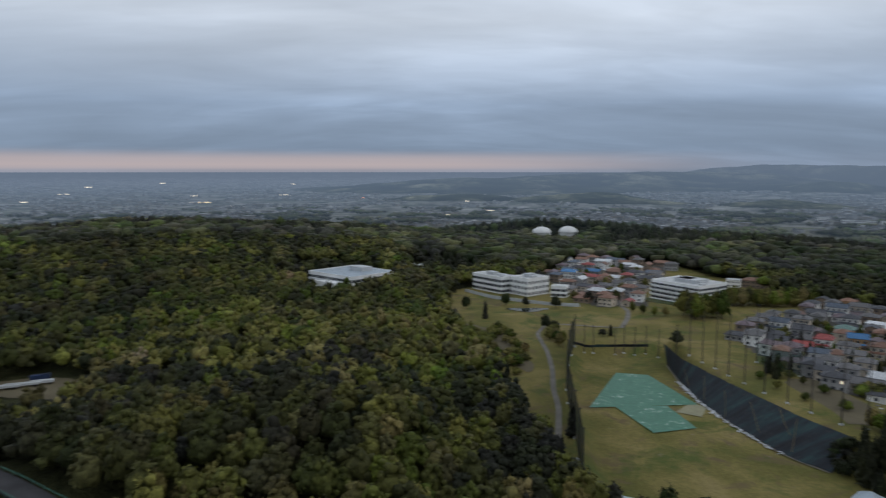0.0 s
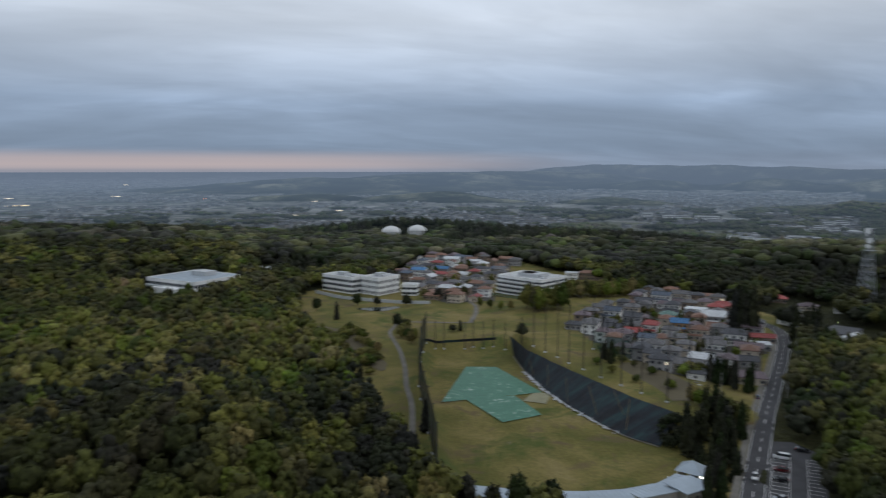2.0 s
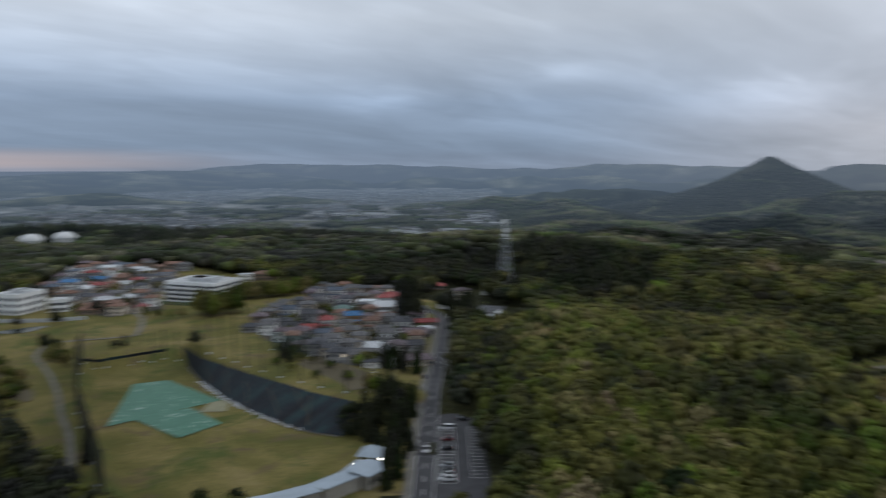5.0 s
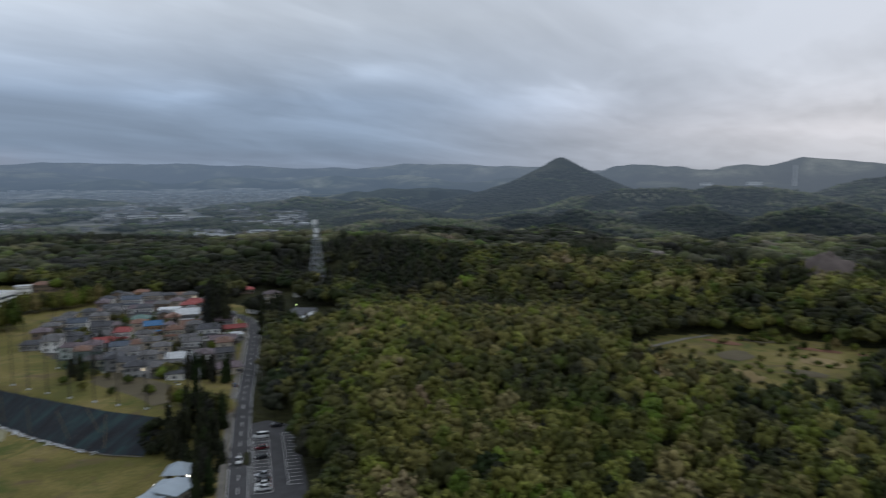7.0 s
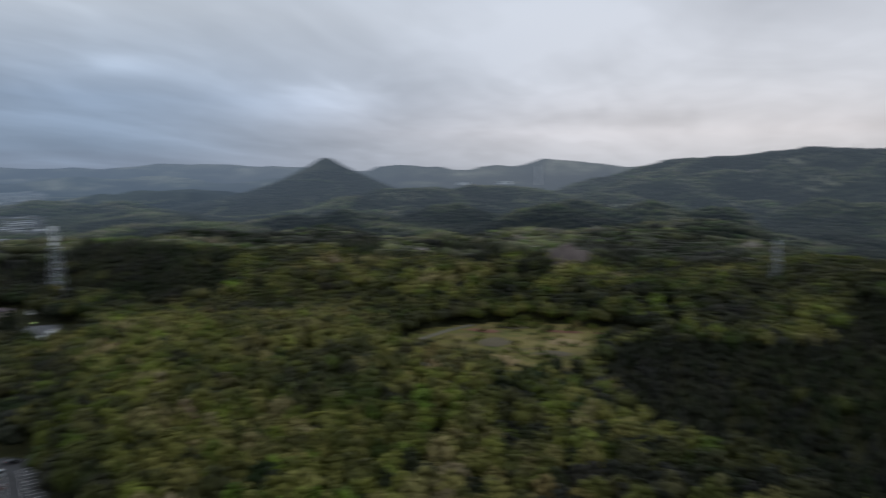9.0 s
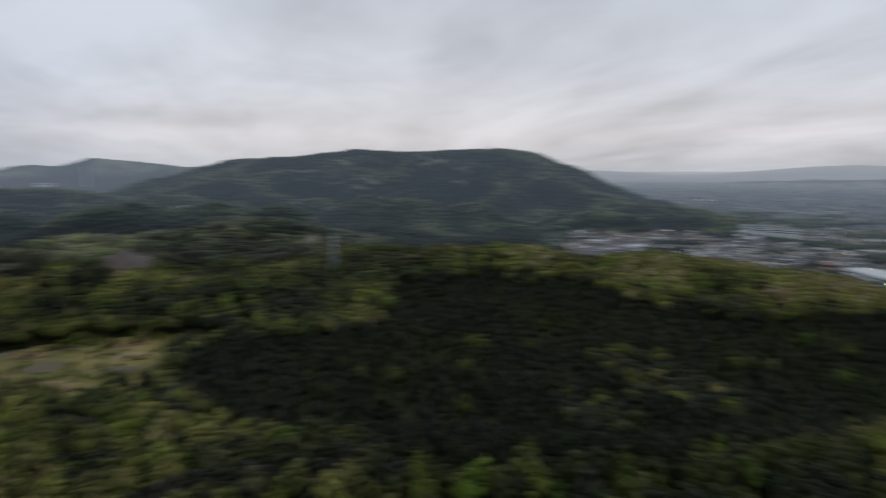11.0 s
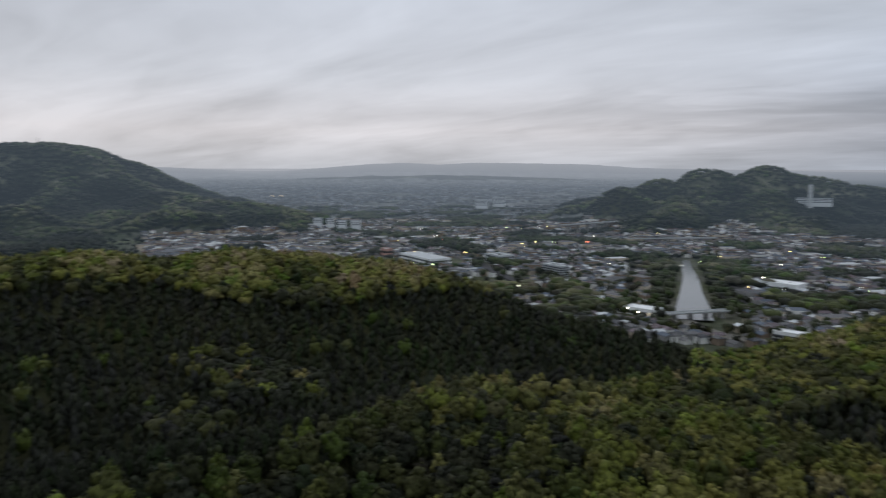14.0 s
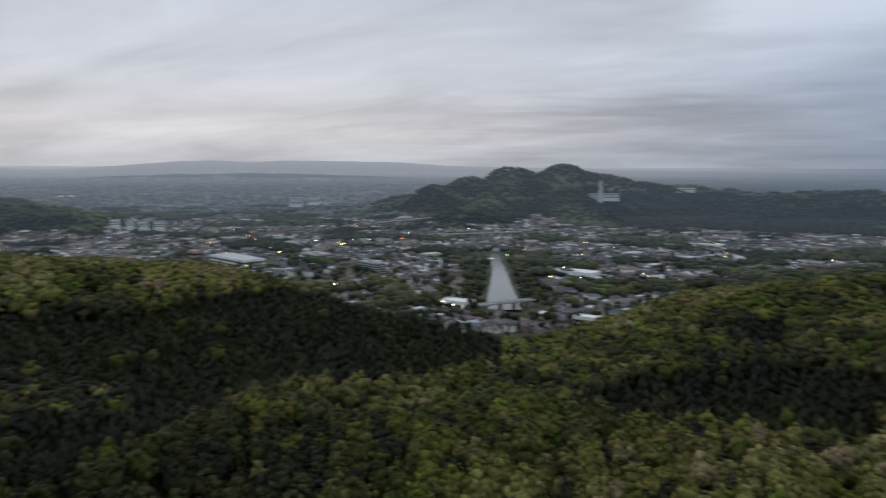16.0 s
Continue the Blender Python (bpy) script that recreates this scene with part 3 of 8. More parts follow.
def build_ground():
    azs = np.concatenate([np.arange(-45, 205, 0.4), np.arange(205, 315, 2.5)])
    ds = np.concatenate([np.linspace(3, 110, 8)[:-1], np.linspace(110, 620, 104)[:-1], np.geomspace(620, 2300, 140)[:-1], np.linspace(2300, 3000, 28)[:-1], np.geomspace(3000, 9000, 44)[:-1], np.geomspace(9000, 60000, 16)])
    cut = int(np.argmin(abs(ds - 1900)))
    A, D = np.meshgrid(np.radians(azs), ds)
    X, Y = D * np.sin(A), D * np.cos(A)
    Z = terrain(X, Y)
    kind = ground_kind(X, Y, Z)
    px, py, pz, _ = drawn_in(X, Y, Z)
    n = len(azs)
    for name, i0, i1 in (("ground", 0, cut), ("backdrop", cut, len(ds) - 1)):
        vs = np.stack([px[i0:i1 + 1].ravel(), py[i0:i1 + 1].ravel(), pz[i0:i1 + 1].ravel()], 1)
        rows, fm = [], []
        for i in range(i1 - i0):
            j = np.arange(n)
            k = (j + 1) % n
            rows.append(np.stack([i * n + j, (i + 1) * n + j, (i + 1) * n + k, i * n + k], 1))
            fm.append(kind[i0 + i])
        faces = np.concatenate(rows).tolist()
        if name == "ground":
            faces.append(list(range(n))[::-1])
            g = mesh_object(name, vs.tolist(), faces, [M_FLOOR, M_GRASS, M_VALLEY, M_PLOTS], np.append(np.concatenate(fm), 0), True)
            tagged(g, "rolling ground of woodland floor, dry grass and valley plots", "ground", kind="structure")
        else:
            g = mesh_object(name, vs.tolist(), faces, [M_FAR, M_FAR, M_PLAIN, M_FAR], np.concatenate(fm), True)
            # wooded hollows dark, crests pale: relief shading put into the vegetation tone
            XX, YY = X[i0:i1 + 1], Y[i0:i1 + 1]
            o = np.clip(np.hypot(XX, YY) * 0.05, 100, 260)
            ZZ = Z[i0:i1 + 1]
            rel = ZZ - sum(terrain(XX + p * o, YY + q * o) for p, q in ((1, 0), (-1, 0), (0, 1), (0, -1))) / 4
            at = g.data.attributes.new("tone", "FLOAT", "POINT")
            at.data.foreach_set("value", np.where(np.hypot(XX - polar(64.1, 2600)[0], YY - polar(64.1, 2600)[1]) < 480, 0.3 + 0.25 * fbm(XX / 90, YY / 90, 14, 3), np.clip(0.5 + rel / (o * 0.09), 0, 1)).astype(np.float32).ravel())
            tagged(g, "distant hazy plain, wooded ranges and a lone cone peak", "backdrop", kind="structure")


build_ground()

# ---- woods ----
rng = np.random.default_rng(7)


def ico(sub):
    bm = bmesh.new()
    bmesh.ops.create_icosphere(bm, subdivisions=sub, radius=1.0)
    v = np.array([q.co[:] for q in bm.verts])
    f = np.array([[q.index for q in p.verts] for p in bm.faces])
    bm.free()
    return v, f


OCTA = (np.array([(1, 0, 0), (0, 1, 0), (-1, 0, 0), (0, -1, 0), (0, 0, 1), (0, 0, -1)], float), np.array([(0, 1, 4), (1, 2, 4), (2, 3, 4), (3, 0, 4), (1, 0, 5), (2, 1, 5), (3, 2, 5), (0, 3, 5)]))


def crown_shape(blobs, sub, seed, leaves, conifer, tufts=False, heart=False):
    """Unit crown: lumpy clumps of foliage with leaf sprays standing off them. z from 0 to about 1, radius about 0.5."""
    r = np.random.default_rng(seed)
    v, f = ico(sub) if sub else OCTA
    vs, fs, n0 = [], [], 0
    if tufts:
        # a dark heart with many small tufts standing out of it
        for i in range(blobs):
            g, k, j = v, f, 0.2
            if i == 0:
                g, k = ico(1) if heart else (v, f)
                c0, s, j = np.array([0, 0, 0.52]), (0.40 if blobs > 1 else 0.5), (0.13 if heart else 0.2)
            else:
                h = (i - 0.5) / (blobs - 1)
                a = i * 2.4 + r.uniform(-0.5, 0.5)
                q = 0.42 * math.sqrt(max(0.0, 1 - h ** 1.7)) * r.uniform(0.7, 1.2)
                c0, s = np.array([q * math.cos(a), q * math.sin(a), 0.36 + 0.55 * h + r.uniform(-0.06, 0.06)]), r.uniform(0.10, 0.19) * (9 / max(9, blobs)) ** 0.3 * (1.25 if blobs < 9 else 1.0)
            c = g * s * (1 + j * r.standard_normal((len(g), 1)))
            c[:, 2] *= 0.92
            vs.append(c + c0), fs.append(k + n0)
            n0 += len(c)
    elif conifer:
        tiers = max(2, blobs - 1) if blobs > 1 else 1
        for i in range(tiers):
            t0, t1 = i / tiers * 0.8, min(1.0, i / tiers * 0.8 + 1.25 / tiers + 0.1)
            t = (v[:, 2] + 1) / 2
            rad = (0.5 * (1 - t0) ** 0.8) * (1 - t) ** 0.8 + 0.01
            ang = np.arctan2(v[:, 1], v[:, 0])
            rad = rad * (1 + 0.25 * r.standard_normal(len(v)))
            c = np.stack([rad * np.cos(ang), rad * np.sin(ang), t0 + t * (t1 - t0)], 1)
            c[:, :2] += r.normal(0, 0.02, 2)
            vs.append(c), fs.append(f + n0)
            n0 += len(c)
    else:
        for i in range(blobs):
            if i == 0:
                c0, s = np.array([0, 0, 0.5]), (0.36 if blobs > 1 else 0.5)
            else:
                a = i * 2.4 + r.uniform(-0.5, 0.5)
                h = r.uniform(0.15, 0.95)
                q = r.uniform(0.18, 0.30)
                c0, s = np.array([q * math.cos(a), q * math.sin(a), 0.42 + 0.34 * h]), r.uniform(0.15, 0.25) * (6 / max(6, blobs)) ** 0.3
            c = v * s * (1 + 0.24 * r.standard_normal((len(v), 1)))
            c[:, 2] *= 0.85
            vs.append(c + c0), fs.append(f + n0)
            n0 += len(c)
    core, cf = np.concatenate(vs), np.concatenate(fs)
    nc = len(cf)
    if leaves:
        fc = core[cf].mean(1)
        fc = fc[fc[:, 2] > 0.25] if not conifer else fc
        pick = r.integers(0, len(fc), leaves)
        c = fc[pick] + r.normal(0, 0.03, (leaves, 3))
        out = c - np.array([0, 0, 0.45])
        out /= np.linalg.norm(out, axis=1)[:, None] + 1e-6
        c = c + out * r.uniform(-0.01, 0.09, leaves)[:, None]
        face = out + 0.45 * r.standard_normal((leaves, 3))
        a = np.cross(face, r.standard_normal((leaves, 3)))
        b = np.cross(face, a)
        a /= np.linalg.norm(a, axis=1)[:, None] + 1e-6
        b /= np.linalg.norm(b, axis=1)[:, None] + 1e-6
        s = r.uniform(0.045, 0.10, leaves)[:, None] * (1.5 if leaves < 60 else 1.0)
        q = np.stack([c + a * s, c + b * s, c - a * s * 0.8], 1).reshape(-1, 3)
        return np.concatenate([core, q]), np.concatenate([cf, n0 + np.arange(leaves * 3).reshape(-1, 3)]), nc
    return core, cf, nc


def joined_mesh(name, shapes, which, pos, rad, hgt, turn, tone, hue, mat):
    """Many crowns in one mesh, each with a tone of its own."""
    V, Fc, T, H, S, off = [], [], [], [], [], 0
    for s, (sv, sf, nc) in enumerate(shapes):
        idx = np.nonzero(which == s)[0]
        if not len(idx):
            continue
        c, sn = np.cos(turn[idx])[:, None], np.sin(turn[idx])[:, None]
        x = (sv[None, :, 0] * c - sv[None, :, 1] * sn) * rad[idx][:, None] * 2 + pos[idx, 0][:, None]
        y = (sv[None, :, 0] * sn + sv[None, :, 1] * c) * rad[idx][:, None] * 2 + pos[idx, 1][:, None]
        z = sv[None, :, 2] * hgt[idx][:, None] + pos[idx, 2][:, None]
        V.append(np.stack([x, y, z], 2).reshape(-1, 3))
        Fc.append((sf[None] + (np.arange(len(idx)) * len(sv))[:, None, None] + off).reshape(-1, 3))
        T.append(np.repeat(tone[idx], len(sv)))
        H.append(np.repeat(hue[idx], len(sv)))
        S.append(np.tile(np.arange(len(sf)) < nc, len(idx)))
        off += len(idx) * len(sv)
    V, Fc, T, H, S = (np.concatenate(q) for q in (V, Fc, T, H, S))
    me = bpy.data.meshes.new(name)
    me.vertices.add(len(V))
    me.vertices.foreach_set("co", V.astype(np.float32).ravel())
    me.loops.add(len(Fc) * 3)
    me.loops.foreach_set("vertex_index", Fc.astype(np.int32).ravel())
    me.polygons.add(len(Fc))
    me.polygons.foreach_set("loop_start", np.arange(len(Fc), dtype=np.int32) * 3)
    me.polygons.foreach_set("use_smooth", S)
    me.update(calc_edges=True)
    at = me.attributes.new("tone", "FLOAT", "POINT")
    at.data.foreach_set("value", T.astype(np.float32))
    at = me.attributes.new("hue", "FLOAT", "POINT")
    at.data.foreach_set("value", H.astype(np.float32))
    me.materials.append(mat)
    return new(name, me)


def plant_points():
    xs, ys, ss = [], [], []
    d = 140.0
    while d < 2500:
        s = np.interp(d, [0, 260, 600, 1000, 1900, 2500], [5.8, 5.8, 7.9, 9.6, 11, 12.5])
        n = int(radians(252) * d / s)
        a = np.radians(np.linspace(-46, 206, n)) + rng.uniform(-0.5, 0.5, n) * s / d
        r = d + rng.uniform(-0.5, 0.5, n) * s * np.interp(d, [700, 1000], [1.0, 2.2])
        xs.append(r * np.sin(a)), ys.append(r * np.cos(a)), ss.append(np.full(n, s))
        d += s
    return np.concatenate(xs), np.concatenate(ys), np.concatenate(ss)


def is_dark(az, d, x, y):
    """Where planted conifers stand."""
    n = fbm(x / 60, y / 60, 50, 3)
    n2 = fbm(x / 200, y / 200, 60, 3)
    dark = np.full(x.shape, 0.10) + 0.3 * (n2 > 0.1)

    def zone(a0, a1, d0, d1, p):
        m = (az + n * 6 > a0) & (az + n * 6 < a1) & (d + n * 40 > d0) & (d + n * 40 < d1)
        dark[m] = p
    zone(-40, -2, 228, 330, 0.62)
    zone(-10, 9, 196, 300, 0.6)
    zone(-40, -4, 700, 800, 0.93)
    zone(14, 42, 800, 1200, 0.95)
    zone(-3, 14, 930, 1200, 0.93)
    zone(28, 46, 430, 800, 0.45)
    zone(60, 104, 1000, 1900, 0.6)
    zone(107, 139, 500, 640, 0.04)
    zone(118, 140, 640, 900, 0.8)
    zone(100, 128, 900, 1500, 0.75)
    zone(45, 75, 150, 400, 0.06)
    return dark


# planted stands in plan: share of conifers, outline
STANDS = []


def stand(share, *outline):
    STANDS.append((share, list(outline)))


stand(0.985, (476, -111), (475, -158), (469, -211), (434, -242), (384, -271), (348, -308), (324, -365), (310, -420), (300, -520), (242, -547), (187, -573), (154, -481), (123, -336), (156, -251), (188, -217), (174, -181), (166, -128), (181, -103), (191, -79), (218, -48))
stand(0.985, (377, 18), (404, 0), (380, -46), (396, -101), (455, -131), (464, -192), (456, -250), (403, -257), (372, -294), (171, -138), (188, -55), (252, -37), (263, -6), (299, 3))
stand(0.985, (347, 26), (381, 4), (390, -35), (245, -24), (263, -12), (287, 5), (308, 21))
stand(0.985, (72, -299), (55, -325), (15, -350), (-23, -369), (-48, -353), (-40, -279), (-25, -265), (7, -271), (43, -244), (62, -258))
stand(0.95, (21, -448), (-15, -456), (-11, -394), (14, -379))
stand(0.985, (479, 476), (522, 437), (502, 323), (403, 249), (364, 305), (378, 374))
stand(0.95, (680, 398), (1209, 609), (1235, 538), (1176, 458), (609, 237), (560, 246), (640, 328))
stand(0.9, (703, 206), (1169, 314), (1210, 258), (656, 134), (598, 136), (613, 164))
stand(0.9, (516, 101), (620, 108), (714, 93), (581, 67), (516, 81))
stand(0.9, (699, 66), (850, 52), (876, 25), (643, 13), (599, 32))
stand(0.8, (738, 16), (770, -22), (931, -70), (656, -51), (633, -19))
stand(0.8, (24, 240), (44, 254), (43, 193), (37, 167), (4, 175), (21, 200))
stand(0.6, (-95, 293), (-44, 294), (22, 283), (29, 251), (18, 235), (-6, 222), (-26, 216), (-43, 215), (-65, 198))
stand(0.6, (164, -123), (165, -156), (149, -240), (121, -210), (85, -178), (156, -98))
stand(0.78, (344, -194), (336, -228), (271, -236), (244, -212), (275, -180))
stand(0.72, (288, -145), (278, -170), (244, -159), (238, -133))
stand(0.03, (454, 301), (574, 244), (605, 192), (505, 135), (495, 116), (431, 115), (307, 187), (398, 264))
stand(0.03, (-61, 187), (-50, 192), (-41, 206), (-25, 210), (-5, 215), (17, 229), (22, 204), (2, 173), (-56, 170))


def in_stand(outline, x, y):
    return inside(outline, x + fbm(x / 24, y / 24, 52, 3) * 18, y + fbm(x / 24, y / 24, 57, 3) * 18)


# gaps in the wood round buildings: x, y, radius
GAPS = [(168, 905, 34), (-53, 518, 34), (-8, 612, 15), (-54, 478, 17), (-70, 486, 15), (-38, 488, 12), (-86, 510, 11), (-4, 588, 13), (-2, 566, 11), (168, 870, 34), (395, 400, 10), (-164, 294, 24), (-152, 272, 15), (-100, 160, 12), (-88, 153, 12), (-78, 151, 11), (-113, 169, 12), (-128, 180, 10), (-140, 190, 8), (310, 365, 26)]
GAPS += [(330, 76, 17), (316, 62, 13), (336, 52, 15), (316, 90, 10), (348, 38, 13), (84, 150, 13), (99, 146, 14), (111, 146, 10), (335, 385, 22), (300, 318, 26), (287, 300, 21), (275, 284, 13), (340, 415, 14), (370, 375, 18), (594, 69, 19), (616, 84, 10), (608, 60, 9), (356, 138, 9), (345, 128, 9), (350, 143, 8), (338, 138, 8), (326, 133, 7), (330, 104, 9), (317, 99, 8), (304, 95, 6), (578, 68, 14), (362, 150, 6), (330, 112, 8), (320, 120, 7)]


EXPRESSWAY = [(246, -649), (215, -620), (195, -606), (165, -598), (138, -595), (90, -600)]


def river_distance(x, y):
    best = np.full(np.shape(x), 1e6)
    for (x0, y0), (x1, y1) in zip(RIVER_MID, RIVER_MID[1:]):
        q = np.clip(((x - x0) * (x1 - x0) + (y - y0) * (y1 - y0)) / ((x1 - x0) ** 2 + (y1 - y0) ** 2), 0, 1)
        best = np.minimum(best, np.hypot(x - x0 - q * (x1 - x0), y - y0 - q * (y1 - y0)))
    return best


def ground_use(x, y, z):
    az, d = np.degrees(np.arctan2(x, y)), np.hypot(x, y)
    k = ground_kind(x, y, z)
    keep = (k == 0) | ((k == 2) & (fbm(x / 80, y / 80, 77, 3) > 0.11))
    keep &= ~inside(LOT, x, y)
    r = river_distance(x, y)
    bankside = (r > 20) & (r < 44) & (y < -660) & (fbm(x / 30, y / 30, 71, 2) > -0.16)
    keep = (keep | bankside) & (r > 20)
    # scrub and trees fill the plots between the bridge and the wood
    near_side = (k == 2) & (d < 780) & (az > 140) & (r > 36) & (fbm(x / 40, y / 40, 73, 2) > 0.12)
    for (x0, y0), (x1, y1) in zip(EXPRESSWAY, EXPRESSWAY[1:]):
        q = np.clip(((x - x0) * (x1 - x0) + (y - y0) * (y1 - y0)) / ((x1 - x0) ** 2 + (y1 - y0) ** 2), 0, 1)
        near_side &= np.hypot(x - x0 - q * (x1 - x0), y - y0 - q * (y1 - y0)) > 20
    for bx, by, br in ((286, -652, 34), (346, -668, 26), (140, -622, 24), (478, -655, 34), (232, -660, 40)):
        near_side &= np.hypot(x - bx, y - by) > br
    keep |= near_side
    keep |= (k == 2) & (d < 1900) & (az > 112) & (r > 30) & (lattice(np.floor(x), np.floor(y), 3) < 0.16)
    for gx, gy, gr in GAPS:
        keep &= np.hypot(x - gx, y - gy) > gr
    return keep


ROAD = [(56, 78), (102, 132.5), (125.5, 160.5), (146.5, 185.5), (175, 218.5), (199.5, 245.5), (229, 278), (252, 304), (268, 324), (278, 342), (279, 362), (268, 385)]


def road_clear(x, y):
    near_road = np.zeros(np.shape(x), bool)
    for (x0, y0), (x1, y1) in zip(ROAD, ROAD[1:]):
        l2 = (x1 - x0) ** 2 + (y1 - y0) ** 2
        q = np.clip(((x - x0) * (x1 - x0) + (y - y0) * (y1 - y0)) / l2, 0, 1)
        near_road |= np.hypot(x - x0 - q * (x1 - x0), y - y0 - q * (y1 - y0)) < 8
    return near_road


tx, ty, ts = plant_points()
tz = terrain(tx, ty)
keep = ground_use(tx, ty, tz) & ~road_clear(tx, ty)
tx, ty, tz, ts = tx[keep], ty[keep], tz[keep], ts[keep]
taz, td = np.degrees(np.arctan2(tx, ty)), np.hypot(tx, ty)
taz = np.where(taz < -100, taz + 360, taz)
# hollows carry dark evergreens; leaf tone also rises from hollow to crest
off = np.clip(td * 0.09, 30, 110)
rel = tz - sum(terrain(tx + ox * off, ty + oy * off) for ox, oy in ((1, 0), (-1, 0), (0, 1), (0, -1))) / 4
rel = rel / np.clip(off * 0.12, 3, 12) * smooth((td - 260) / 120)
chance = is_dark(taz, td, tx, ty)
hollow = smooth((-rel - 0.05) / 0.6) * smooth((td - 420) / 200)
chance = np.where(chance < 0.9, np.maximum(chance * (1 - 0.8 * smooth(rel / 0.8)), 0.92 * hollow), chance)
# on the hills beyond, planted conifers fill the slopes between the pale crests
hills = (td > 730) & ((taz > 46) & (taz < 131) | (taz > 146) & (td > 1400))
away = np.minimum(crest_distance(tx, ty) / np.interp(td, [730, 1000, 1300], [0.8, 0.6, 0.4]), np.where(td > 1500, abs(fbm(tx / 460 + 3, ty / 460, 36, 4)) / 0.022, 9)) + fbm(tx / 150, ty / 150, 41, 3) * 0.9
away = np.where(taz > 146, away - 0.12, np.where((taz > 84) & (taz < 130) & (td > 1450), away - 0.12 - 0.35 * smooth((tz - 20) / 90), away))
cone = np.hypot(tx - polar(64.1, 2600)[0], ty - polar(64.1, 2600)[1]) < 470
away = np.where(cone, away + 0.5, away)
slope_dark = smooth((away - 0.85) / 0.2)
chance = np.where(hills, 0.03 + 0.965 * slope_dark, chance)
rel = np.where(hills, np.clip(0.9 - 1.1 * away, -1, 1), rel)
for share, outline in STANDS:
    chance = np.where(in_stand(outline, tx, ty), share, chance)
dark = rng.random(len(tx)) < chance
trad = ts * rng.uniform(0.50, 0.92, len(tx)) * np.where(td > 640, 1.12, 1.0)
planted = (is_dark(taz, td, tx, ty) > 0.9) | (chance > 0.84) & (td < 730)
spire = dark & planted
thgt = np.where(spire, np.minimum(trad * rng.uniform(2.3, 3.2, len(tx)), rng.uniform(7.5, 11.5, len(tx))), np.minimum(trad * rng.uniform(1.7, 2.7, len(tx)), rng.uniform(6.5, 11, len(tx))))
trad = np.where(spire, trad * 0.75, trad)
trunk = np.where(dark, 2.0, 4.0) * rng.uniform(0.7, 1.3, len(tx))
shift = np.full(len(tx), -0.02)
for a0, a1, d0, d1, k in ((-40, 6, 228, 620, 0.03), (-40, 8, 0, 228, -0.18), (26, 47, 380, 1000, -0.2), (36, 49, 0, 340, -0.14), (47, 78, 0, 420, 0.16), (78, 100, 0, 300, -0.05), (140, 169, 0, 300, 0.2), (169, 200, 0, 265, 0.12), (107, 140, 495, 660, 0.22), (160, 200, 335, 620, 0.16), (60, 84, 600, 1050, 0.1), (52, 84, 420, 600, 0.12), (84, 112, 480, 1050, -0.2), (-40, 84, 1050, 2600, -0.02), (84, 135, 1050, 2600, -0.1), (135, 200, 1050, 2600, -0.12), (92, 138, 0, 235, -0.08)):
    m = (taz > a0) & (taz < a1) & (td > d0) & (td < d1)
    shift[m] = k
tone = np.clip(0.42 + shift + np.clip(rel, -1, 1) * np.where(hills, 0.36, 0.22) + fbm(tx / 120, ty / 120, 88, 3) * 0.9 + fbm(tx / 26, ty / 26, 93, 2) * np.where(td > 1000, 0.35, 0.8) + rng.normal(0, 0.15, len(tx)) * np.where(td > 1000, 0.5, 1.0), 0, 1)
lone = planted & ~dark
tone = np.where(lone, np.minimum(tone, 0.42), tone)
trad = np.where(lone, trad * 0.75, trad)
garden = (ground_kind(tx, ty, tz) == 2) & (fbm(tx / 80, ty / 80, 77, 3) < 0.10)
trad, thgt = np.where(garden, trad * 0.62, trad), np.where(garden, thgt * 0.72, thgt)
tone = np.where(garden, np.minimum(tone, 0.3), tone)
far_wood = smooth((td - 800) / 500)
trad = trad * (1 - 0.16 * far_wood)
turn = rng.uniform(0, 6.28, len(tx))
hue = np.clip(rng.random(len(tx)) * 0.75 + 0.125 + fbm(tx / 40, ty / 40, 97, 2) * 0.7, 0, 1)
qx, qy, qz, qk = drawn_in(tx, ty, tz)
pos = np.stack([qx, qy, qz + trunk * 0.4 * qk], 1)
near_view = (taz > -36) & (taz < 192)
order = np.argsort(td + np.where(near_view & (td > 128), 0, 1e6))[:120]
single = np.zeros(len(tx), bool)
single[order] = True
BANDS = [(0, 255, 14, 1, 120, 80, True), (255, 640, 6, 0, 16, 8, True), (640, 1050, 1, 1, 5, 0, True), (1050, 5000, 1, 0, 0, 0, False)]
# what lies behind the view or under it is drawn more plainly
reach = np.where(near_view & (td > 152), td, np.maximum(td, 700))
for d0, d1, blobs, sub, leaves, cl, tf in BANDS:
    for con, pin, nm in ((False, False, "deciduous_wood"), (True, True, "conifer_wood"), (True, False, "pine_wood")):
        mat = M_CONIF if con else M_DECID
        sel = (reach >= d0) & (reach < d1) & (dark == con) & (spire == pin) & ~single
        if not sel.any():
            continue
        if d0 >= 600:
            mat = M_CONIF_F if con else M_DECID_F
        shapes = [crown_shape((5 if d0 < 200 else 3 if d0 < 600 else 1) if pin else blobs, min(sub, 1), 100 + i, cl if pin else leaves, pin, tf and not pin, d0 < 600) for i in range(6)]
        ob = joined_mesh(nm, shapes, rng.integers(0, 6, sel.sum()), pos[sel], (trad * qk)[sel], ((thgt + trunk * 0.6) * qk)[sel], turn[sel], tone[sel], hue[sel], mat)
        tagged(ob, "dense dark conifer wood on the hillside" if pin else "dark rounded evergreens among the spring wood" if con else "fresh green deciduous wood covering the hills", "wood", kind="stuff")


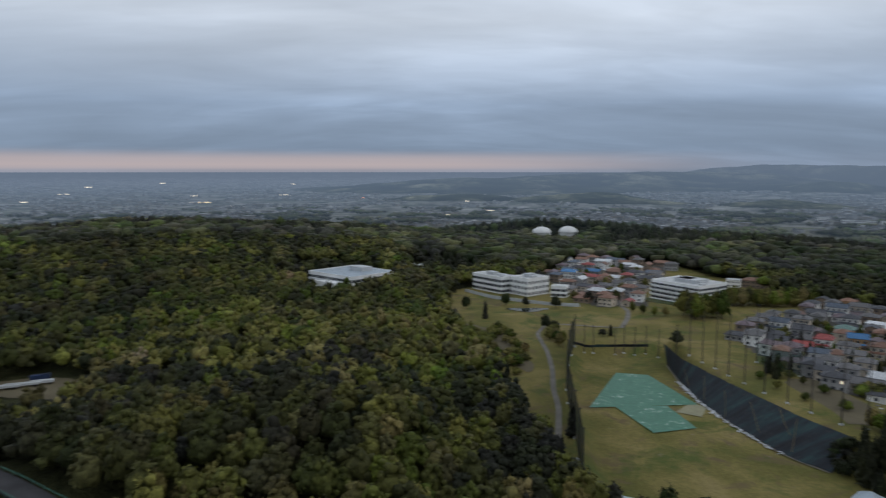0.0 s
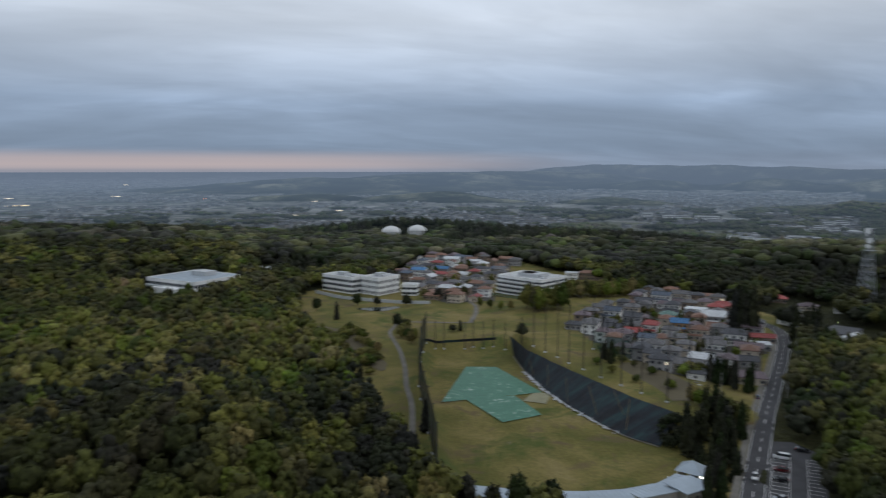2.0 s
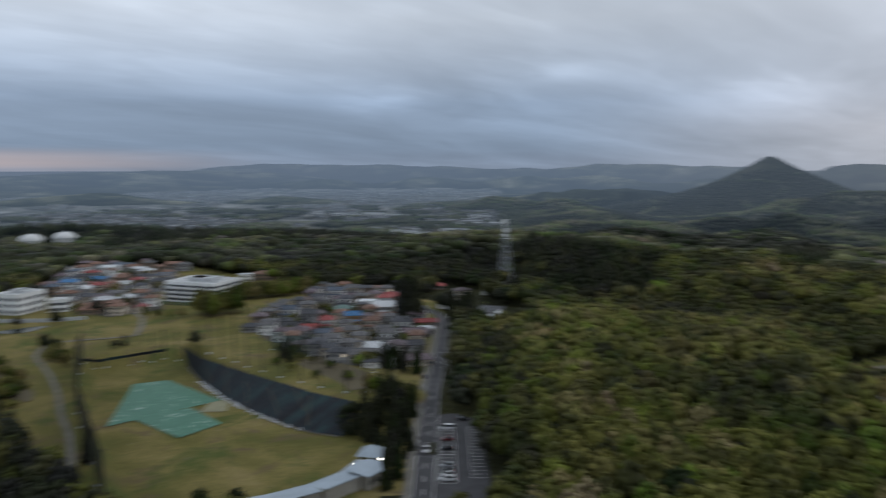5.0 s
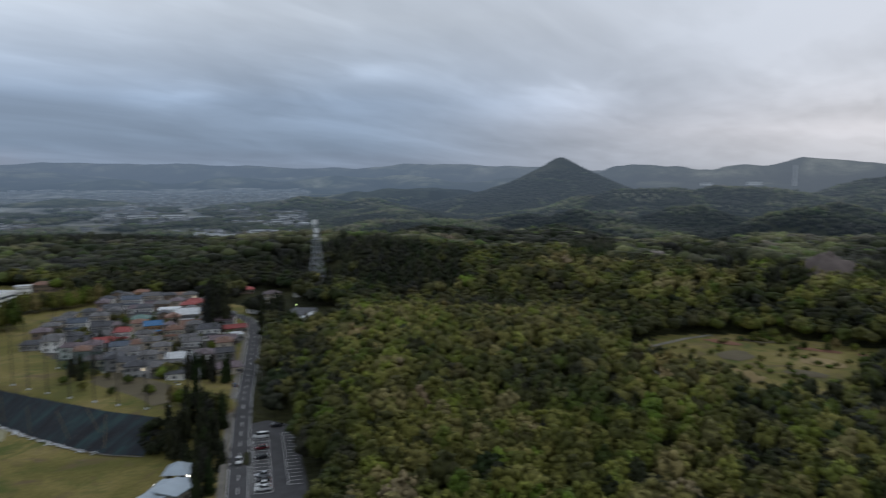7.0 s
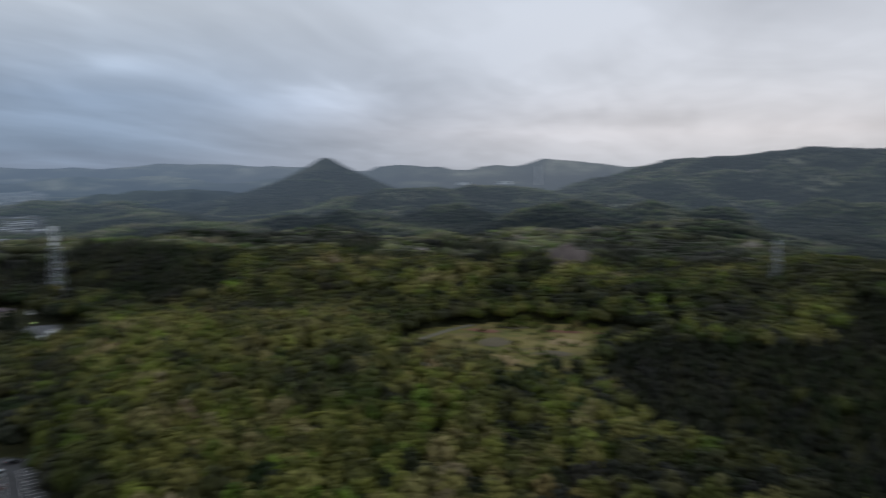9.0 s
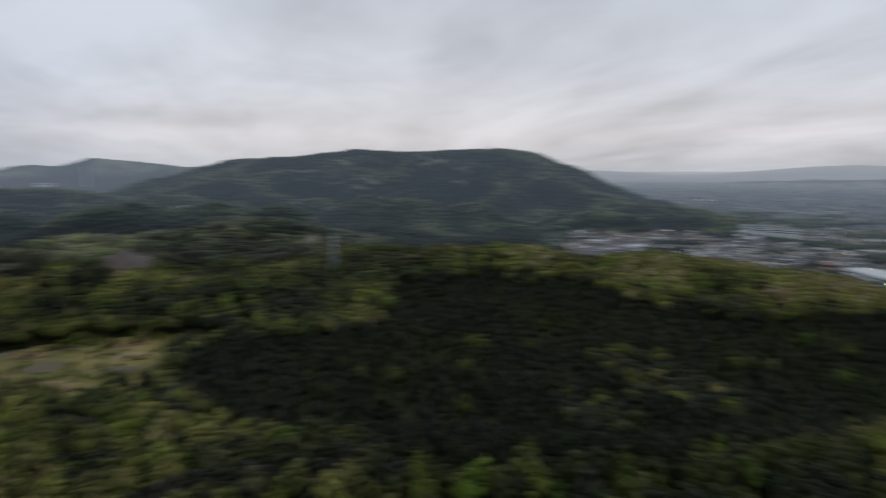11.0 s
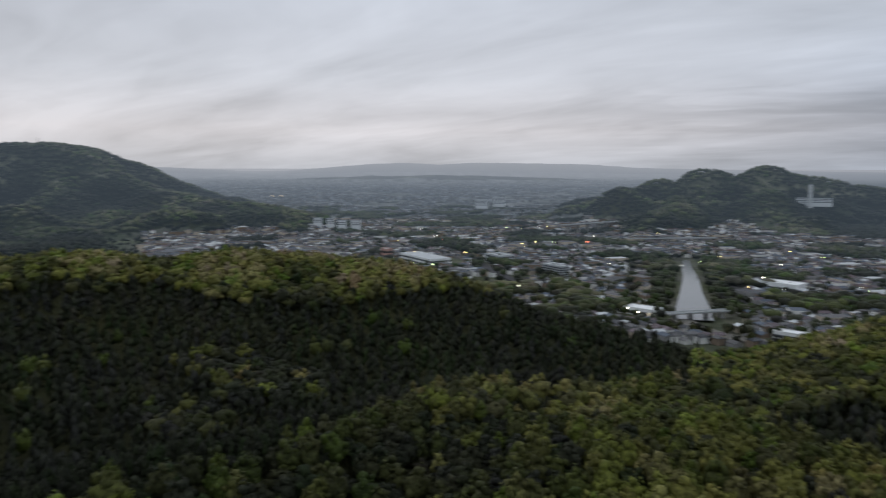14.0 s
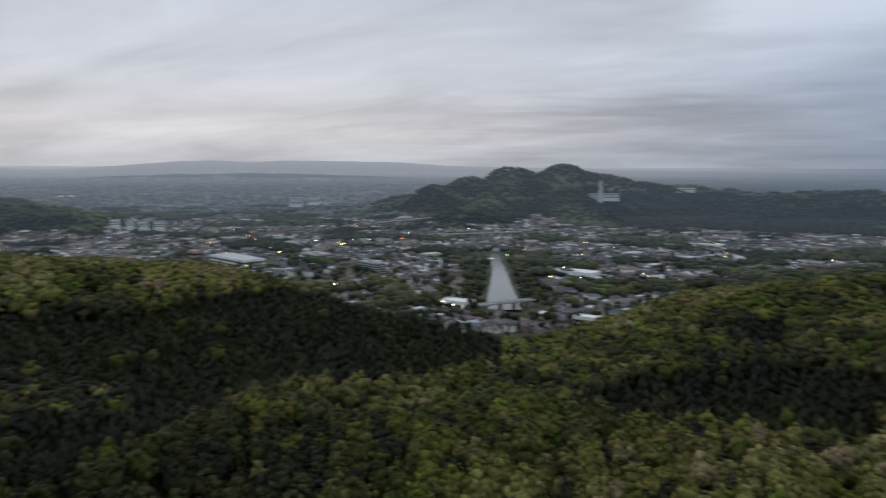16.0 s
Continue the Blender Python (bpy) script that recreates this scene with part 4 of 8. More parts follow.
def tree_parts(seed, conifer, evergreen=False):
    """Meshes of a trunk with limbs, and of a crown, for a tree 1 wide and 1 high."""
    r = np.random.default_rng(seed)
    bm = bmesh.new()

    def limb(p0, p1, r0, r1):
        ax = Vector(p1) - Vector(p0)
        g = bmesh.ops.create_cone(bm, segments=6, radius1=r0, radius2=r1, depth=ax.length)
        m = Matrix.Translation((Vector(p0) + Vector(p1)) / 2) @ ax.to_track_quat("Z", "Y").to_matrix().to_4x4()
        bmesh.ops.transform(bm, matrix=m, verts=g["verts"])
    top = 0.9 if conifer else 0.5
    limb((0, 0, -0.12), (0, 0, top), 0.035, 0.012)
    for i in range(5):
        a = i * 1.3 + seed
        z0 = 0.18 + 0.06 * i
        q = 0.3 if not conifer else 0.2
        limb((0, 0, z0), (q * math.cos(a), q * math.sin(a), z0 + 0.25), 0.016, 0.006)
    tm = bpy.data.meshes.new("trunk")
    bm.to_mesh(tm)
    bm.free()
    tm.materials.append(M_BARK)
    sv, sf, nc = crown_shape(9 if conifer else 22, 1, seed, 500, conifer, not conifer, True)
    cm = bpy.data.meshes.new("crown")
    cm.from_pydata(sv.tolist(), [], sf.tolist())
    cm.polygons.foreach_set("use_smooth", np.arange(len(sf)) < nc)
    cm.materials.append(M_CONIF_T if conifer or evergreen else M_DECID_T)
    return tm, cm


TREES = {False: [tree_parts(200 + i, False) for i in range(6)], True: [tree_parts(300 + i, True) for i in range(4)], "pine": [tree_parts(400 + i, False, True) for i in range(3)]}


def tree(x, y, z, rad, hgt, ang, conifer, kind, label, group="trees of the near wood", form=None):
    key = conifer if form is None else form
    tm, cm = TREES[key][kind % len(TREES[key])]
    low = "bush" in label or "scrub" in label
    ob = new("bush" if low else "conifer_tree" if conifer else "tree")
    ob.matrix_world = pose(x, y, z, 0, 0, math.degrees(ang))
    tagged(ob, label, "bush" if low else "tree", group)
    for nm, me in (("trunk", tm), ("crown", cm)):
        p = new(nm, me)
        p.parent = ob
        p.scale = (rad * 2, rad * 2, hgt)
    return ob


for i in order:
    lab = "dark evergreen conifer on the wooded slope" if dark[i] else ("pale yellow-green spring broadleaf tree in the wood" if tone[i] > 0.5 else "olive green spring broadleaf tree in the wood")
    tree(tx[i], ty[i], tz[i] + 0.2, trad[i] * 1.05, thgt[i] + trunk[i] * 0.7, turn[i], bool(dark[i]), int(i), lab, form=(None if spire[i] == dark[i] else "pine"))

# ---- building helpers ----
def box(bm, x0, x1, y0, y1, z0, z1, m=None):
    g = bmesh.ops.create_cube(bm, size=1.0)
    k = Matrix.Translation(((x0 + x1) / 2, (y0 + y1) / 2, (z0 + z1) / 2)) @ Matrix.Diagonal((x1 - x0, y1 - y0, z1 - z0, 1))
    bmesh.ops.transform(bm, matrix=(m @ k if m else k), verts=g["verts"])
    return g["verts"]


def rod(bm, p0, p1, r0, r1=None, n=6):
    ax = Vector(p1) - Vector(p0)
    g = bmesh.ops.create_cone(bm, cap_ends=True, segments=n, radius1=r0, radius2=r0 if r1 is None else r1, depth=ax.length)
    m = Matrix.Translation((Vector(p0) + Vector(p1)) / 2) @ ax.to_track_quat("Z", "Y").to_matrix().to_4x4()
    bmesh.ops.transform(bm, matrix=m, verts=g["verts"])
    return g["verts"]


def mesh_of(name, bm, mat):
    me = bpy.data.meshes.new(name)
    bm.to_mesh(me)
    bm.free()
    me.materials.append(mat)
    return me


def part(name, bm, mat, parent, label=""):
    """Links a bmesh, or a mesh that is shared, as one mesh object under a thing or a part."""
    me = bm if isinstance(bm, bpy.types.Mesh) else mesh_of(name, bm, mat)
    ob = new(name, me)
    ob.parent = parent
    return tagged(ob, label)


def thing(name, x, y, z, turn_deg, label, category, group=""):
    ob = new(name)
    ob.matrix_world = pose(x, y, z, 0, 0, turn_deg)
    return tagged(ob, label, category, group)


def boxes(*rows):
    bm = bmesh.new()
    for r in rows:
        box(bm, *r)
    return bm


def at_ground(x, y):
    return float(terrain(np.array([x]), np.array([y]))[0])


def ribbon(pts, width, lift, step=6.0, z=None):
    """A strip that follows the ground along a line of points."""
    p = np.array(pts, float)
    seg = np.hypot(*np.diff(p, axis=0).T)
    s = np.concatenate([[0], np.cumsum(seg)])
    t = np.arange(0, s[-1] + step * 0.5, step)
    x, y = np.interp(t, s, p[:, 0]), np.interp(t, s, p[:, 1])
    for _ in range(2):
        x[1:-1], y[1:-1] = (x[:-2] + 2 * x[1:-1] + x[2:]) / 4, (y[:-2] + 2 * y[1:-1] + y[2:]) / 4
    dx, dy = np.gradient(x), np.gradient(y)
    n = np.hypot(dx, dy)
    nx, ny = dy / n, -dx / n
    zz = terrain(x, y) + lift if z is None else np.full(len(x), z)
    return x, y, zz, nx, ny


def strip_mesh(name, pts, offset0, offset1, lift, mat, step=6.0, z=None, thick=0.0):
    x, y, zz, nx, ny = ribbon(pts, 0, lift, step, z)
    a = np.stack([x + nx * offset0, y + ny * offset0, zz], 1)
    b = np.stack([x + nx * offset1, y + ny * offset1, zz], 1)
    v = np.concatenate([a, b])
    k = len(x)
    f = [[i, i + 1, k + i + 1, k + i] for i in range(k - 1)]
    if thick:
        low = v - np.array([0, 0, thick])
        v = np.concatenate([v, low])
        f += [[i + 2 * k, i + 2 * k + 1, i + 1, i] for i in range(k - 1)] + [[k + i, k + i + 1, 3 * k + i + 1, 3 * k + i] for i in range(k - 1)]
    return mesh_object(name, v.tolist(), f, [mat])


def glass_build(tree, p, tools, pos, obj):
    add, link, math_, mix, ramp, noise_ = tools
    link(ramp(noise_(obj, 0.6, 2), [(0.3, (0.02, 0.025, 0.03)), (0.7, (0.05, 0.06, 0.07))]), p.inputs["Base Color"])


def lamp_material(name, colour, strength):
    def build(tree, p, tools, pos, obj):
        p.inputs["Base Color"].default_value = (*colour, 1)
        p.inputs["Emission Color"].default_value = (*colour, 1)
        p.inputs["Emission Strength"].default_value = strength
    return material(name, build, 0.4)


M_GLASS = material("window_glass", glass_build, 0.06, 0.0, 0.6)
M_LIT = lamp_material("lit_window", (1.0, 0.85, 0.62), 0.45)
M_LAMP = lamp_material("lamp_white", (1.0, 0.90, 0.72), 14.0)
M_LAMP_Y = lamp_material("lamp_sodium", (1.0, 0.66, 0.22), 16.0)
M_LAMP_G = lamp_material("lamp_green", (0.75, 1.0, 0.30), 9.0)
M_LAMP_R = lamp_material("lamp_red", (1.0, 0.22, 0.12), 9.0)
M_ASPHALT = worn("asphalt", (0.055, 0.055, 0.058), 0.9, scale=0.6, vary=0.35)
M_PATH = worn("pale_gravel_path", (0.16, 0.15, 0.13), 0.95, scale=0.4, vary=0.4)
M_LINE = worn("road_paint", (0.62, 0.62, 0.60), 0.7, scale=2, vary=0.3, bump_s=0)
M_CONC = worn("concrete", (0.30, 0.30, 0.29), 0.85, scale=0.5, vary=0.3)
M_WHITE = worn("white_render", (0.78, 0.79, 0.78), 0.7, scale=0.35, vary=0.2)
M_OFFW = worn("grey_white_panel", (0.45, 0.47, 0.48), 0.6, scale=0.3, vary=0.2)
M_STEEL = worn("galvanised_steel", (0.30, 0.32, 0.34), 0.45, 0.6, scale=1.5, vary=0.25)
M_DARKST = worn("dark_steel", (0.035, 0.037, 0.04), 0.6, 0.3, scale=1.5, vary=0.3)
M_SHEET = worn("pale_blue_sheet_roof", (0.34, 0.40, 0.45), 0.4, 0.2, scale=0.5, vary=0.22)
M_TANK = worn("white_tank_paint", (0.62, 0.63, 0.62), 0.5, scale=0.3, vary=0.18)
M_EARTH = worn("bare_red_earth", (0.17, 0.085, 0.05), 0.95, scale=0.15, vary=0.4, bump_s=0.5)
M_SAND = worn("sandy_spoil", (0.24, 0.18, 0.085), 0.95, scale=0.15, vary=0.35, bump_s=0.5)
M_ROCK = worn("grey_brown_rock", (0.13, 0.105, 0.095), 0.95, scale=0.08, vary=0.5, bump_s=0.8)
M_DIRT = worn("trodden_earth", (0.105, 0.088, 0.052), 0.95, scale=0.12, vary=0.4, bump_s=0.4)


# ---- the driving-range road ----
road = strip_mesh("road", ROAD, -3.3, 3.3, 0.35, M_ASPHALT, 5.0, thick=0.5)
tagged(road, "two-lane grey asphalt road past the car park", "road", kind="structure")
pave = strip_mesh("pavement", ROAD[1:9], -5.6, -3.5, 0.45, M_PATH, 5.0, thick=0.5)
tagged(pave, "narrow pale gravel verge beside the road", "pavement", kind="structure")
edge_l = strip_mesh("edge_line", ROAD, -3.0, -2.82, 0.36, M_LINE, 4.0)
edge_l.parent = road
edge_r = strip_mesh("edge_line", ROAD, 2.82, 3.0, 0.36, M_LINE, 4.0)
edge_r.parent = road
rx, ry, rz, rnx, rny = ribbon(ROAD, 0, 0.37, 1.0)
for i in range(20, len(rx) - 12, 9):
    j = i + 4
    v = [(rx[i] - rnx[i] * 0.1, ry[i] - rny[i] * 0.1, rz[i]), (rx[j] - rnx[j] * 0.1, ry[j] - rny[j] * 0.1, rz[j]), (rx[j] + rnx[j] * 0.1, ry[j] + rny[j] * 0.1, rz[j]), (rx[i] + rnx[i] * 0.1, ry[i] + rny[i] * 0.1, rz[i])]
    d = mesh_object("lane_dash", v, [[0, 1, 2, 3]], [M_LINE])
    d.parent = road

LOT_EDGE = [(106, 131), (116, 122), (139.5, 147), (167.5, 183), (166, 194), (158, 197), (149.5, 184.5), (128.5, 159)]
lot = mesh_object("parking_lot", [(x, y, at_ground(x, y) * 0 + 0.22) for x, y in LOT_EDGE] + [(x, y, -2.0) for x, y in LOT_EDGE], [list(range(8))] + [[i, (i + 1) % 8, 8 + (i + 1) % 8, 8 + i] for i in range(8)], [M_ASPHALT])
tagged(lot, "asphalt car park with white bay lines beside the road", "car park", kind="structure")
U = Vector((0.637, 0.771, 0))
W = Vector((0.771, -0.637, 0))


def bay_line(p, q, w=0.14):
    p, q = Vector(p), Vector(q)
    n = (q - p).normalized().cross(Vector((0, 0, 1))) * w / 2
    ob = mesh_object("bay_line", [p - n, q - n, q + n, p + n], [[0, 1, 2, 3]], [M_LINE])
    ob.parent = lot


ROW1 = Vector((129.0, 158.0, 0.235))
for i in range(17):
    bay_line(ROW1 + U * (i * 2.6 - 8), ROW1 + U * (i * 2.6 - 8) + W * 5.0)
bay_line(ROW1 - U * 8 + W * 5.0, ROW1 + U * 33.6 + W * 5.0)
bay_line(ROW1 - U * 8, ROW1 + U * 33.6)
ROW2 = Vector((135.0, 150.0, 0.235))
U2, W2 = U, W
for i in range(17):
    bay_line(ROW2 + U2 * (i * 2.6 - 2), ROW2 + U2 * (i * 2.6 - 2) + W2 * 4.2)
bay_line(ROW2 - U2 * 2, ROW2 + U2 * 39.6)

# ---- cars ----
M_TYRE = worn("tyre_rubber", (0.02, 0.02, 0.021), 0.9, scale=5)
M_RIM = worn("alloy_rim", (0.45, 0.45, 0.46), 0.35, 0.8, scale=5)
M_CARGLASS = worn("car_glass", (0.015, 0.018, 0.02), 0.06, scale=1, vary=0.2, bump_s=0, spec=0.6)
M_HEAD = worn("headlight_glass", (0.6, 0.62, 0.62), 0.15, scale=2, vary=0.1, bump_s=0)
M_TAIL = worn("tail_light", (0.35, 0.02, 0.02), 0.2, scale=2, vary=0.1, bump_s=0)


def loft(sections):
    """A closed body from cross-sections along x: (x, half width, z low, z high, half width at the top)."""
    bm = bmesh.new()
    rings = []
    for x, w, z0, z1, wt in sections:
        rings.append([bm.verts.new(p) for p in ((x, -w, z0), (x, -w * 1.0, (z0 + z1) * 0.5), (x, -wt, z1), (x, wt, z1), (x, w, (z0 + z1) * 0.5), (x, w, z0))])
    for a, b in zip(rings, rings[1:]):
        for i in range(6):
            bm.faces.new((a[i], b[i], b[(i + 1) % 6], a[(i + 1) % 6]))
    bm.faces.new(rings[0]), bm.faces.new(rings[-1][::-1])
    bmesh.ops.recalc_face_normals(bm, faces=bm.faces)
    return bm


def car(x, y, turn_deg, paint, label, length=4.4, tall=1.5, van=False, z=0.22):
    ob = thing("van" if van else "car", x, y, z, turn_deg, label, "van" if van else "car", "vehicles by the road")
    L, h = length / 2, tall
    belt = h * 0.60
    body = loft([(-L, 0.72, 0.35, belt * 0.9, 0.62), (-L + 0.25, 0.84, 0.22, belt, 0.76), (-L * 0.4, 0.86, 0.2, belt + 0.04, 0.80), (L * 0.35, 0.86, 0.2, belt, 0.79), (L - 0.3, 0.83, 0.22, belt * 0.85, 0.72), (L, 0.66, 0.35, belt * 0.70, 0.58)])
    part("body", body, paint, ob)
    if van:
        cab = loft([(-L + 0.05, 0.78, belt, h - 0.08, 0.68), (-L + 0.3, 0.80, belt, h, 0.70), (L * 0.35, 0.80, belt, h, 0.70), (L * 0.72, 0.76, belt * 0.95, belt + 0.15, 0.70)])
        roof = loft([(-L + 0.25, 0.72, h, h + 0.05, 0.66), (L * 0.33, 0.72, h, h + 0.05, 0.66)])
    else:
        cab = loft([(-L * 0.86, 0.76, belt, belt + 0.12, 0.68), (-L * 0.5, 0.78, belt, h - 0.02, 0.62), (L * 0.12, 0.78, belt, h, 0.62), (L * 0.52, 0.76, belt * 0.97, belt + 0.06, 0.70)])
        roof = loft([(-L * 0.48, 0.62, h - 0.02, h + 0.04, 0.56), (L * 0.10, 0.62, h, h + 0.04, 0.56)])
    part("glasshouse", cab, M_CARGLASS, ob, "dark car glass")
    part("roof", roof, paint, ob)
    for sx in (-0.62, 0.62):
        for sy in (-0.80, 0.80):
            bm = bmesh.new()
            rod(bm, (sx * L, sy - 0.1, 0.31), (sx * L, sy + 0.1, 0.31), 0.31, n=12)
            wheel = part("wheel", bm, M_TYRE, ob)
            bm = bmesh.new()
            k = 0.11 if sy > 0 else -0.11
            rod(bm, (sx * L, sy + k * 0.8, 0.31), (sx * L, sy + k, 0.31), 0.18, n=8)
            part("rim", bm, M_RIM, wheel)
    for sy in (-0.55, 0.55):
        part("headlight", boxes((L - 0.12, L + 0.02, sy - 0.14, sy + 0.14, 0.55, 0.70)), M_HEAD, ob)
        part("tail_light", boxes((-L - 0.01, -L + 0.1, sy - 0.10, sy + 0.10, 0.65, 0.85)), M_TAIL, ob)
    return ob


def paint(name, c, metal=0.2):
    return worn(name, c, 0.25, metal, scale=1.0, vary=0.12, bump_s=0, spec=0.5)


P_WHITE, P_RED = paint("white_car_paint", (0.62, 0.63, 0.63), 0.0), paint("dark_red_car_paint", (0.10, 0.012, 0.015))
P_BLACK, P_SILV, P_BLUE = paint("black_car_paint", (0.012, 0.012, 0.014)), paint("silver_car_paint", (0.38, 0.40, 0.42), 0.5), paint("blue_car_paint", (0.03, 0.05, 0.11))
BAY = math.degrees(math.atan2(W.y, W.x))


def parked(i, mat, label, **kw):
    p = ROW1 + U * i + W * 2.6
    car(p.x, p.y, BAY + 180, mat, label, **kw)


parked(34.8, P_WHITE, "white minivan parked in a bay", length=4.8, tall=1.95, van=True)
parked(24.6, P_RED, "dark red car parked in a bay")
parked(16.8, P_BLACK, "black car parked in a bay")
parked(3.3, P_SILV, "silver hatchback parked in a bay", length=4.0)
parked(-0.6, P_BLACK, "dark saloon parked in a bay")
parked(-3.2, P_WHITE, "white compact car parked in a bay", length=3.8)
parked(-6.0, P_WHITE, "white estate car parked in a bay")
car(163.5, 186.5, BAY, P_BLACK, "black car at the end of the car park")
car(135.5, 172.5, 229, P_WHITE, "white car driving along the road", length=4.2, z=0.36)
car(185, 236.5, 60, P_BLUE, "blue car beside the houses", length=3.9, z=0.05)
car(171, 254, 10, P_WHITE, "white car on the gravel yard", z=0.05)
car(172, 257.5, 10, P_SILV, "silver car on the gravel yard", z=0.05)

# ---- practice range ----
def b_tarp(tree, p, tools, pos, obj):
    add, link, math_, mix, ramp, noise_ = tools
    c = ramp(noise_(pos, 0.25, 5, 0.65, 0.8), [(0.3, (0.024, 0.115, 0.066)), (0.5, (0.036, 0.145, 0.085)), (0.6, (0.052, 0.17, 0.102)), (0.66, (0.30, 0.38, 0.33))])
    link(c, p.inputs["Base Color"])
    bump(tree, p, noise_(pos, 1.2, 4, 0.6), 0.5, 0.1)


def b_bank(tree, p, tools, pos, obj):
    add, link, math_, mix, ramp, noise_ = tools
    mp = tree.nodes.new("ShaderNodeMapping")
    mp.inputs["Rotation"].default_value = (0, 0, radians(25))
    mp.inputs["Scale"].default_value = (0.05, 0.22, 0.05)
    link(pos, mp.inputs[0])
    c = ramp(noise_(mp.outputs[0], 1.0, 4, 0.6, 0.4), [(0.36, (0.009, 0.010, 0.013)), (0.48, (0.013, 0.017, 0.022)), (0.56, (0.015, 0.028, 0.032)), (0.66, (0.020, 0.046, 0.047))])
    c = mix(ramp(noise_(pos, 0.6, 5, 0.7), [(0.55, grey(0)), (0.8, grey(0.5))]), c, (0.06, 0.055, 0.045))
    link(c, p.inputs["Base Color"])
    bump(tree, p, noise_(mp.outputs[0], 3.0, 3, 0.6), 0.6, 0.3)


def b_net(tree, p, tools, pos, obj):
    p.inputs["Base Color"].default_value = (0.02, 0.026, 0.024, 1)
    p.inputs["Alpha"].default_value = 0.8


def b_gnet(tree, p, tools, pos, obj):
    p.inputs["Base Color"].default_value = (0.025, 0.11, 0.085, 1)
    p.inputs["Alpha"].default_value = 0.35


M_TARP = material("green_tarpaulin", b_tarp, 0.5, 0, 0.4)
M_BANK = material("dark_bank_netting", b_bank, 0.7, 0, 0.2)
M_NET = material("black_netting", b_net, 0.9, 0, 0.1)
M_GNET = material("green_netting", b_gnet, 0.9, 0, 0.1)


def sheet(name, corners, nx, ny, z, amp, mat, seed):
    """A cloth with creases laid over four corners."""
    (ax, ay), (bx, by), (cx, cy), (dx, dy) = corners
    v = []
    for j in range(ny + 1):
        for i in range(nx + 1):
            s, t = i / nx, j / ny
            x = (ax * (1 - s) + bx * s) * (1 - t) + (dx * (1 - s) + cx * s) * t
            y = (ay * (1 - s) + by * s) * (1 - t) + (dy * (1 - s) + cy * s) * t
            if 0 < i < nx and 0 < j < ny:
                x += float(fbm(np.array(x / 4), np.array(y / 4), seed)) * 0.8
            v.append((x, y, z + amp * abs(float(fbm(np.array(x / 5), np.array(y / 5), seed + 4)))))
    f = [[j * (nx + 1) + i, j * (nx + 1) + i + 1, (j + 1) * (nx + 1) + i + 1, (j + 1) * (nx + 1) + i] for j in range(ny) for i in range(nx)]
    return mesh_object(name, v, f, [mat], None, True)


tagged(sheet("tarpaulin", [(66, 276), (111, 278.5), (104, 321), (90, 325)], 16, 16, -4.75, 0.35, M_TARP, 2), "large green tarpaulin spread on the range lawn", "tarpaulin", "range tarpaulins")
tagged(sheet("tarpaulin", [(83, 247.5), (100.5, 252), (98, 277.2), (76.5, 277.6)], 10, 10, -4.7, 0.35, M_TARP, 5), "smaller green tarpaulin on the range lawn", "tarpaulin", "range tarpaulins")
tagged(sheet("tarpaulin", [(99, 270), (107, 264), (114, 276), (108, 280)], 6, 6, -4.8, 0.3, worn("pale_sand_cover", (0.26, 0.25, 0.16), 0.9, scale=0.3), 8), "pale worn sand cover beside the green tarpaulin", "tarpaulin", "range tarpaulins")

# the netted bank
bv, nb, nt = [], 44, 8
for i in range(nb + 1):
    y = 212 + (339 - 212) * i / nb
    xf, xt = np.interp(y, BANK_Y, BANK_FOOT), np.interp(y, BANK_Y, BANK_TOP)
    for j in range(nt + 1):
        q = j / nt
        bv.append((xf + (xt - xf) * q, y + 8 * q, -4.6 + 8.2 * q + 0.5 * float(fbm(np.array(y / 7), np.array(q * 2), 4))))
bank = mesh_object("bank_cover", bv, [[i * (nt + 1) + j, (i + 1) * (nt + 1) + j, (i + 1) * (nt + 1) + j + 1, i * (nt + 1) + j + 1] for i in range(nb) for j in range(nt)], [M_BANK], None, True)
tagged(bank, "dark green and black netting over the bank beside the range", "bank netting", kind="structure")
curb = strip_mesh("foot_edging", list(zip(BANK_FOOT, BANK_Y)), -0.2, -0.8, 0.35, M_PATH, 4.0)
tagged(curb, "pale broken edging along the foot of the bank", "edging", kind="structure")
# battens that hold the netting, and torn pale sheeting along its foot
bank_rng = np.random.default_rng(31)
for y0, y1, q0, q1 in ((226, 240, 0.1, 0.9), (243, 262, 0.15, 0.75), (262, 278, 0.05, 0.7), (281, 296, 0.1, 0.8), (300, 312, 0.1, 0.6), (234, 250, 0.45, 0.95)):
    pts = []
    for q in np.linspace(0, 1, 7):
        y, h = y0 + (y1 - y0) * q, q0 + (q1 - q0) * q
        xf, xt = np.interp(y - 8 * h, BANK_Y, BANK_FOOT), np.interp(y - 8 * h, BANK_Y, BANK_TOP)
        pts.append(Vector((xf + (xt - xf) * h, y, -4.6 + 8.2 * h + 0.25 + bank_rng.uniform(-0.06, 0.06))))
    bm = bmesh.new()
    for p, q in zip(pts, pts[1:]):
        rod(bm, p, q, 0.13, n=4)
    part("batten", bm, M_DIRT, bank, "weathered brown batten")
scraps = bmesh.new()
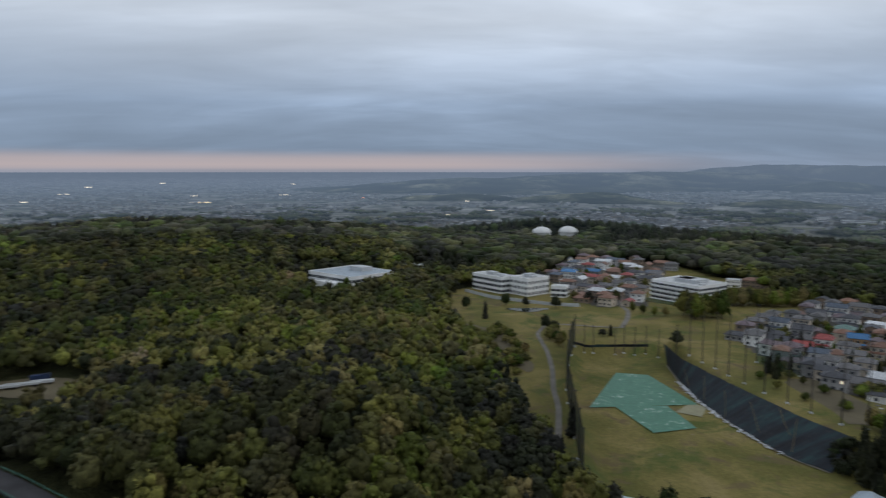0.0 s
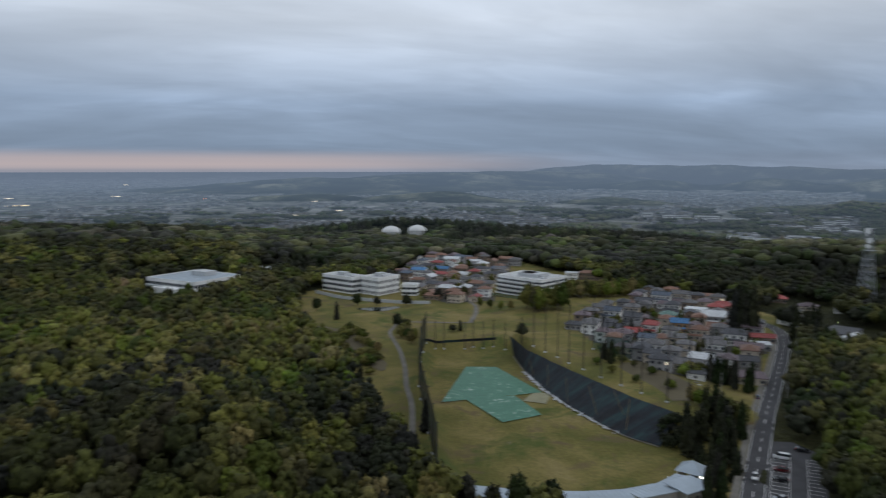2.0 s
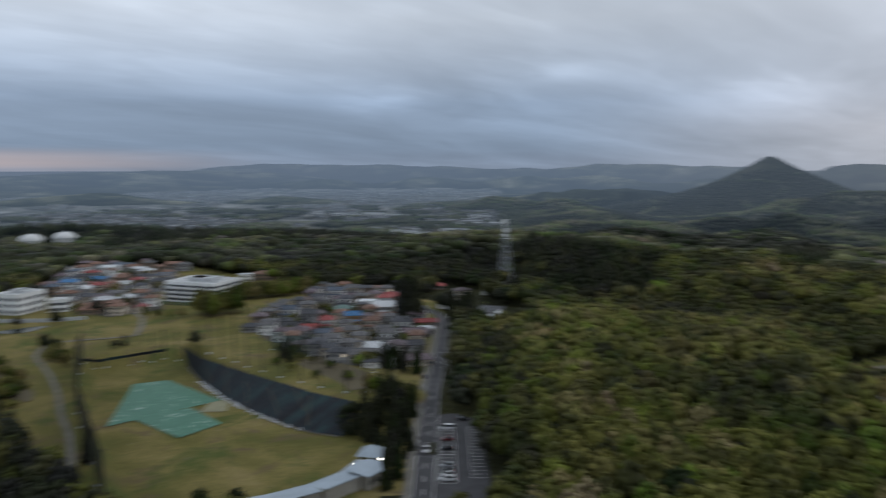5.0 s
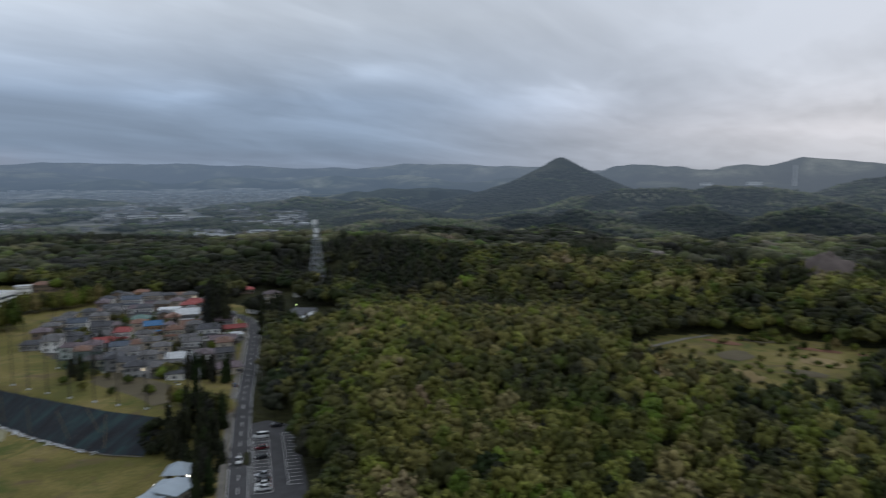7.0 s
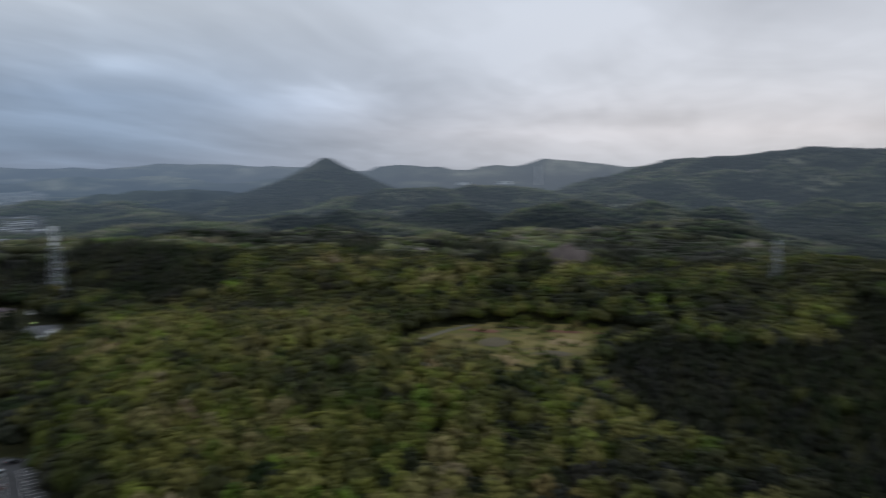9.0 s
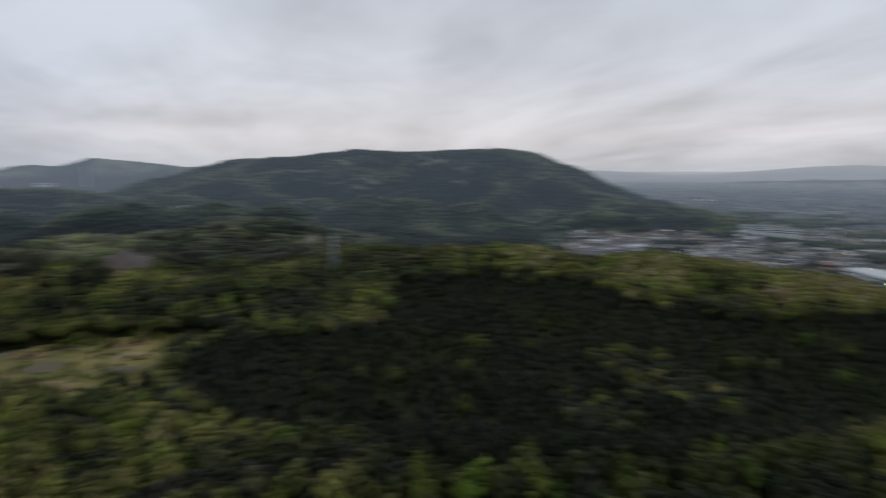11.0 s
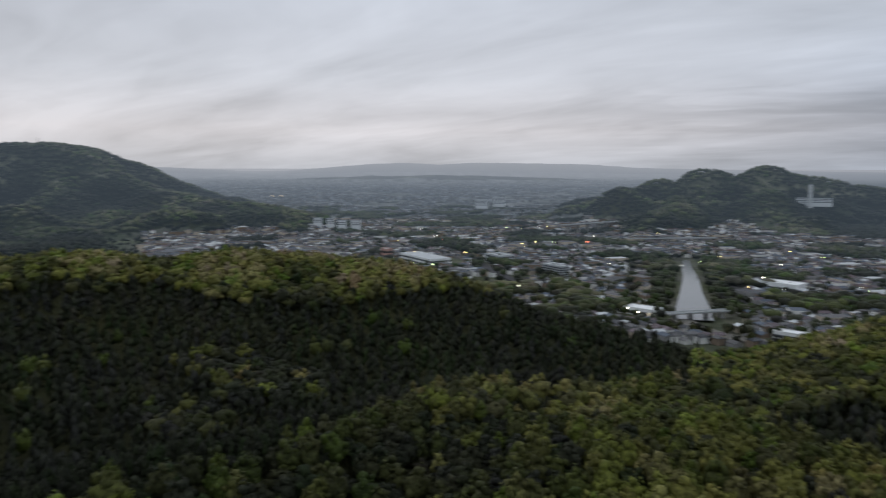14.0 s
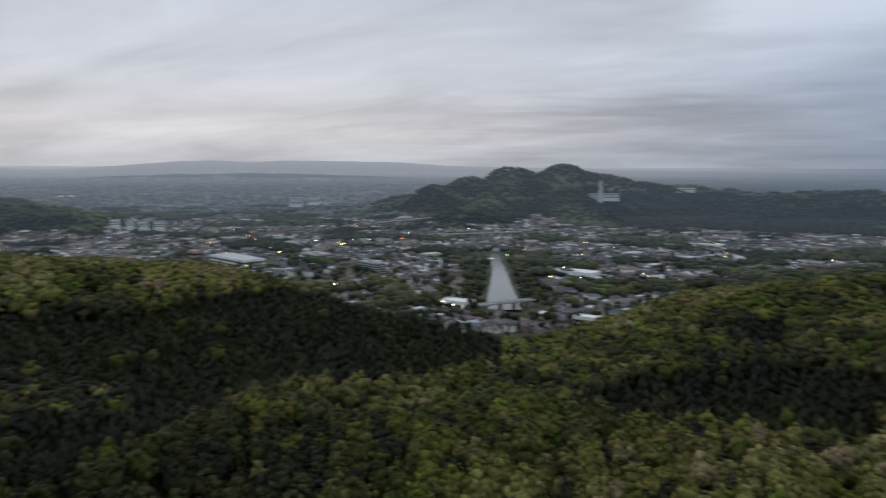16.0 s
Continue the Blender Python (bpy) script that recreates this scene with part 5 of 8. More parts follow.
for i in range(130):
    y = 222 + 88 * bank_rng.random() ** 0.8
    x = np.interp(y, BANK_Y, BANK_FOOT) + bank_rng.normal(-0.9, 0.5)
    m = pose(x, y, -4.55, bank_rng.uniform(-14, 14), bank_rng.uniform(-14, 14), bank_rng.uniform(0, 180))
    w, d = bank_rng.uniform(0.2, 1.1), bank_rng.uniform(0.15, 0.5)
    vs = box(scraps, -w, w, -d, d, -0.05, 0.05, m)
    for v in vs:
        v.co.x += bank_rng.uniform(-0.2, 0.2)
        v.co.y += bank_rng.uniform(-0.2, 0.2)
tagged(new("sheeting_scraps", mesh_of("sheeting_scraps", scraps, M_OFFW)), "torn scraps of pale sheeting along the foot of the bank", "scraps", kind="stuff")


def net_pole(x, y, z, h, mat, label, group):
    ob = thing("net_pole", x, y, z, 0, label, "pole", group)
    bm = bmesh.new()
    rod(bm, (0, 0, -0.5), (0, 0, h), 0.24, 0.15, 8)
    part("shaft", bm, mat, ob)
    part("footing", boxes((-0.5, 0.5, -0.5, 0.5, -0.5, 0.6)), M_OFFW, ob, "white painted footing")
    bm = bmesh.new()
    rod(bm, (-0.8, 0, h - 0.4), (0.8, 0, h - 0.4), 0.07)
    part("crossarm", bm, mat, ob)


M_POLE = worn("weathered_brown_pole", (0.055, 0.048, 0.042), 0.8, scale=2)
RIGHT = [(122, 335), (125, 326), (126, 313), (128, 303), (129, 292), (131, 281), (133, 268), (136, 256), (139, 245), (143, 233), (149, 228), (156, 226)]
for i, (x, y) in enumerate(RIGHT):
    net_pole(x, y, at_ground(x, y), 21 + 9 * min(1, i / 6), M_POLE, "tall brown steel net pole above the bank", "net poles along the bank")
for x, y in ((151, 313), (152, 301), (160, 292)):
    net_pole(x, y, at_ground(x, y), 27, M_DARKST, "tall black net pole near the houses", "net poles along the bank")
FAR = [(82, 357), (87, 358), (98, 356.5), (103, 358), (108, 356), (114, 357), (119, 352)]
for x, y in FAR:
    net_pole(x, y, at_ground(x, y), 15, M_POLE, "slim net pole behind the range", "net poles behind the range")
LEFT = [(45.5, 196), (48, 213), (50.5, 231), (53, 249), (55.5, 267), (58.5, 285), (62.5, 303), (66.5, 321), (71.5, 339), (77, 357)]
for x, y in LEFT:
    net_pole(x, y, at_ground(x, y), 17, M_DARKST, "tall dark net pole on the open side of the range", "net poles on the open side")


def net(name, pts, h, mat, label, sag=0.6):
    ob = thing(name, pts[0][0], pts[0][1], 0, 0, label, "net")
    o = Vector((pts[0][0], pts[0][1], 0))
    for (x0, y0), (x1, y1) in zip(pts, pts[1:]):
        v = []
        for j in range(5):
            for i in range(5):
                s, t = i / 4, j / 4
                x, y = x0 + (x1 - x0) * s, y0 + (y1 - y0) * s
                v.append(Vector((x, y, at_ground(x, y) + 0.3 + h * t - sag * 4 * s * (1 - s) * t)) - o)
        m = bpy.data.meshes.new("panel")
        m.from_pydata(v, [], [[j * 5 + i, j * 5 + i + 1, j * 5 + i + 6, j * 5 + i + 5] for j in range(4) for i in range(4)])
        m.materials.append(mat)
        part("net_panel", m, mat, ob)


net("side_net", LEFT, 16, M_NET, "high black netting strung along the range")
net("low_net", [(77, 361), (90, 362), (104, 362), (117, 362)], 1.4, M_BANK, "low dark screen behind the range", 0.1)
net("house_net", [(151, 313), (152, 301), (160, 292)], 10, M_GNET, "green netting in front of the houses")

# the tee building in bays
M_RWALL = worn("cream_wall", (0.36, 0.34, 0.30), 0.8, scale=0.4)
tee = thing("tee_building", 0, 0, 0, 0, "long low tee building with pale blue sheet roof", "building")
BAYS = [(45, 182), (57, 176), (68, 171.5), (80, 168), (92, 166.5), (104, 168), (113, 172.5)]
for (x0, y0), (x1, y1) in zip(BAYS, BAYS[1:]):
    a, b = Vector((x0, y0, 0)), Vector((x1, y1, 0))
    d = (b - a).normalized()
    n = Vector((-d.y, d.x, 0))
    m = bpy.data.meshes.new("roof")
    z0, z1 = 4.2, 3.0
    pts = [a - n * 5 + Vector((0, 0, z0)), b - n * 5 + Vector((0, 0, z0)), b + n * 3.5 + Vector((0, 0, z1)), a + n * 3.5 + Vector((0, 0, z1))]
    pts += [p - Vector((0, 0, 0.25)) for p in pts]
    m.from_pydata(pts, [], [[0, 1, 2, 3], [7, 6, 5, 4], [0, 4, 5, 1], [1, 5, 6, 2], [2, 6, 7, 3], [3, 7, 4, 0]])
    m.materials.append(M_SHEET)
    rf = part("roof", m, M_SHEET, tee)
    k = max(2, int((b - a).length / 1.5))
    for i in range(1, k):
        s = a + (b - a) * (i / k)
        bm = bmesh.new()
        rod(bm, s - n * 4.9 + Vector((0, 0, z0 + 0.02)), s + n * 3.4 + Vector((0, 0, z1 + 0.02)), 0.05, n=4)
        part("seam", bm, M_SHEET, rf)
    bm = bmesh.new()
    w = Matrix.Translation(a) @ Matrix.Rotation(math.atan2(d.y, d.x), 4, "Z")
    box(bm, 0.05, (b - a).length - 0.05, -4.6, -4.3, -1, 4.0, w)
    part("wall", bm, M_RWALL, tee)
    bm = bmesh.new()
    box(bm, -0.1, 0.1, -4.2, 2.9, -4, 3.1, w)
    part("partition", bm, M_RWALL, tee)
    bm = bmesh.new()
    c = (a + b) / 2 + n * 2.9
    box(bm, -0.7, 0.7, -0.1, 0.1, -0.1, 0.1, Matrix.Translation((c.x, c.y, 2.7)) @ Matrix.Rotation(math.atan2(d.y, d.x), 4, "Z"))
    part("tube_lamp", bm, M_LAMP, tee, "glowing lamp under the eaves")
end = thing("range_house", 109, 165.5, 0, 14, "cream range house with pale blue sheet roof", "building")
part("wall", boxes((-4.2, 4.2, -3.6, 3.6, -1.5, 4.2)), M_RWALL, end)
for i in range(3):
    part("window", boxes((-3.6 + i * 2.6, -2.2 + i * 2.6, -3.66, -3.58, 1.4, 2.8)), M_GLASS, end, "dark window")
shed = thing("pavilion", 121, 182, -3.2, 40, "small pavilion with pale blue pyramid roof", "building")
bm = bmesh.new()
g = bmesh.ops.create_cone(bm, cap_ends=True, segments=4, radius1=5.8, radius2=0.3, depth=2.6)
bmesh.ops.transform(bm, matrix=Matrix.Translation((0, 0, 5.2)) @ Matrix.Rotation(radians(45), 4, "Z"), verts=g["verts"])
part("roof", bm, M_SHEET, shed)
for sx in (-3.2, 3.2):
    for sy in (-3.2, 3.2):
        part("post", boxes((sx - 0.15, sx + 0.15, sy - 0.15, sy + 0.15, -1, 3.7)), M_WHITE, shed)
part("wall", boxes((-3.2, 3.2, 2.9, 3.2, -1, 3.6)), M_RWALL, shed)
for sx in (-3.6, 3.6):
    bm = bmesh.new()
    bmesh.ops.create_uvsphere(bm, u_segments=8, v_segments=6, radius=0.28, matrix=Matrix.Translation((sx, -3.8, 3.6)))
    part("lamp", bm, M_LAMP, shed, "glowing white eaves lamp")
bm = boxes((-5.0, 5.0, -4.4, 4.2, 4.3, 4.55))
part("roof", bm, M_SHEET, end)

# paths and pond on the lawn
for nm, pts, w, mat, lab in (("service_path", [(38, 205), (44, 226), (47.5, 244), (51, 262), (53, 285), (58, 315), (61, 345), (62, 385), (72, 412), (100, 402), (113, 399)], 1.1, M_PATH, "pale gravel service path beside the net"),
                             ("lawn_path", [(113, 399), (124, 425), (131, 448), (131, 470), (140, 492)], 1.5, M_PATH, "curved pale path over the lawn"),
                             ("yard", [(154, 232), (157, 246), (157, 262), (156, 276), (158, 288)], 8.5, M_DIRT, "bare gravel yard behind the bank")):
    ob = strip_mesh(nm, pts, -w, w, 0.25, mat, 4.0)
    tagged(ob, lab, "path", kind="structure")
M_WATER = worn("still_water", (0.05, 0.06, 0.055), 0.05, scale=0.05, vary=0.2, bump_s=0.02, spec=0.6)
pv = []
for i in range(22):
    a = i / 22 * 6.283
    r = 1 + 0.2 * math.sin(a * 3)
    pv.append((67 + 13 * r * math.cos(a), 454 + 6.5 * r * math.sin(a), 0.25))
tagged(mesh_object("pond", pv, [list(range(22))], [M_WATER]), "small still pond on the lawn", "pond", kind="structure")

# ---- houses ----
def tiles(name, c, rough=0.6):
    def build(tree, p, tools, pos, obj):
        add, link, math_, mix, ramp, noise_ = tools
        wv = tree.nodes.new("ShaderNodeTexWave")
        wv.wave_type, wv.bands_direction = "BANDS", "Y"
        wv.inputs["Scale"].default_value = 3.0
        wv.inputs["Distortion"].default_value = 0.6
        link(obj, wv.inputs["Vector"])
        f = math_("ADD", math_("MULTIPLY", wv.outputs["Fac"], 0.25), math_("MULTIPLY", noise_(obj, 0.5, 5, 0.7), 0.9))
        info = tree.nodes.new("ShaderNodeObjectInfo")
        k = ramp(info.outputs["Random"], [(0, grey(0.8)), (1, grey(1.2))])
        link(mix(1.0, mix(1.0, c, ramp(f, [(0.35, grey(0.65)), (0.8, grey(1.3))]), "MULTIPLY"), k, "MULTIPLY"), p.inputs["Base Color"])
        bump(tree, p, wv.outputs["Fac"], 0.5, 0.05)
    return material(name, build, rough, 0, 0.35)


R_GREY, R_DARK, R_BLUE = tiles("grey_roof_tiles", (0.098, 0.096, 0.097)), tiles("charcoal_roof_tiles", (0.046, 0.048, 0.055)), tiles("slate_blue_roof", (0.070, 0.090, 0.120))
R_RED, R_BROWN, R_WHITE, R_PURP = tiles("faded_red_roof", (0.27, 0.060, 0.055)), tiles("brown_roof_tiles", (0.17, 0.090, 0.060)), tiles("pale_sheet_roof", (0.50, 0.52, 0.53)), tiles("plum_grey_roof", (0.11, 0.083, 0.092))
R_GREEN = tiles("sea_green_roof", (0.10, 0.17, 0.15))
R_TEAL = tiles("bright_blue_roof", (0.05, 0.16, 0.32))
W_CREAM, W_WHITE, W_GREY, W_OCHRE, W_TAN = worn("cream_house_wall", (0.52, 0.45, 0.36), 0.8, scale=0.5), worn("white_house_wall", (0.76, 0.75, 0.72), 0.8, scale=0.5), worn("grey_house_wall", (0.30, 0.295, 0.29), 0.8, scale=0.5), worn("ochre_house_wall", (0.40, 0.22, 0.08), 0.8, scale=0.5), worn("tan_house_wall", (0.23, 0.175, 0.13), 0.8, scale=0.5)
W_DARK = worn("dark_timber_wall", (0.09, 0.07, 0.06), 0.85, scale=0.6)


def pitched(bm, x0, x1, y0, y1, z, rise, eave, hip):
    """A roof slab over a rectangle, with eaves and thickness; its ridge runs along x."""
    x0, x1, y0, y1 = x0 - eave, x1 + eave, y0 - eave, y1 + eave
    ym = (y0 + y1) / 2
    inset = (y1 - y0) * 0.5 * hip
    rows = []
    for dz in (0.0, -0.22):
        rows.append([bm.verts.new(p) for p in ((x0, y0, z + dz), (x1, y0, z + dz), (x1, y1, z + dz), (x0, y1, z + dz), (x0 + inset, ym, z + rise + dz), (x1 - inset, ym, z + rise + dz))])
    a, b = rows
    for q, flip in ((a, False), (b, True)):
        for f in ((q[0], q[1], q[5], q[4]), (q[2], q[3], q[4], q[5])):
            bm.faces.new(f[::-1] if flip else f)
        if hip:
            for f in ((q[3], q[0], q[4]), (q[1], q[2], q[5])):
                bm.faces.new(f[::-1] if flip else f)
    if hip:
        for i in range(4):
            bm.faces.new((a[i], b[i], b[(i + 1) % 4], a[(i + 1) % 4]))
    else:
        for i, j in ((0, 1), (2, 3), (3, 4), (4, 0), (1, 5), (5, 2)):
            bm.faces.new((a[i], b[i], b[j], a[j]))
    bmesh.ops.recalc_face_normals(bm, faces=bm.faces)


def gable_box(bm, x0, x1, y0, y1, z0, z1, rise):
    """Walls with gable ends."""
    ym = (y0 + y1) / 2
    v = [bm.verts.new(p) for p in ((x0, y0, z0), (x1, y0, z0), (x1, y1, z0), (x0, y1, z0), (x0, y0, z1), (x1, y0, z1), (x1, y1, z1), (x0, y1, z1), (x0, ym, z1 + rise), (x1, ym, z1 + rise))]
    for f in ((0, 1, 5, 4), (2, 3, 7, 6), (3, 0, 4, 8, 7), (1, 2, 6, 9, 5), (3, 2, 1, 0)):
        bm.faces.new([v[i] for i in f])


WIN = {}


def window_mesh(w, h, lit=False):
    key = (w, h, lit)
    if key not in WIN:
        bm = bmesh.new()
        box(bm, -w / 2, w / 2, -0.04, 0.02, 0, h)
        g = mesh_of("pane", bm, M_LIT if lit else M_GLASS)
        bm = bmesh.new()
        for r in ((-w / 2 - 0.08, w / 2 + 0.08, -0.07, 0.02, -0.08, 0.0), (-w / 2 - 0.08, w / 2 + 0.08, -0.07, 0.02, h, h + 0.08), (-w / 2 - 0.08, -w / 2, -0.07, 0.02, 0, h), (w / 2, w / 2 + 0.08, -0.07, 0.02, 0, h), (-0.03, 0.03, -0.06, 0.02, 0, h)):
            box(bm, *r)
        WIN[key] = (g, mesh_of("frame", bm, M_OFFW))
    return WIN[key]


def window(parent, x, y, z, turn_deg, w, h, lit=False, frame_too=True):
    g, fr = window_mesh(w, h, lit)
    p = new("window", g)
    p.parent = parent
    p.matrix_local = pose(x, y, z, 0, 0, turn_deg)
    if lit:
        tagged(p, "warm lit window")
    if frame_too:
        q = new("window_frame", fr)
        q.parent = p


def house(x, y, turn_deg, w, d, storeys, roof, rmat, wmat, label, z=None, detail=2, group="houses of the hillside quarter"):
    z = at_ground(x, y) if z is None else z
    ob = thing("house", x, y, z, turn_deg, label, "house", group)
    h = 0.5 + 2.7 * storeys
    rise = min(w, d) * (0.24 if roof != "flat" else 0)
    hip = {"hip": 1.0, "gable": 0.0, "half": 0.45, "flat": 0}[roof]
    bm = bmesh.new()
    if roof == "gable":
        gable_box(bm, -w / 2, w / 2, -d / 2, d / 2, -2, h, rise)
    else:
        box(bm, -w / 2, w / 2, -d / 2, d / 2, -2, h)
    if storeys == 2 and detail > 1:
        box(bm, -w / 2 - 1.4, w / 2 - 1.0, -d / 2 - 1.6, -d / 2, -2, 2.9)
    part("wall", bm, wmat, ob)
    bm = bmesh.new()
    if roof == "flat":
        box(bm, -w / 2 - 0.3, w / 2 + 0.3, -d / 2 - 0.3, d / 2 + 0.3, h, h + 0.35)
    else:
        pitched(bm, -w / 2, w / 2, -d / 2, d / 2, h + 0.05, rise, 0.6, hip)
    rf = part("roof", bm, rmat, ob)
    if detail > 1:
        if storeys == 2:
            bm = bmesh.new()
            pitched(bm, -w / 2 - 1.4, w / 2 - 1.0, -d / 2 - 1.6, -d / 2, 2.95, 0.7, 0.35, 0.6)
            part("porch_roof", bm, rmat, ob)
        if roof in ("gable", "half", "hip"):
            bm = bmesh.new()
            k = w / 2 - (d * 0.5 * hip if hip else 0)
            rod(bm, (-max(k, 0.3), 0, h + rise + 0.07), (max(k, 0.3), 0, h + rise + 0.07), 0.16)
            part("ridge", bm, rmat, rf)
    fy = -d / 2 - 0.03
    n = max(2, int(w / 3))
    for s in range(storeys):
        zz = 1.0 + 2.7 * s
        off = -1.6 if (s == 0 and storeys == 2 and detail > 1) else 0
        for i in range(n):
            window(ob, -w / 2 + (i + 0.5) * w / n + (off * 0.3), fy + off, zz, 0, 1.5, 1.2, lit=(random.random() < 0.004), frame_too=detail > 1)
        if detail > 0:
            window(ob, w / 2 + 0.03, 0.3, zz, 90, 1.3, 1.1, frame_too=detail > 1)
            window(ob, -w / 2 - 0.03, 0.3, zz, -90, 1.3, 1.1, frame_too=detail > 1)
    if detail > 1:
        part("door", boxes((w / 2 - 0.9, w / 2 - 0.1, -d / 2 - 0.06, -d / 2 + 0.02, 0.2, 2.2)), W_DARK, ob, "dark front door")
    return ob


RN = {R_GREY: "grey", R_DARK: "charcoal", R_BLUE: "slate-blue", R_RED: "faded red", R_BROWN: "brown", R_WHITE: "pale sheet", R_PURP: "plum-grey", R_GREEN: "sea-green", R_TEAL: "bright blue"}
WN = {W_CREAM: "cream", W_WHITE: "white", W_GREY: "grey", W_OCHRE: "ochre", W_TAN: "tan", W_DARK: "dark timber"}


def home(x, y, turn_deg, w, d, st, roof, rm, wm, detail=2, group="houses of the hillside quarter"):
    form = {"hip": "hipped", "gable": "gabled", "half": "half-hipped", "flat": "flat"}[roof]
    return house(x, y, turn_deg, w, d, st, roof, rm, wm, "%s %s house with %s %s roof" % ({1: "single-storey", 2: "two-storey", 3: "three-storey"}[st], WN[wm], form, RN[rm]), detail=detail, group=group)


# the quarter beside the road
T = -38
home(276, 450, T, 9, 7, 2, "hip", R_BROWN, W_OCHRE)
home(289, 455, T, 9, 8, 2, "hip", R_PURP, W_TAN)
home(257, 430, T, 12, 8, 2, "gable", R_BLUE, W_WHITE)
home(262, 412, T, 13, 9, 1, "gable", R_PURP, W_DARK)
home(251, 380, T - 5, 12, 9, 2, "flat", R_WHITE, W_WHITE)
home(283, 400, T, 10, 9, 1, "half", R_RED, W_TAN)
home(290, 415, T, 9, 8, 2, "hip", R_GREY, W_CREAM)
home(234, 413, T, 10, 8, 2, "gable", R_DARK, W_GREY)
home(217, 397, T, 9, 8, 2, "hip", R_GREY, W_CREAM)
home(200, 389, T, 10, 8, 2, "gable", R_BLUE, W_WHITE)
home(187, 392, T, 9, 7, 2, "hip", R_GREY, W_TAN)
home(202, 348, T, 8, 8, 2, "half", R_RED, W_WHITE)
home(206, 334, T, 9, 7, 2, "hip", R_GREY, W_WHITE)
home(220, 349, T + 8, 9, 8, 2, "gable", R_TEAL, W_OCHRE)
home(221, 331, T, 9, 8, 2, "hip", R_BROWN, W_CREAM)
home(250, 361, T, 13, 11, 2, "gable", R_WHITE, W_GREY)
home(241, 345, T, 10, 8, 1, "gable", R_BROWN, W_CREAM)
home(233, 318, T, 11, 9, 2, "half", R_DARK, W_WHITE)
home(219, 316, T + 6, 9, 9, 1, "gable", R_GREY, W_WHITE)
home(229, 301, T, 13, 7, 1, "gable", R_PURP, W_DARK)
home(249, 317, T + 8, 12, 6, 1, "gable", R_RED, W_TAN)
home(238, 304, T + 8, 9, 7, 1, "flat", R_WHITE, W_GREY)
home(194, 288, T - 6, 10, 8, 1, "gable", R_WHITE, W_WHITE)
home(205, 284, T, 10, 8, 1, "hip", R_GREY, W_TAN)
home(182, 279, T - 4, 12, 8, 1, "gable", R_GREY, W_CREAM)
home(182, 294, T, 8, 7, 2, "hip", R_GREY, W_GREY)
home(180, 307, T, 9, 8, 2, "hip", R_GREY, W_WHITE)
home(184, 320, T, 8, 7, 2, "gable", R_BLUE, W_WHITE)
home(190, 345, T, 9, 8, 1, "gable", R_RED, W_DARK)
home(183, 357, T, 11, 8, 1, "gable", R_DARK, W_TAN)
home(173, 360, T, 8, 8, 2, "hip", R_GREY, W_WHITE)
home(197, 256, T + 8, 11, 8, 1, "half", R_PURP, W_CREAM)
home(212, 279, T + 8, 8, 7, 1, "gable", R_DARK, W_GREY)
home(203, 370, T, 10, 8, 2, "gable", R_DARK, W_GREY)
home(176, 330, T, 9, 8, 2, "hip", R_PURP, W_GREY)
home(196, 304, T, 8, 7, 2, "hip", R_GREY, W_CREAM)
home(210, 300, T, 9, 7, 2, "gable", R_GREY, W_WHITE)
home(236, 384, T, 10, 8, 1, "gable", R_DARK, W_DARK)
home(226, 370, T, 9, 8, 2, "hip", R_GREEN, W_OCHRE)
home(268, 385, T, 9, 8, 2, "hip", R_RED, W_TAN)
home(235, 333, T, 8, 7, 2, "hip", R_GREY, W_GREY)
home(272, 432, T, 10, 8, 2, "gable", R_GREY, W_CREAM)
home(246, 398, T, 9, 8, 2, "hip", R_DARK, W_WHITE)
home(213, 380, T, 9, 8, 1, "hip", R_PURP, W_TAN)
# more houses close between them
fill_rng = np.random.default_rng(5)
TAKEN = [(o.location.x, o.location.y) for o in scene.objects if o.name.split(".")[0] == "house"]
for gy in np.arange(255, 462, 10.5):
    for gx in np.arange(156, 300, 10.5):
        x, y = gx + fill_rng.uniform(-1.5, 1.5), gy + fill_rng.uniform(-1.5, 1.5)
        if not inside(QUARTER, np.array(x), np.array(y)) or min(math.hypot(x - a, y - b) for a, b in TAKEN) < 9.6 or road_clear(np.array(x), np.array(y)):
            continue
        TAKEN.append((x, y))
        home(x, y, T + float(fill_rng.choice([0, 90])) + fill_rng.uniform(-5, 5), fill_rng.uniform(7.5, 10), fill_rng.uniform(6.5, 8), int(fill_rng.choice([1, 2, 2])), str(fill_rng.choice(["hip", "gable", "half"])), [R_GREY, R_DARK, R_DARK, R_PURP, R_BROWN, R_BROWN, R_GREY, R_DARK][int(fill_rng.integers(0, 8))], [W_CREAM, W_WHITE, W_GREY, W_TAN][int(fill_rng.integers(0, 4))], 1)
# across the road
home(294, 352, 20, 10, 8, 2, "gable", R_BLUE, W_WHITE)
home(303, 360, 20, 9, 7, 2, "hip", R_GREY, W_CREAM)
home(335, 384, T, 11, 8, 1, "hip", R_PURP, W_CREAM)
home(336, 413, T, 10, 8, 1, "hip", R_RED, W_TAN)
home(352, 372, T, 10, 8, 2, "hip", R_GREY, W_WHITE)
home(300, 318, 32, 22, 14, 1, "flat", R_DARK, W_GREY)
home(291, 301, 32, 12, 9, 1, "gable", R_WHITE, W_WHITE)
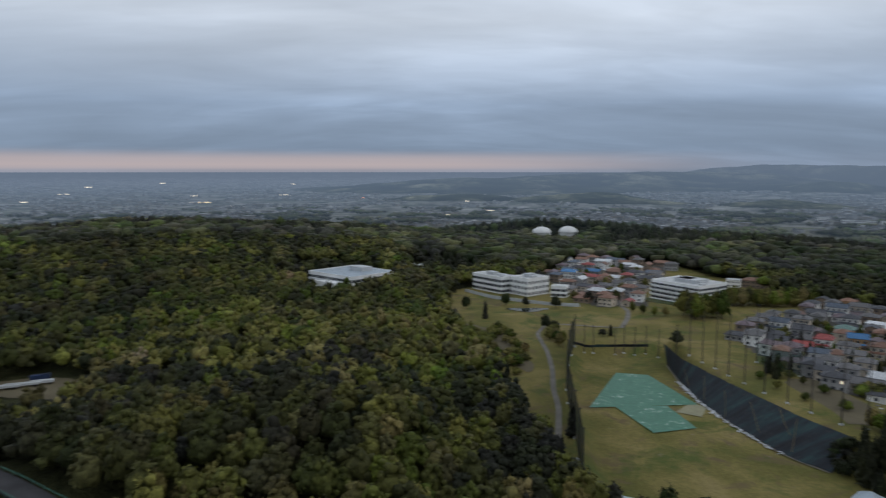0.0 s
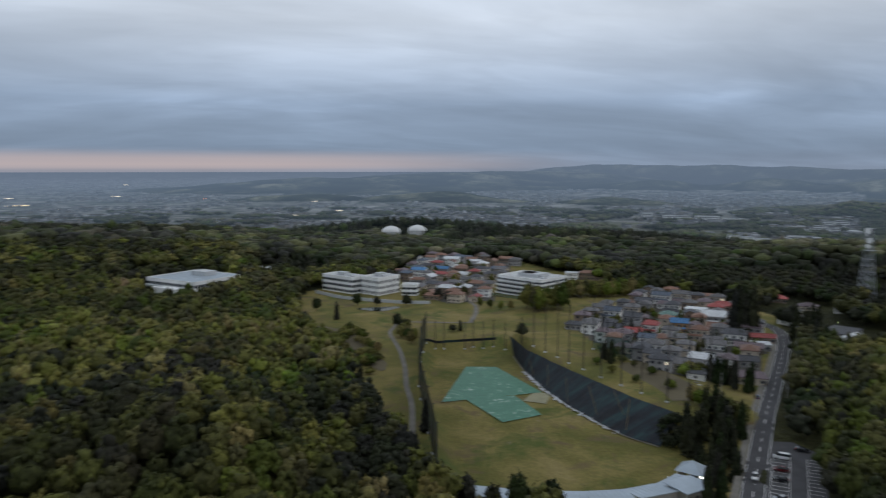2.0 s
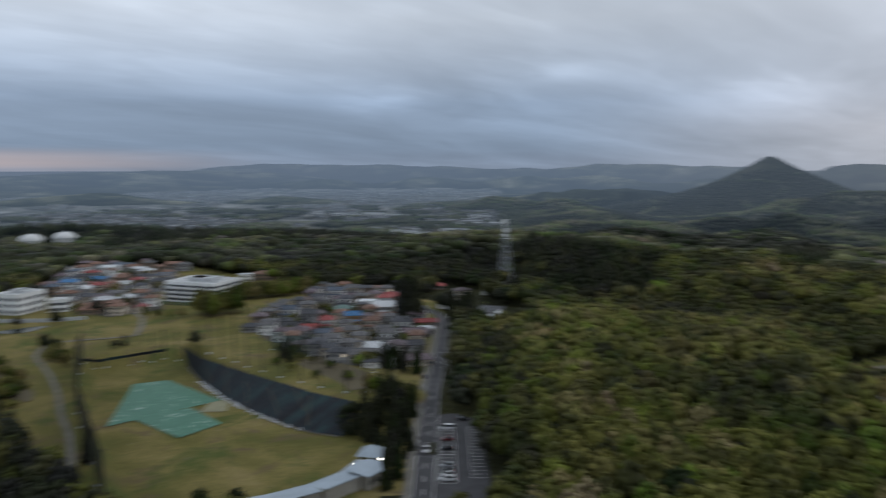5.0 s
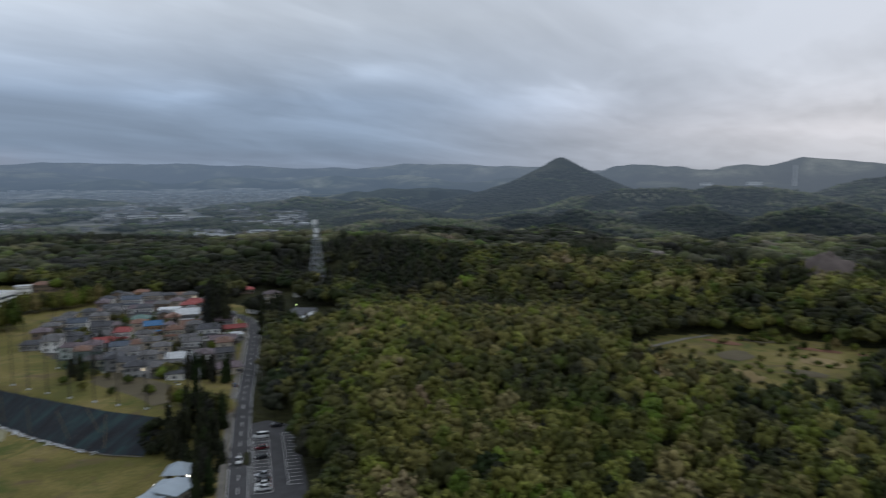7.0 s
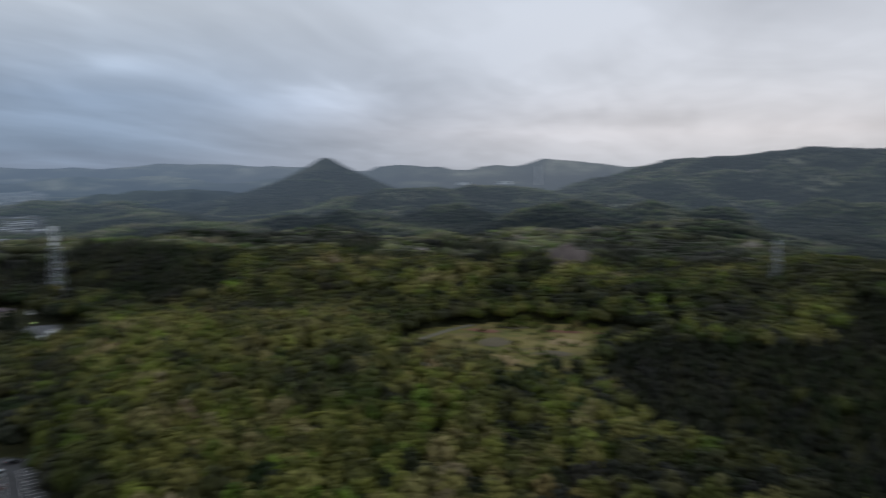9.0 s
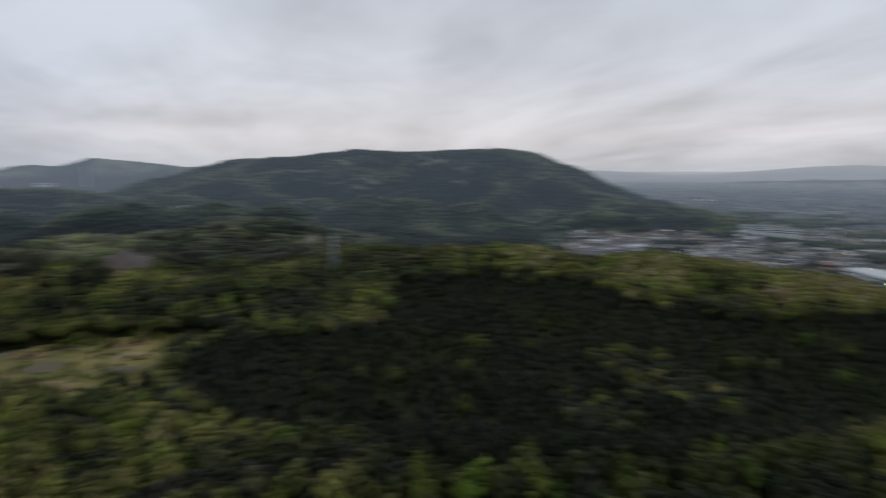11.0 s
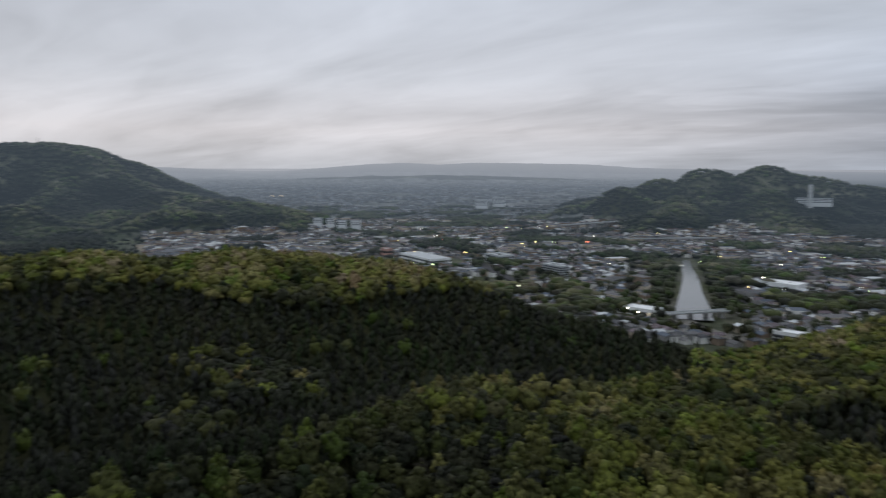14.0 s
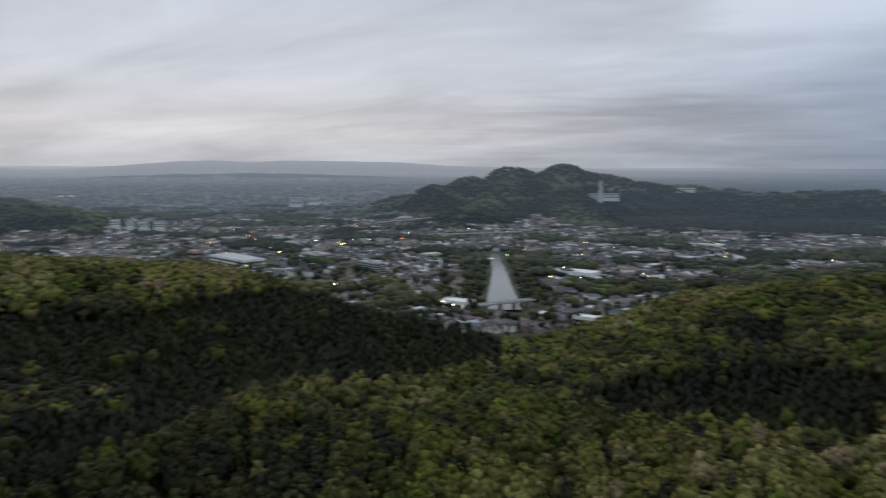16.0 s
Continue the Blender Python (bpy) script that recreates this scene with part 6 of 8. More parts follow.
# round the school
SCHOOL_HOMES = []
for i, (x, y, w, st, rf, rm, wm) in enumerate([(135, 676, 12, 1, "gable", R_BLUE, W_WHITE), (154, 682, 10, 2, "hip", R_PURP, W_TAN), (165, 647, 14, 2, "gable", R_WHITE, W_WHITE), (181, 632, 12, 1, "gable", R_GREY, W_GREY), (176, 585, 13, 2, "hip", R_DARK, W_WHITE), (191, 576, 10, 2, "gable", R_GREY, W_CREAM), (221, 652, 12, 1, "gable", R_BROWN, W_TAN), (222, 630, 11, 2, "hip", R_GREY, W_GREY), (112, 603, 16, 1, "gable", R_BROWN, W_CREAM), (122, 590, 12, 2, "gable", R_TEAL, W_WHITE), (126, 572, 9, 2, "hip", R_GREY, W_WHITE), (147, 612, 14, 1, "gable", R_TEAL, W_GREY), (135, 562, 9, 2, "half", R_RED, W_CREAM), (146, 566, 9, 2, "hip", R_BROWN, W_WHITE), (159, 590, 10, 2, "gable", R_BROWN, W_TAN), (165, 571, 9, 2, "hip", R_RED, W_TAN), (158, 541, 9, 2, "hip", R_DARK, W_WHITE), (147, 528, 9, 2, "gable", R_GREY, W_WHITE), (134, 518, 9, 2, "hip", R_GREY, W_GREY), (122, 530, 11, 1, "gable", R_DARK, W_CREAM), (124, 508, 10, 2, "hip", R_PURP, W_WHITE), (175, 551, 10, 2, "gable", R_DARK, W_CREAM), (240, 541, 10, 2, "flat", R_WHITE, W_WHITE), (256, 537, 20, 2, "hip", R_BROWN, W_TAN), (279, 523, 20, 2, "hip", R_PURP, W_TAN), (152, 555, 8, 2, "gable", R_WHITE, W_WHITE), (140, 545, 9, 2, "gable", R_BROWN, W_CREAM), (186, 560, 8, 2, "hip", R_GREY, W_GREY), (196, 600, 12, 1, "gable", R_BLUE, W_GREY), (113, 560, 8, 1, "flat", R_WHITE, W_WHITE)]):
    SCHOOL_HOMES.append(home(x, y, -35 + (i * 37) % 20 - 10, w, 8, st, rf, rm, wm, 1, "houses round the school"))


for gy in np.arange(468, 684, 13.5):
    for gx in np.arange(96, 232, 13.0):
        x, y = gx + fill_rng.uniform(-2, 2), gy + fill_rng.uniform(-2, 2)
        if not inside(SCHOOL_QUARTER, np.array(x), np.array(y)) or math.hypot(x - 184, y - 486) < 32 or math.hypot(x - 97, y - 503) < 14 or min(math.hypot(x - o.location.x, y - o.location.y) for o in SCHOOL_HOMES) < 11.5:
            continue
        SCHOOL_HOMES.append(home(x, y, -35 + float(fill_rng.choice([0, 90])) + fill_rng.uniform(-6, 6), fill_rng.uniform(8, 12), fill_rng.uniform(7, 8.5), int(fill_rng.choice([1, 2, 2])), str(fill_rng.choice(["hip", "gable", "half"])), [R_GREY, R_DARK, R_RED, R_PURP, R_BROWN, R_BROWN, R_BLUE, R_WHITE][int(fill_rng.integers(0, 8))], [W_CREAM, W_WHITE, W_GREY, W_TAN][int(fill_rng.integers(0, 4))], 1, "houses round the school"))


# ---- large buildings ----
def block(name, x, y, z, turn_deg, w, d, storeys, sh, wall, label, roof_mat, band=True, balcony=False, lit=0.0, roof_kit=True, group="", faces="fblr"):
    """A flat-roofed building with a parapet, and rows of windows on its faces."""
    ob = thing(name, x, y, z, turn_deg, label, "building", group)
    h = storeys * sh + 0.6
    part("wall", boxes((-w / 2, w / 2, -d / 2, d / 2, -4, h)), wall, ob)
    part("roof", boxes((-w / 2 + 0.3, w / 2 - 0.3, -d / 2 + 0.3, d / 2 - 0.3, h, h + 0.12)), roof_mat, ob)
    t = 0.35
    part("parapet", boxes((-w / 2 - 0.05, w / 2 + 0.05, -d / 2 - 0.05, -d / 2 + t, h, h + 0.8), (-w / 2 - 0.05, w / 2 + 0.05, d / 2 - t, d / 2 + 0.05, h, h + 0.8), (-w / 2 - 0.05, -w / 2 + t, -d / 2 + t, d / 2 - t, h, h + 0.8), (w / 2 - t, w / 2 + 0.05, -d / 2 + t, d / 2 - t, h, h + 0.8)), wall, ob)
    if roof_kit:
        bm = boxes((-w * 0.18, w * 0.08, -d * 0.15, d * 0.2, h, h + 2.6), (w * 0.15, w * 0.3, -d * 0.1, d * 0.1, h, h + 1.6), (w * 0.33, w * 0.40, -d * 0.25, -d * 0.1, h, h + 1.2))
        part("roof_plant", bm, M_OFFW, ob)
    for s in range(storeys):
        zz = 0.9 + s * sh
        for key, length, ang, px, py in (("f", w, 0, 0, -d / 2 - 0.03), ("b", w, 180, 0, d / 2 + 0.03), ("l", d, -90, -w / 2 - 0.03, 0), ("r", d, 90, w / 2 + 0.03, 0)):
            if key not in faces:
                continue
            n = max(2, int(length / 3.6))
            ww = length / n * (0.86 if band else 0.55)
            for i in range(n):
                o = (i + 0.5) * length / n - length / 2
                c, sn = math.cos(radians(ang)), math.sin(radians(ang))
                window(ob, px + o * c, py + o * sn, zz, ang, round(ww, 2), round(sh * 0.5, 2), random.random() < lit, False)
            if balcony:
                m = pose(px, py, 0, 0, 0, ang)
                bm = bmesh.new()
                box(bm, -length / 2, length / 2, -1.5, 0, s * sh + 0.35, s * sh + 0.5, m)
                box(bm, -length / 2, length / 2, -1.5, -1.42, s * sh + 0.5, s * sh + 1.3, m)
                part("balcony", bm, wall, ob)
    return ob


M_FLATROOF = worn("grey_flat_roof", (0.50, 0.51, 0.51), 0.85, scale=0.25, vary=0.3)
SA = math.degrees(math.atan2(-46, 35))
block("school", 52, 531, 0, SA, 32, 14, 3, 3.7, M_WHITE, "white three-storey school wing with window bands", M_FLATROOF, group="school wings")
block("school", 77, 516, 0, SA, 18, 22, 3, 3.9, M_WHITE, "white three-storey school wing with flat roof", M_FLATROOF, group="school wings", band=False)
block("annexe", 97, 503, 0, SA + 30, 11, 9, 2, 3.4, M_WHITE, "small white two-storey annexe beside the school", M_FLATROOF, roof_kit=False)
hosp = block("care_home", 184, 486, 0, math.degrees(math.atan2(-34, 21)), 40, 30, 4, 3.1, M_WHITE, "white four-storey care home with balconies", M_FLATROOF, balcony=True)
part("penthouse", boxes((-8, 10, -6, 8, 13, 15.6)), M_OFFW, hosp)
fac = block("factory", -53, 518, 8, -44, 48, 42, 2, 3.9, M_WHITE, "pale grey factory hall in the wood", M_SHEET, roof_kit=False, faces="fr", lit=0.0)
part("stair_tower", boxes((-8, 6, 4, 14, 7, 11.5)), M_OFFW, fac)
part("loading_wing", boxes((-12, 14, -27, -21, -4, 4.2)), M_WHITE, fac)
part("entrance_canopy", boxes((-22, -6, -24, -21, 4.3, 4.7)), M_OFFW, fac)
for i in range(11):
    part("roof_seam", boxes((-23.4 + i * 4.6, -23.2 + i * 4.6, -20.4, 20.4, 8.52, 8.66)), M_SHEET, fac)
block("annexe", -8, 612, 3, -20, 22, 10, 1, 5, M_OFFW, "long low grey annexe beside the factory hall", M_FLATROOF, roof_kit=False)
wall_o = strip_mesh("enclosure_wall", [(30, 526), (47, 496), (85, 468), (104, 463)], -0.15, 0.15, 2.2, M_OFFW, 5.0, thick=2.4)
tagged(wall_o, "grey boundary wall before the school", "wall", kind="structure")
wall_o = strip_mesh("enclosure_wall", [(150, 488), (165, 468), (178, 452), (192, 450)], -0.15, 0.15, 2.6, M_GNET, 5.0, thick=2.6)
tagged(wall_o, "green mesh fence before the care home", "fence", kind="structure")


def tank(x, y, z):
    ob = thing("water_tank", x, y, z, 0, "white domed water tank on the wooded hill", "water tank", "water tanks")
    bm = bmesh.new()
    rod(bm, (0, 0, -6), (0, 0, 8.6), 11.6, n=40)
    part("shell", bm, M_TANK, ob)
    bm = bmesh.new()
    g = bmesh.ops.create_uvsphere(bm, u_segments=40, v_segments=20, radius=1)
    bmesh.ops.delete(bm, geom=[v for v in bm.verts if v.co.z < -0.01], context="VERTS")
    bmesh.ops.transform(bm, matrix=Matrix.Translation((0, 0, 8.6)) @ Matrix.Diagonal((12.2, 12.2, 7.4, 1)), verts=bm.verts)
    for f in bm.faces:
        f.smooth = True
    part("dome", bm, M_TANK, ob)
    bm = bmesh.new()
    rod(bm, (0, 0, 8.3), (0, 0, 9.0), 12.3, n=40)
    part("rim", bm, M_OFFW, ob)
    bm = bmesh.new()
    rod(bm, (0, 0, 15.6), (0, 0, 16.9), 1.3, n=12)
    part("vent", bm, M_OFFW, ob)
    for i in range(14):
        a = i / 14 * 6.283
        bm = bmesh.new()
        rod(bm, (11.7 * math.cos(a), 11.7 * math.sin(a), -6), (11.7 * math.cos(a), 11.7 * math.sin(a), 8.4), 0.18, n=4)
        part("rib", bm, M_OFFW, ob)


tank(151, 912, 2.0)
tank(187, 920, 2.0)


def lattice_tower(x, y, z, h, w0, w1, label, dishes):
    ob = thing("lattice_tower", x, y, z, 12, label, "tower")
    legs = []
    for sx, sy in ((-1, -1), (1, -1), (1, 1), (-1, 1)):
        bm = bmesh.new()
        rod(bm, (sx * w0, sy * w0, -2), (sx * w1, sy * w1, h), 0.32, 0.18)
        part("leg", bm, M_STEEL, ob)
        legs.append((sx, sy))
    n = 11
    for k in range(n):
        t0, t1 = (k / n) ** 0.9, ((k + 1) / n) ** 0.9
        a, b = w0 + (w1 - w0) * t0, w0 + (w1 - w0) * t1
        for i in range(4):
            p, q = legs[i], legs[(i + 1) % 4]
            for e0, e1 in (((p[0] * a, p[1] * a, h * t0), (q[0] * b, q[1] * b, h * t1)), ((q[0] * a, q[1] * a, h * t0), (p[0] * b, p[1] * b, h * t1)), ((p[0] * b, p[1] * b, h * t1), (q[0] * b, q[1] * b, h * t1))):
                bm = bmesh.new()
                rod(bm, e0, e1, 0.13, n=4)
                part("brace", bm, M_STEEL, ob)
    for zz in (0.70, 0.86, 1.0):
        a = w0 + (w1 - w0) * zz + 0.9
        part("platform", boxes((-a, a, -a, a, h * zz - 0.1, h * zz + 0.15)), M_STEEL, ob)
    for k, (ang, zz, r) in enumerate(dishes):
        bm = bmesh.new()
        a = radians(ang)
        d = Vector((math.cos(a), math.sin(a), 0))
        rod(bm, d * (w1 + 0.8) + Vector((0, 0, h * zz)), d * (w1 + 2.0) + Vector((0, 0, h * zz)), r * 0.7, r, 16)
        part("dish", bm, M_WHITE, ob, "white drum dish antenna")
    bm = bmesh.new()
    rod(bm, (0, 0, h), (0, 0, h + 4), 0.12)
    part("mast", bm, M_STEEL, ob)


lattice_tower(395, 400, 0.5, 50, 4.6, 1.3, "grey steel lattice telecom tower with white dishes", [(190, 0.97, 2.2), (215, 0.84, 2.0), (200, 0.76, 1.5), (60, 0.9, 1.4)])

# ---- the river town in the valley, and the far towns ----
RIVER_L, RIVER_R = [], []
for (x, y), hw in zip(RIVER_MID, (16, 17, 12, 9.5, 7.5, 5.5)):
    RIVER_L.append((x + hw * 0.93, y + hw * 0.36)), RIVER_R.append((x - hw * 0.93, y - hw * 0.36))
rv, rk = [], 24
for i in range(rk + 1):
    t = i / rk * 5
    j = min(4, int(t))
    q = t - j
    for side in (RIVER_L, RIVER_R):
        x, y = side[j][0] * (1 - q) + side[j + 1][0] * q, side[j][1] * (1 - q) + side[j + 1][1] * q
        rv.append((x, y, VALLEY + 2.2))
M_RIVER = worn("river_water", (0.09, 0.10, 0.10), 0.12, scale=0.03, vary=0.15, bump_s=0.03, spec=0.5)
tagged(mesh_object("river", rv, [[2 * i, 2 * i + 2, 2 * i + 3, 2 * i + 1] for i in range(rk)], [M_RIVER]), "broad pale river reflecting the sky", "river", kind="structure")

LINES = [
    ("main_street", [(1003, -1179), (855, -1050), (699, -917), (603, -827), (545, -782), (495, -743), (416, -693), (378, -668), (328, -637), (290, -622)], 6.0, "wide main street through the town"),
    ("slip_road", [(416, -693), (396, -714), (404, -745), (414, -768), (440, -789), (470, -770)], 4.0, "curved slip road round a green plot"),
    ("expressway", EXPRESSWAY, 9.0, "pale expressway at the foot of the hill"),
    ("back_street", [(300, -660), (330, -730), (390, -860), (450, -1000)], 3.5, "narrow street between the houses"),
    ("riverside_street", [(205, -740), (245, -830), (290, -930), (340, -1050), (390, -1180)], 4.0, "street along the river bank"),
]
for nm, pts, w, lab in LINES:
    tagged(strip_mesh(nm, pts, -w, w, 1.6, M_PATH if nm == "expressway" else M_ASPHALT, 12.0, thick=1.5), lab, "street", kind="structure")


def deck_bridge(p0, p1, w, z, label, name="bridge", piers=4, drop=7):
    d = Vector((p1[0] - p0[0], p1[1] - p0[1], 0))
    ob = thing(name, p0[0], p0[1], z, math.degrees(math.atan2(d.y, d.x)), label, "bridge")
    L = d.length
    part("deck", boxes((0, L, -w / 2, w / 2, -0.9, 0)), M_CONC, ob)
    for s in (-1, 1):
        part("parapet", boxes((0, L, s * w / 2 - 0.2, s * w / 2 + 0.2, 0, 1.1)), M_OFFW, ob)
    for i in range(piers):
        x = L * (i + 0.5) / piers
        part("pier", boxes((x - 0.9, x + 0.9, -w / 2 + 1, w / 2 - 1, -drop, -0.9)), M_CONC, ob)


deck_bridge((250, -633), (211, -687), 8, VALLEY + 7.5, "concrete road bridge over the river")
deck_bridge((735, -1285), (670, -1560), 10, -28, "long grey concrete viaduct", "viaduct", 9, 25)
deck_bridge((560, -1225), (440, -1345), 8, -40, "far concrete bridge across the river", "bridge", 6, 12)


def on_land(x, y, extra=0.0):
    return at_ground(x, y) + extra


block("store", 690, -800, on_land(690, -800), 160, 95, 34, 2, 5, M_WHITE, "large white store with flat roof", M_OFFW, roof_kit=False, band=True)
block("store_tower", 775, -806, on_land(775, -806), 160, 15, 12, 2, 7, worn("pink_panel", (0.50, 0.30, 0.25), 0.7), "square pink sign block of the store", M_OFFW, roof_kit=False)
block("depot", 478, -655, on_land(478, -655), 160, 40, 14, 1, 6, M_OFFW, "long pale depot at the wood's edge", M_OFFW, roof_kit=False)
block("supermarket", 286, -652, on_land(286, -652), 178, 42, 18, 1, 6, M_WHITE, "long white shop with lit front", M_WHITE, roof_kit=False, lit=0.45, band=True)
block("clinic", 346, -668, on_land(346, -668), 170, 24, 14, 2, 4, M_WHITE, "white two-storey shop with lamps", M_FLATROOF, roof_kit=False, lit=0.3)
block("flats", 470, -806, on_land(470, -806), 160, 38, 14, 5, 3, M_OFFW, "pale five-storey block of flats", M_FLATROOF, balcony=True, faces="flr")
block("office", 604, -872, on_land(604, -872), 160, 38, 26, 3, 4, M_OFFW, "grey three-storey office beside the main street", M_FLATROOF, faces="flr")
block("hall", 212, -884, on_land(212, -884), 170, 44, 26, 1, 9, M_WHITE, "white hall roof by the river", M_WHITE, roof_kit=False)
block("warehouse", 140, -622, on_land(140, -622), 175, 26, 12, 1, 5, M_WHITE, "white warehouse beside the expressway", M_WHITE, roof_kit=False)

# houses: the nearest in the town one by one, the rest joined
town_rng = np.random.default_rng(11)
ROOFS = [R_GREY, R_DARK, R_BLUE, R_BLUE, R_PURP, R_GREY, R_WHITE]
WALLS = [W_CREAM, W_WHITE, W_GREY, W_TAN]


def house_spots(az0, az1, d0, d1, step, cover, seed):
    xs, ys = [], []
    d = d0
    while d < d1:
        s = step * np.interp(d, [0, 1200, 4000, 12000], [1, 1, 1.9, 5])
        n = int(radians(az1 - az0) * d / s)
        a = np.radians(np.linspace(az0, az1, n)) + town_rng.uniform(-0.3, 0.3, n) * s / d * (1 + d / 3000)
        r = d + town_rng.uniform(-0.3, 0.3, n) * s * (1 + d / 2000)
        xs.append(r * np.sin(a)), ys.append(r * np.cos(a))
        d += s
    x, y = np.concatenate(xs), np.concatenate(ys)
    z = terrain(x, y)
    ok = (ground_kind(x, y, z) == 2) & (fbm(x / 170, y / 170, seed, 3) > cover) & (fbm(x / 80, y / 80, 77, 3) < 0.12)
    return x[ok], y[ok], z[ok]


def free_of_lines(x, y):
    ok = np.ones(len(x), bool)
    for nm, pts, w, lab in LINES:
        for (x0, y0), (x1, y1) in zip(pts, pts[1:]):
            l2 = (x1 - x0) ** 2 + (y1 - y0) ** 2
            q = np.clip(((x - x0) * (x1 - x0) + (y - y0) * (y1 - y0)) / l2, 0, 1)
            ok &= np.hypot(x - x0 - q * (x1 - x0), y - y0 - q * (y1 - y0)) > w + 7
    ok &= river_distance(x, y) > 48
    for bx, by, br in ((690, -800, 62), (775, -806, 16), (478, -655, 28), (286, -652, 30), (346, -668, 20), (470, -806, 27), (604, -872, 28), (212, -884, 32), (140, -622, 20)):
        ok &= np.hypot(x - bx, y - by) > br
    return ok


def joined_houses(name, x, y, z, walls, roofs, label, scale=1.0, kind="stuff"):
    n = len(x)
    w = town_rng.uniform(7, 12, n) * scale
    d = town_rng.uniform(6.5, 9, n) * scale
    h = np.where(town_rng.random(n) < 0.65, 5.6, 3.2) * scale
    big = town_rng.random(n) < 0.05
    w, d, h = np.where(big, w * 2.6, w), np.where(big, d * 1.8, d), np.where(big, h * 1.5, h)
    rise = np.where(big, 0.4, d * 0.24)
    a = np.radians(-30) + np.floor(town_rng.uniform(0, 2, n)) * math.pi / 2 + fbm(x / 150, y / 150, 5, 2) * 2.4
    px, py, pz, k = drawn_in(x, y, z)
    w, d, h, rise = w * k, d * k, h * k, rise * k
    lx = np.stack([-w, w, w, -w, -w, w, w, -w, -w * 0.8, w * 0.8], 1) / 2
    ly = np.stack([-d, -d, d, d, -d, -d, d, d, d * 0, d * 0], 1) / 2
    lz = np.stack([-3 * k, -3 * k, -3 * k, -3 * k, h, h, h, h, h + rise, h + rise], 1)
    c, s = np.cos(a)[:, None], np.sin(a)[:, None]
    V = np.stack([lx * c - ly * s + px[:, None], lx * s + ly * c + py[:, None], lz + pz[:, None]], 2).reshape(-1, 3)
    quads = np.array([[0, 1, 5, 4], [1, 2, 6, 5], [2, 3, 7, 6], [3, 0, 4, 7], [4, 5, 9, 8], [6, 7, 8, 9]])
    tris = np.array([[5, 6, 9], [7, 4, 8]])
    base = (np.arange(n) * 10)[:, None, None]
    faces = (quads[None] + base).reshape(-1, 4).tolist() + (tris[None] + base).reshape(-1, 3).tolist()
    wm = town_rng.integers(0, len(walls), n)
    rm = len(walls) + town_rng.choice(len(roofs), n, p=np.array([5, 6, 3, 2, 3, 0.6, 2][:len(roofs)]) / sum([5, 6, 3, 2, 3, 0.6, 2][:len(roofs)]))
    fm = np.concatenate([np.stack([wm, wm, wm, wm, rm, rm], 1).ravel(), np.stack([rm, rm], 1).ravel()])
    ob = mesh_object(name, V.tolist(), faces, walls + roofs, fm)
    return tagged(ob, label, "houses", kind=kind)


hx, hy, hz = house_spots(118, 193, 600, 1900, 10.8, -0.34, 41)
ok = free_of_lines(hx, hy)
hx, hy, hz = hx[ok], hy[ok], hz[ok]
near = np.argsort(np.hypot(hx, hy))[:210]
for i in near:
    home(float(hx[i]), float(hy[i]), float(town_rng.choice([-30, 60]) + town_rng.uniform(-8, 8)), float(town_rng.uniform(7.5, 11)), float(town_rng.uniform(7, 8.5)), int(town_rng.choice([1, 2, 2])), str(town_rng.choice(["hip", "gable", "gable", "half"])), ROOFS[int(town_rng.choice([0, 0, 1, 1, 2, 3, 4, 4, 5, 6, 0, 1]))], WALLS[int(town_rng.integers(0, 4))], 0, "houses of the river town")
rest = np.ones(len(hx), bool)
rest[near] = False
joined_houses("town_houses", hx[rest], hy[rest], hz[rest], WALLS, ROOFS, "many small tiled houses filling the river valley")


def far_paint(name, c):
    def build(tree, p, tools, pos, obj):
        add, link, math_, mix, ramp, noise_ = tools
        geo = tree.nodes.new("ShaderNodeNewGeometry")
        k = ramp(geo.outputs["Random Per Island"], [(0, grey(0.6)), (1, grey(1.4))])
        # distance haze is painted over the wall or roof colour, and glows
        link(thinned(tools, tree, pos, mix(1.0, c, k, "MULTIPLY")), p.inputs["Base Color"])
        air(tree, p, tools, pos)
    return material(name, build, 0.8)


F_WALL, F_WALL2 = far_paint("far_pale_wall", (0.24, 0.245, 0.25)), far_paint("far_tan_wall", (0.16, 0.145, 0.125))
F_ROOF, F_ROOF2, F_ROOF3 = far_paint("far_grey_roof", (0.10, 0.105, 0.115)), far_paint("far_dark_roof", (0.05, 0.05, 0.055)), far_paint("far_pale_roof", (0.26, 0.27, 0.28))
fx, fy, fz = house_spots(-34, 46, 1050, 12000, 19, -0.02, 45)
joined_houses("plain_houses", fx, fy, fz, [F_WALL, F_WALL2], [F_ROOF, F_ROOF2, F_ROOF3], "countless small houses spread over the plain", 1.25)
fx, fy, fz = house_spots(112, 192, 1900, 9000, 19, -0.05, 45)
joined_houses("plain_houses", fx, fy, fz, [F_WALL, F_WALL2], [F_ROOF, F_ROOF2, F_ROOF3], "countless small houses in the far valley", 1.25)


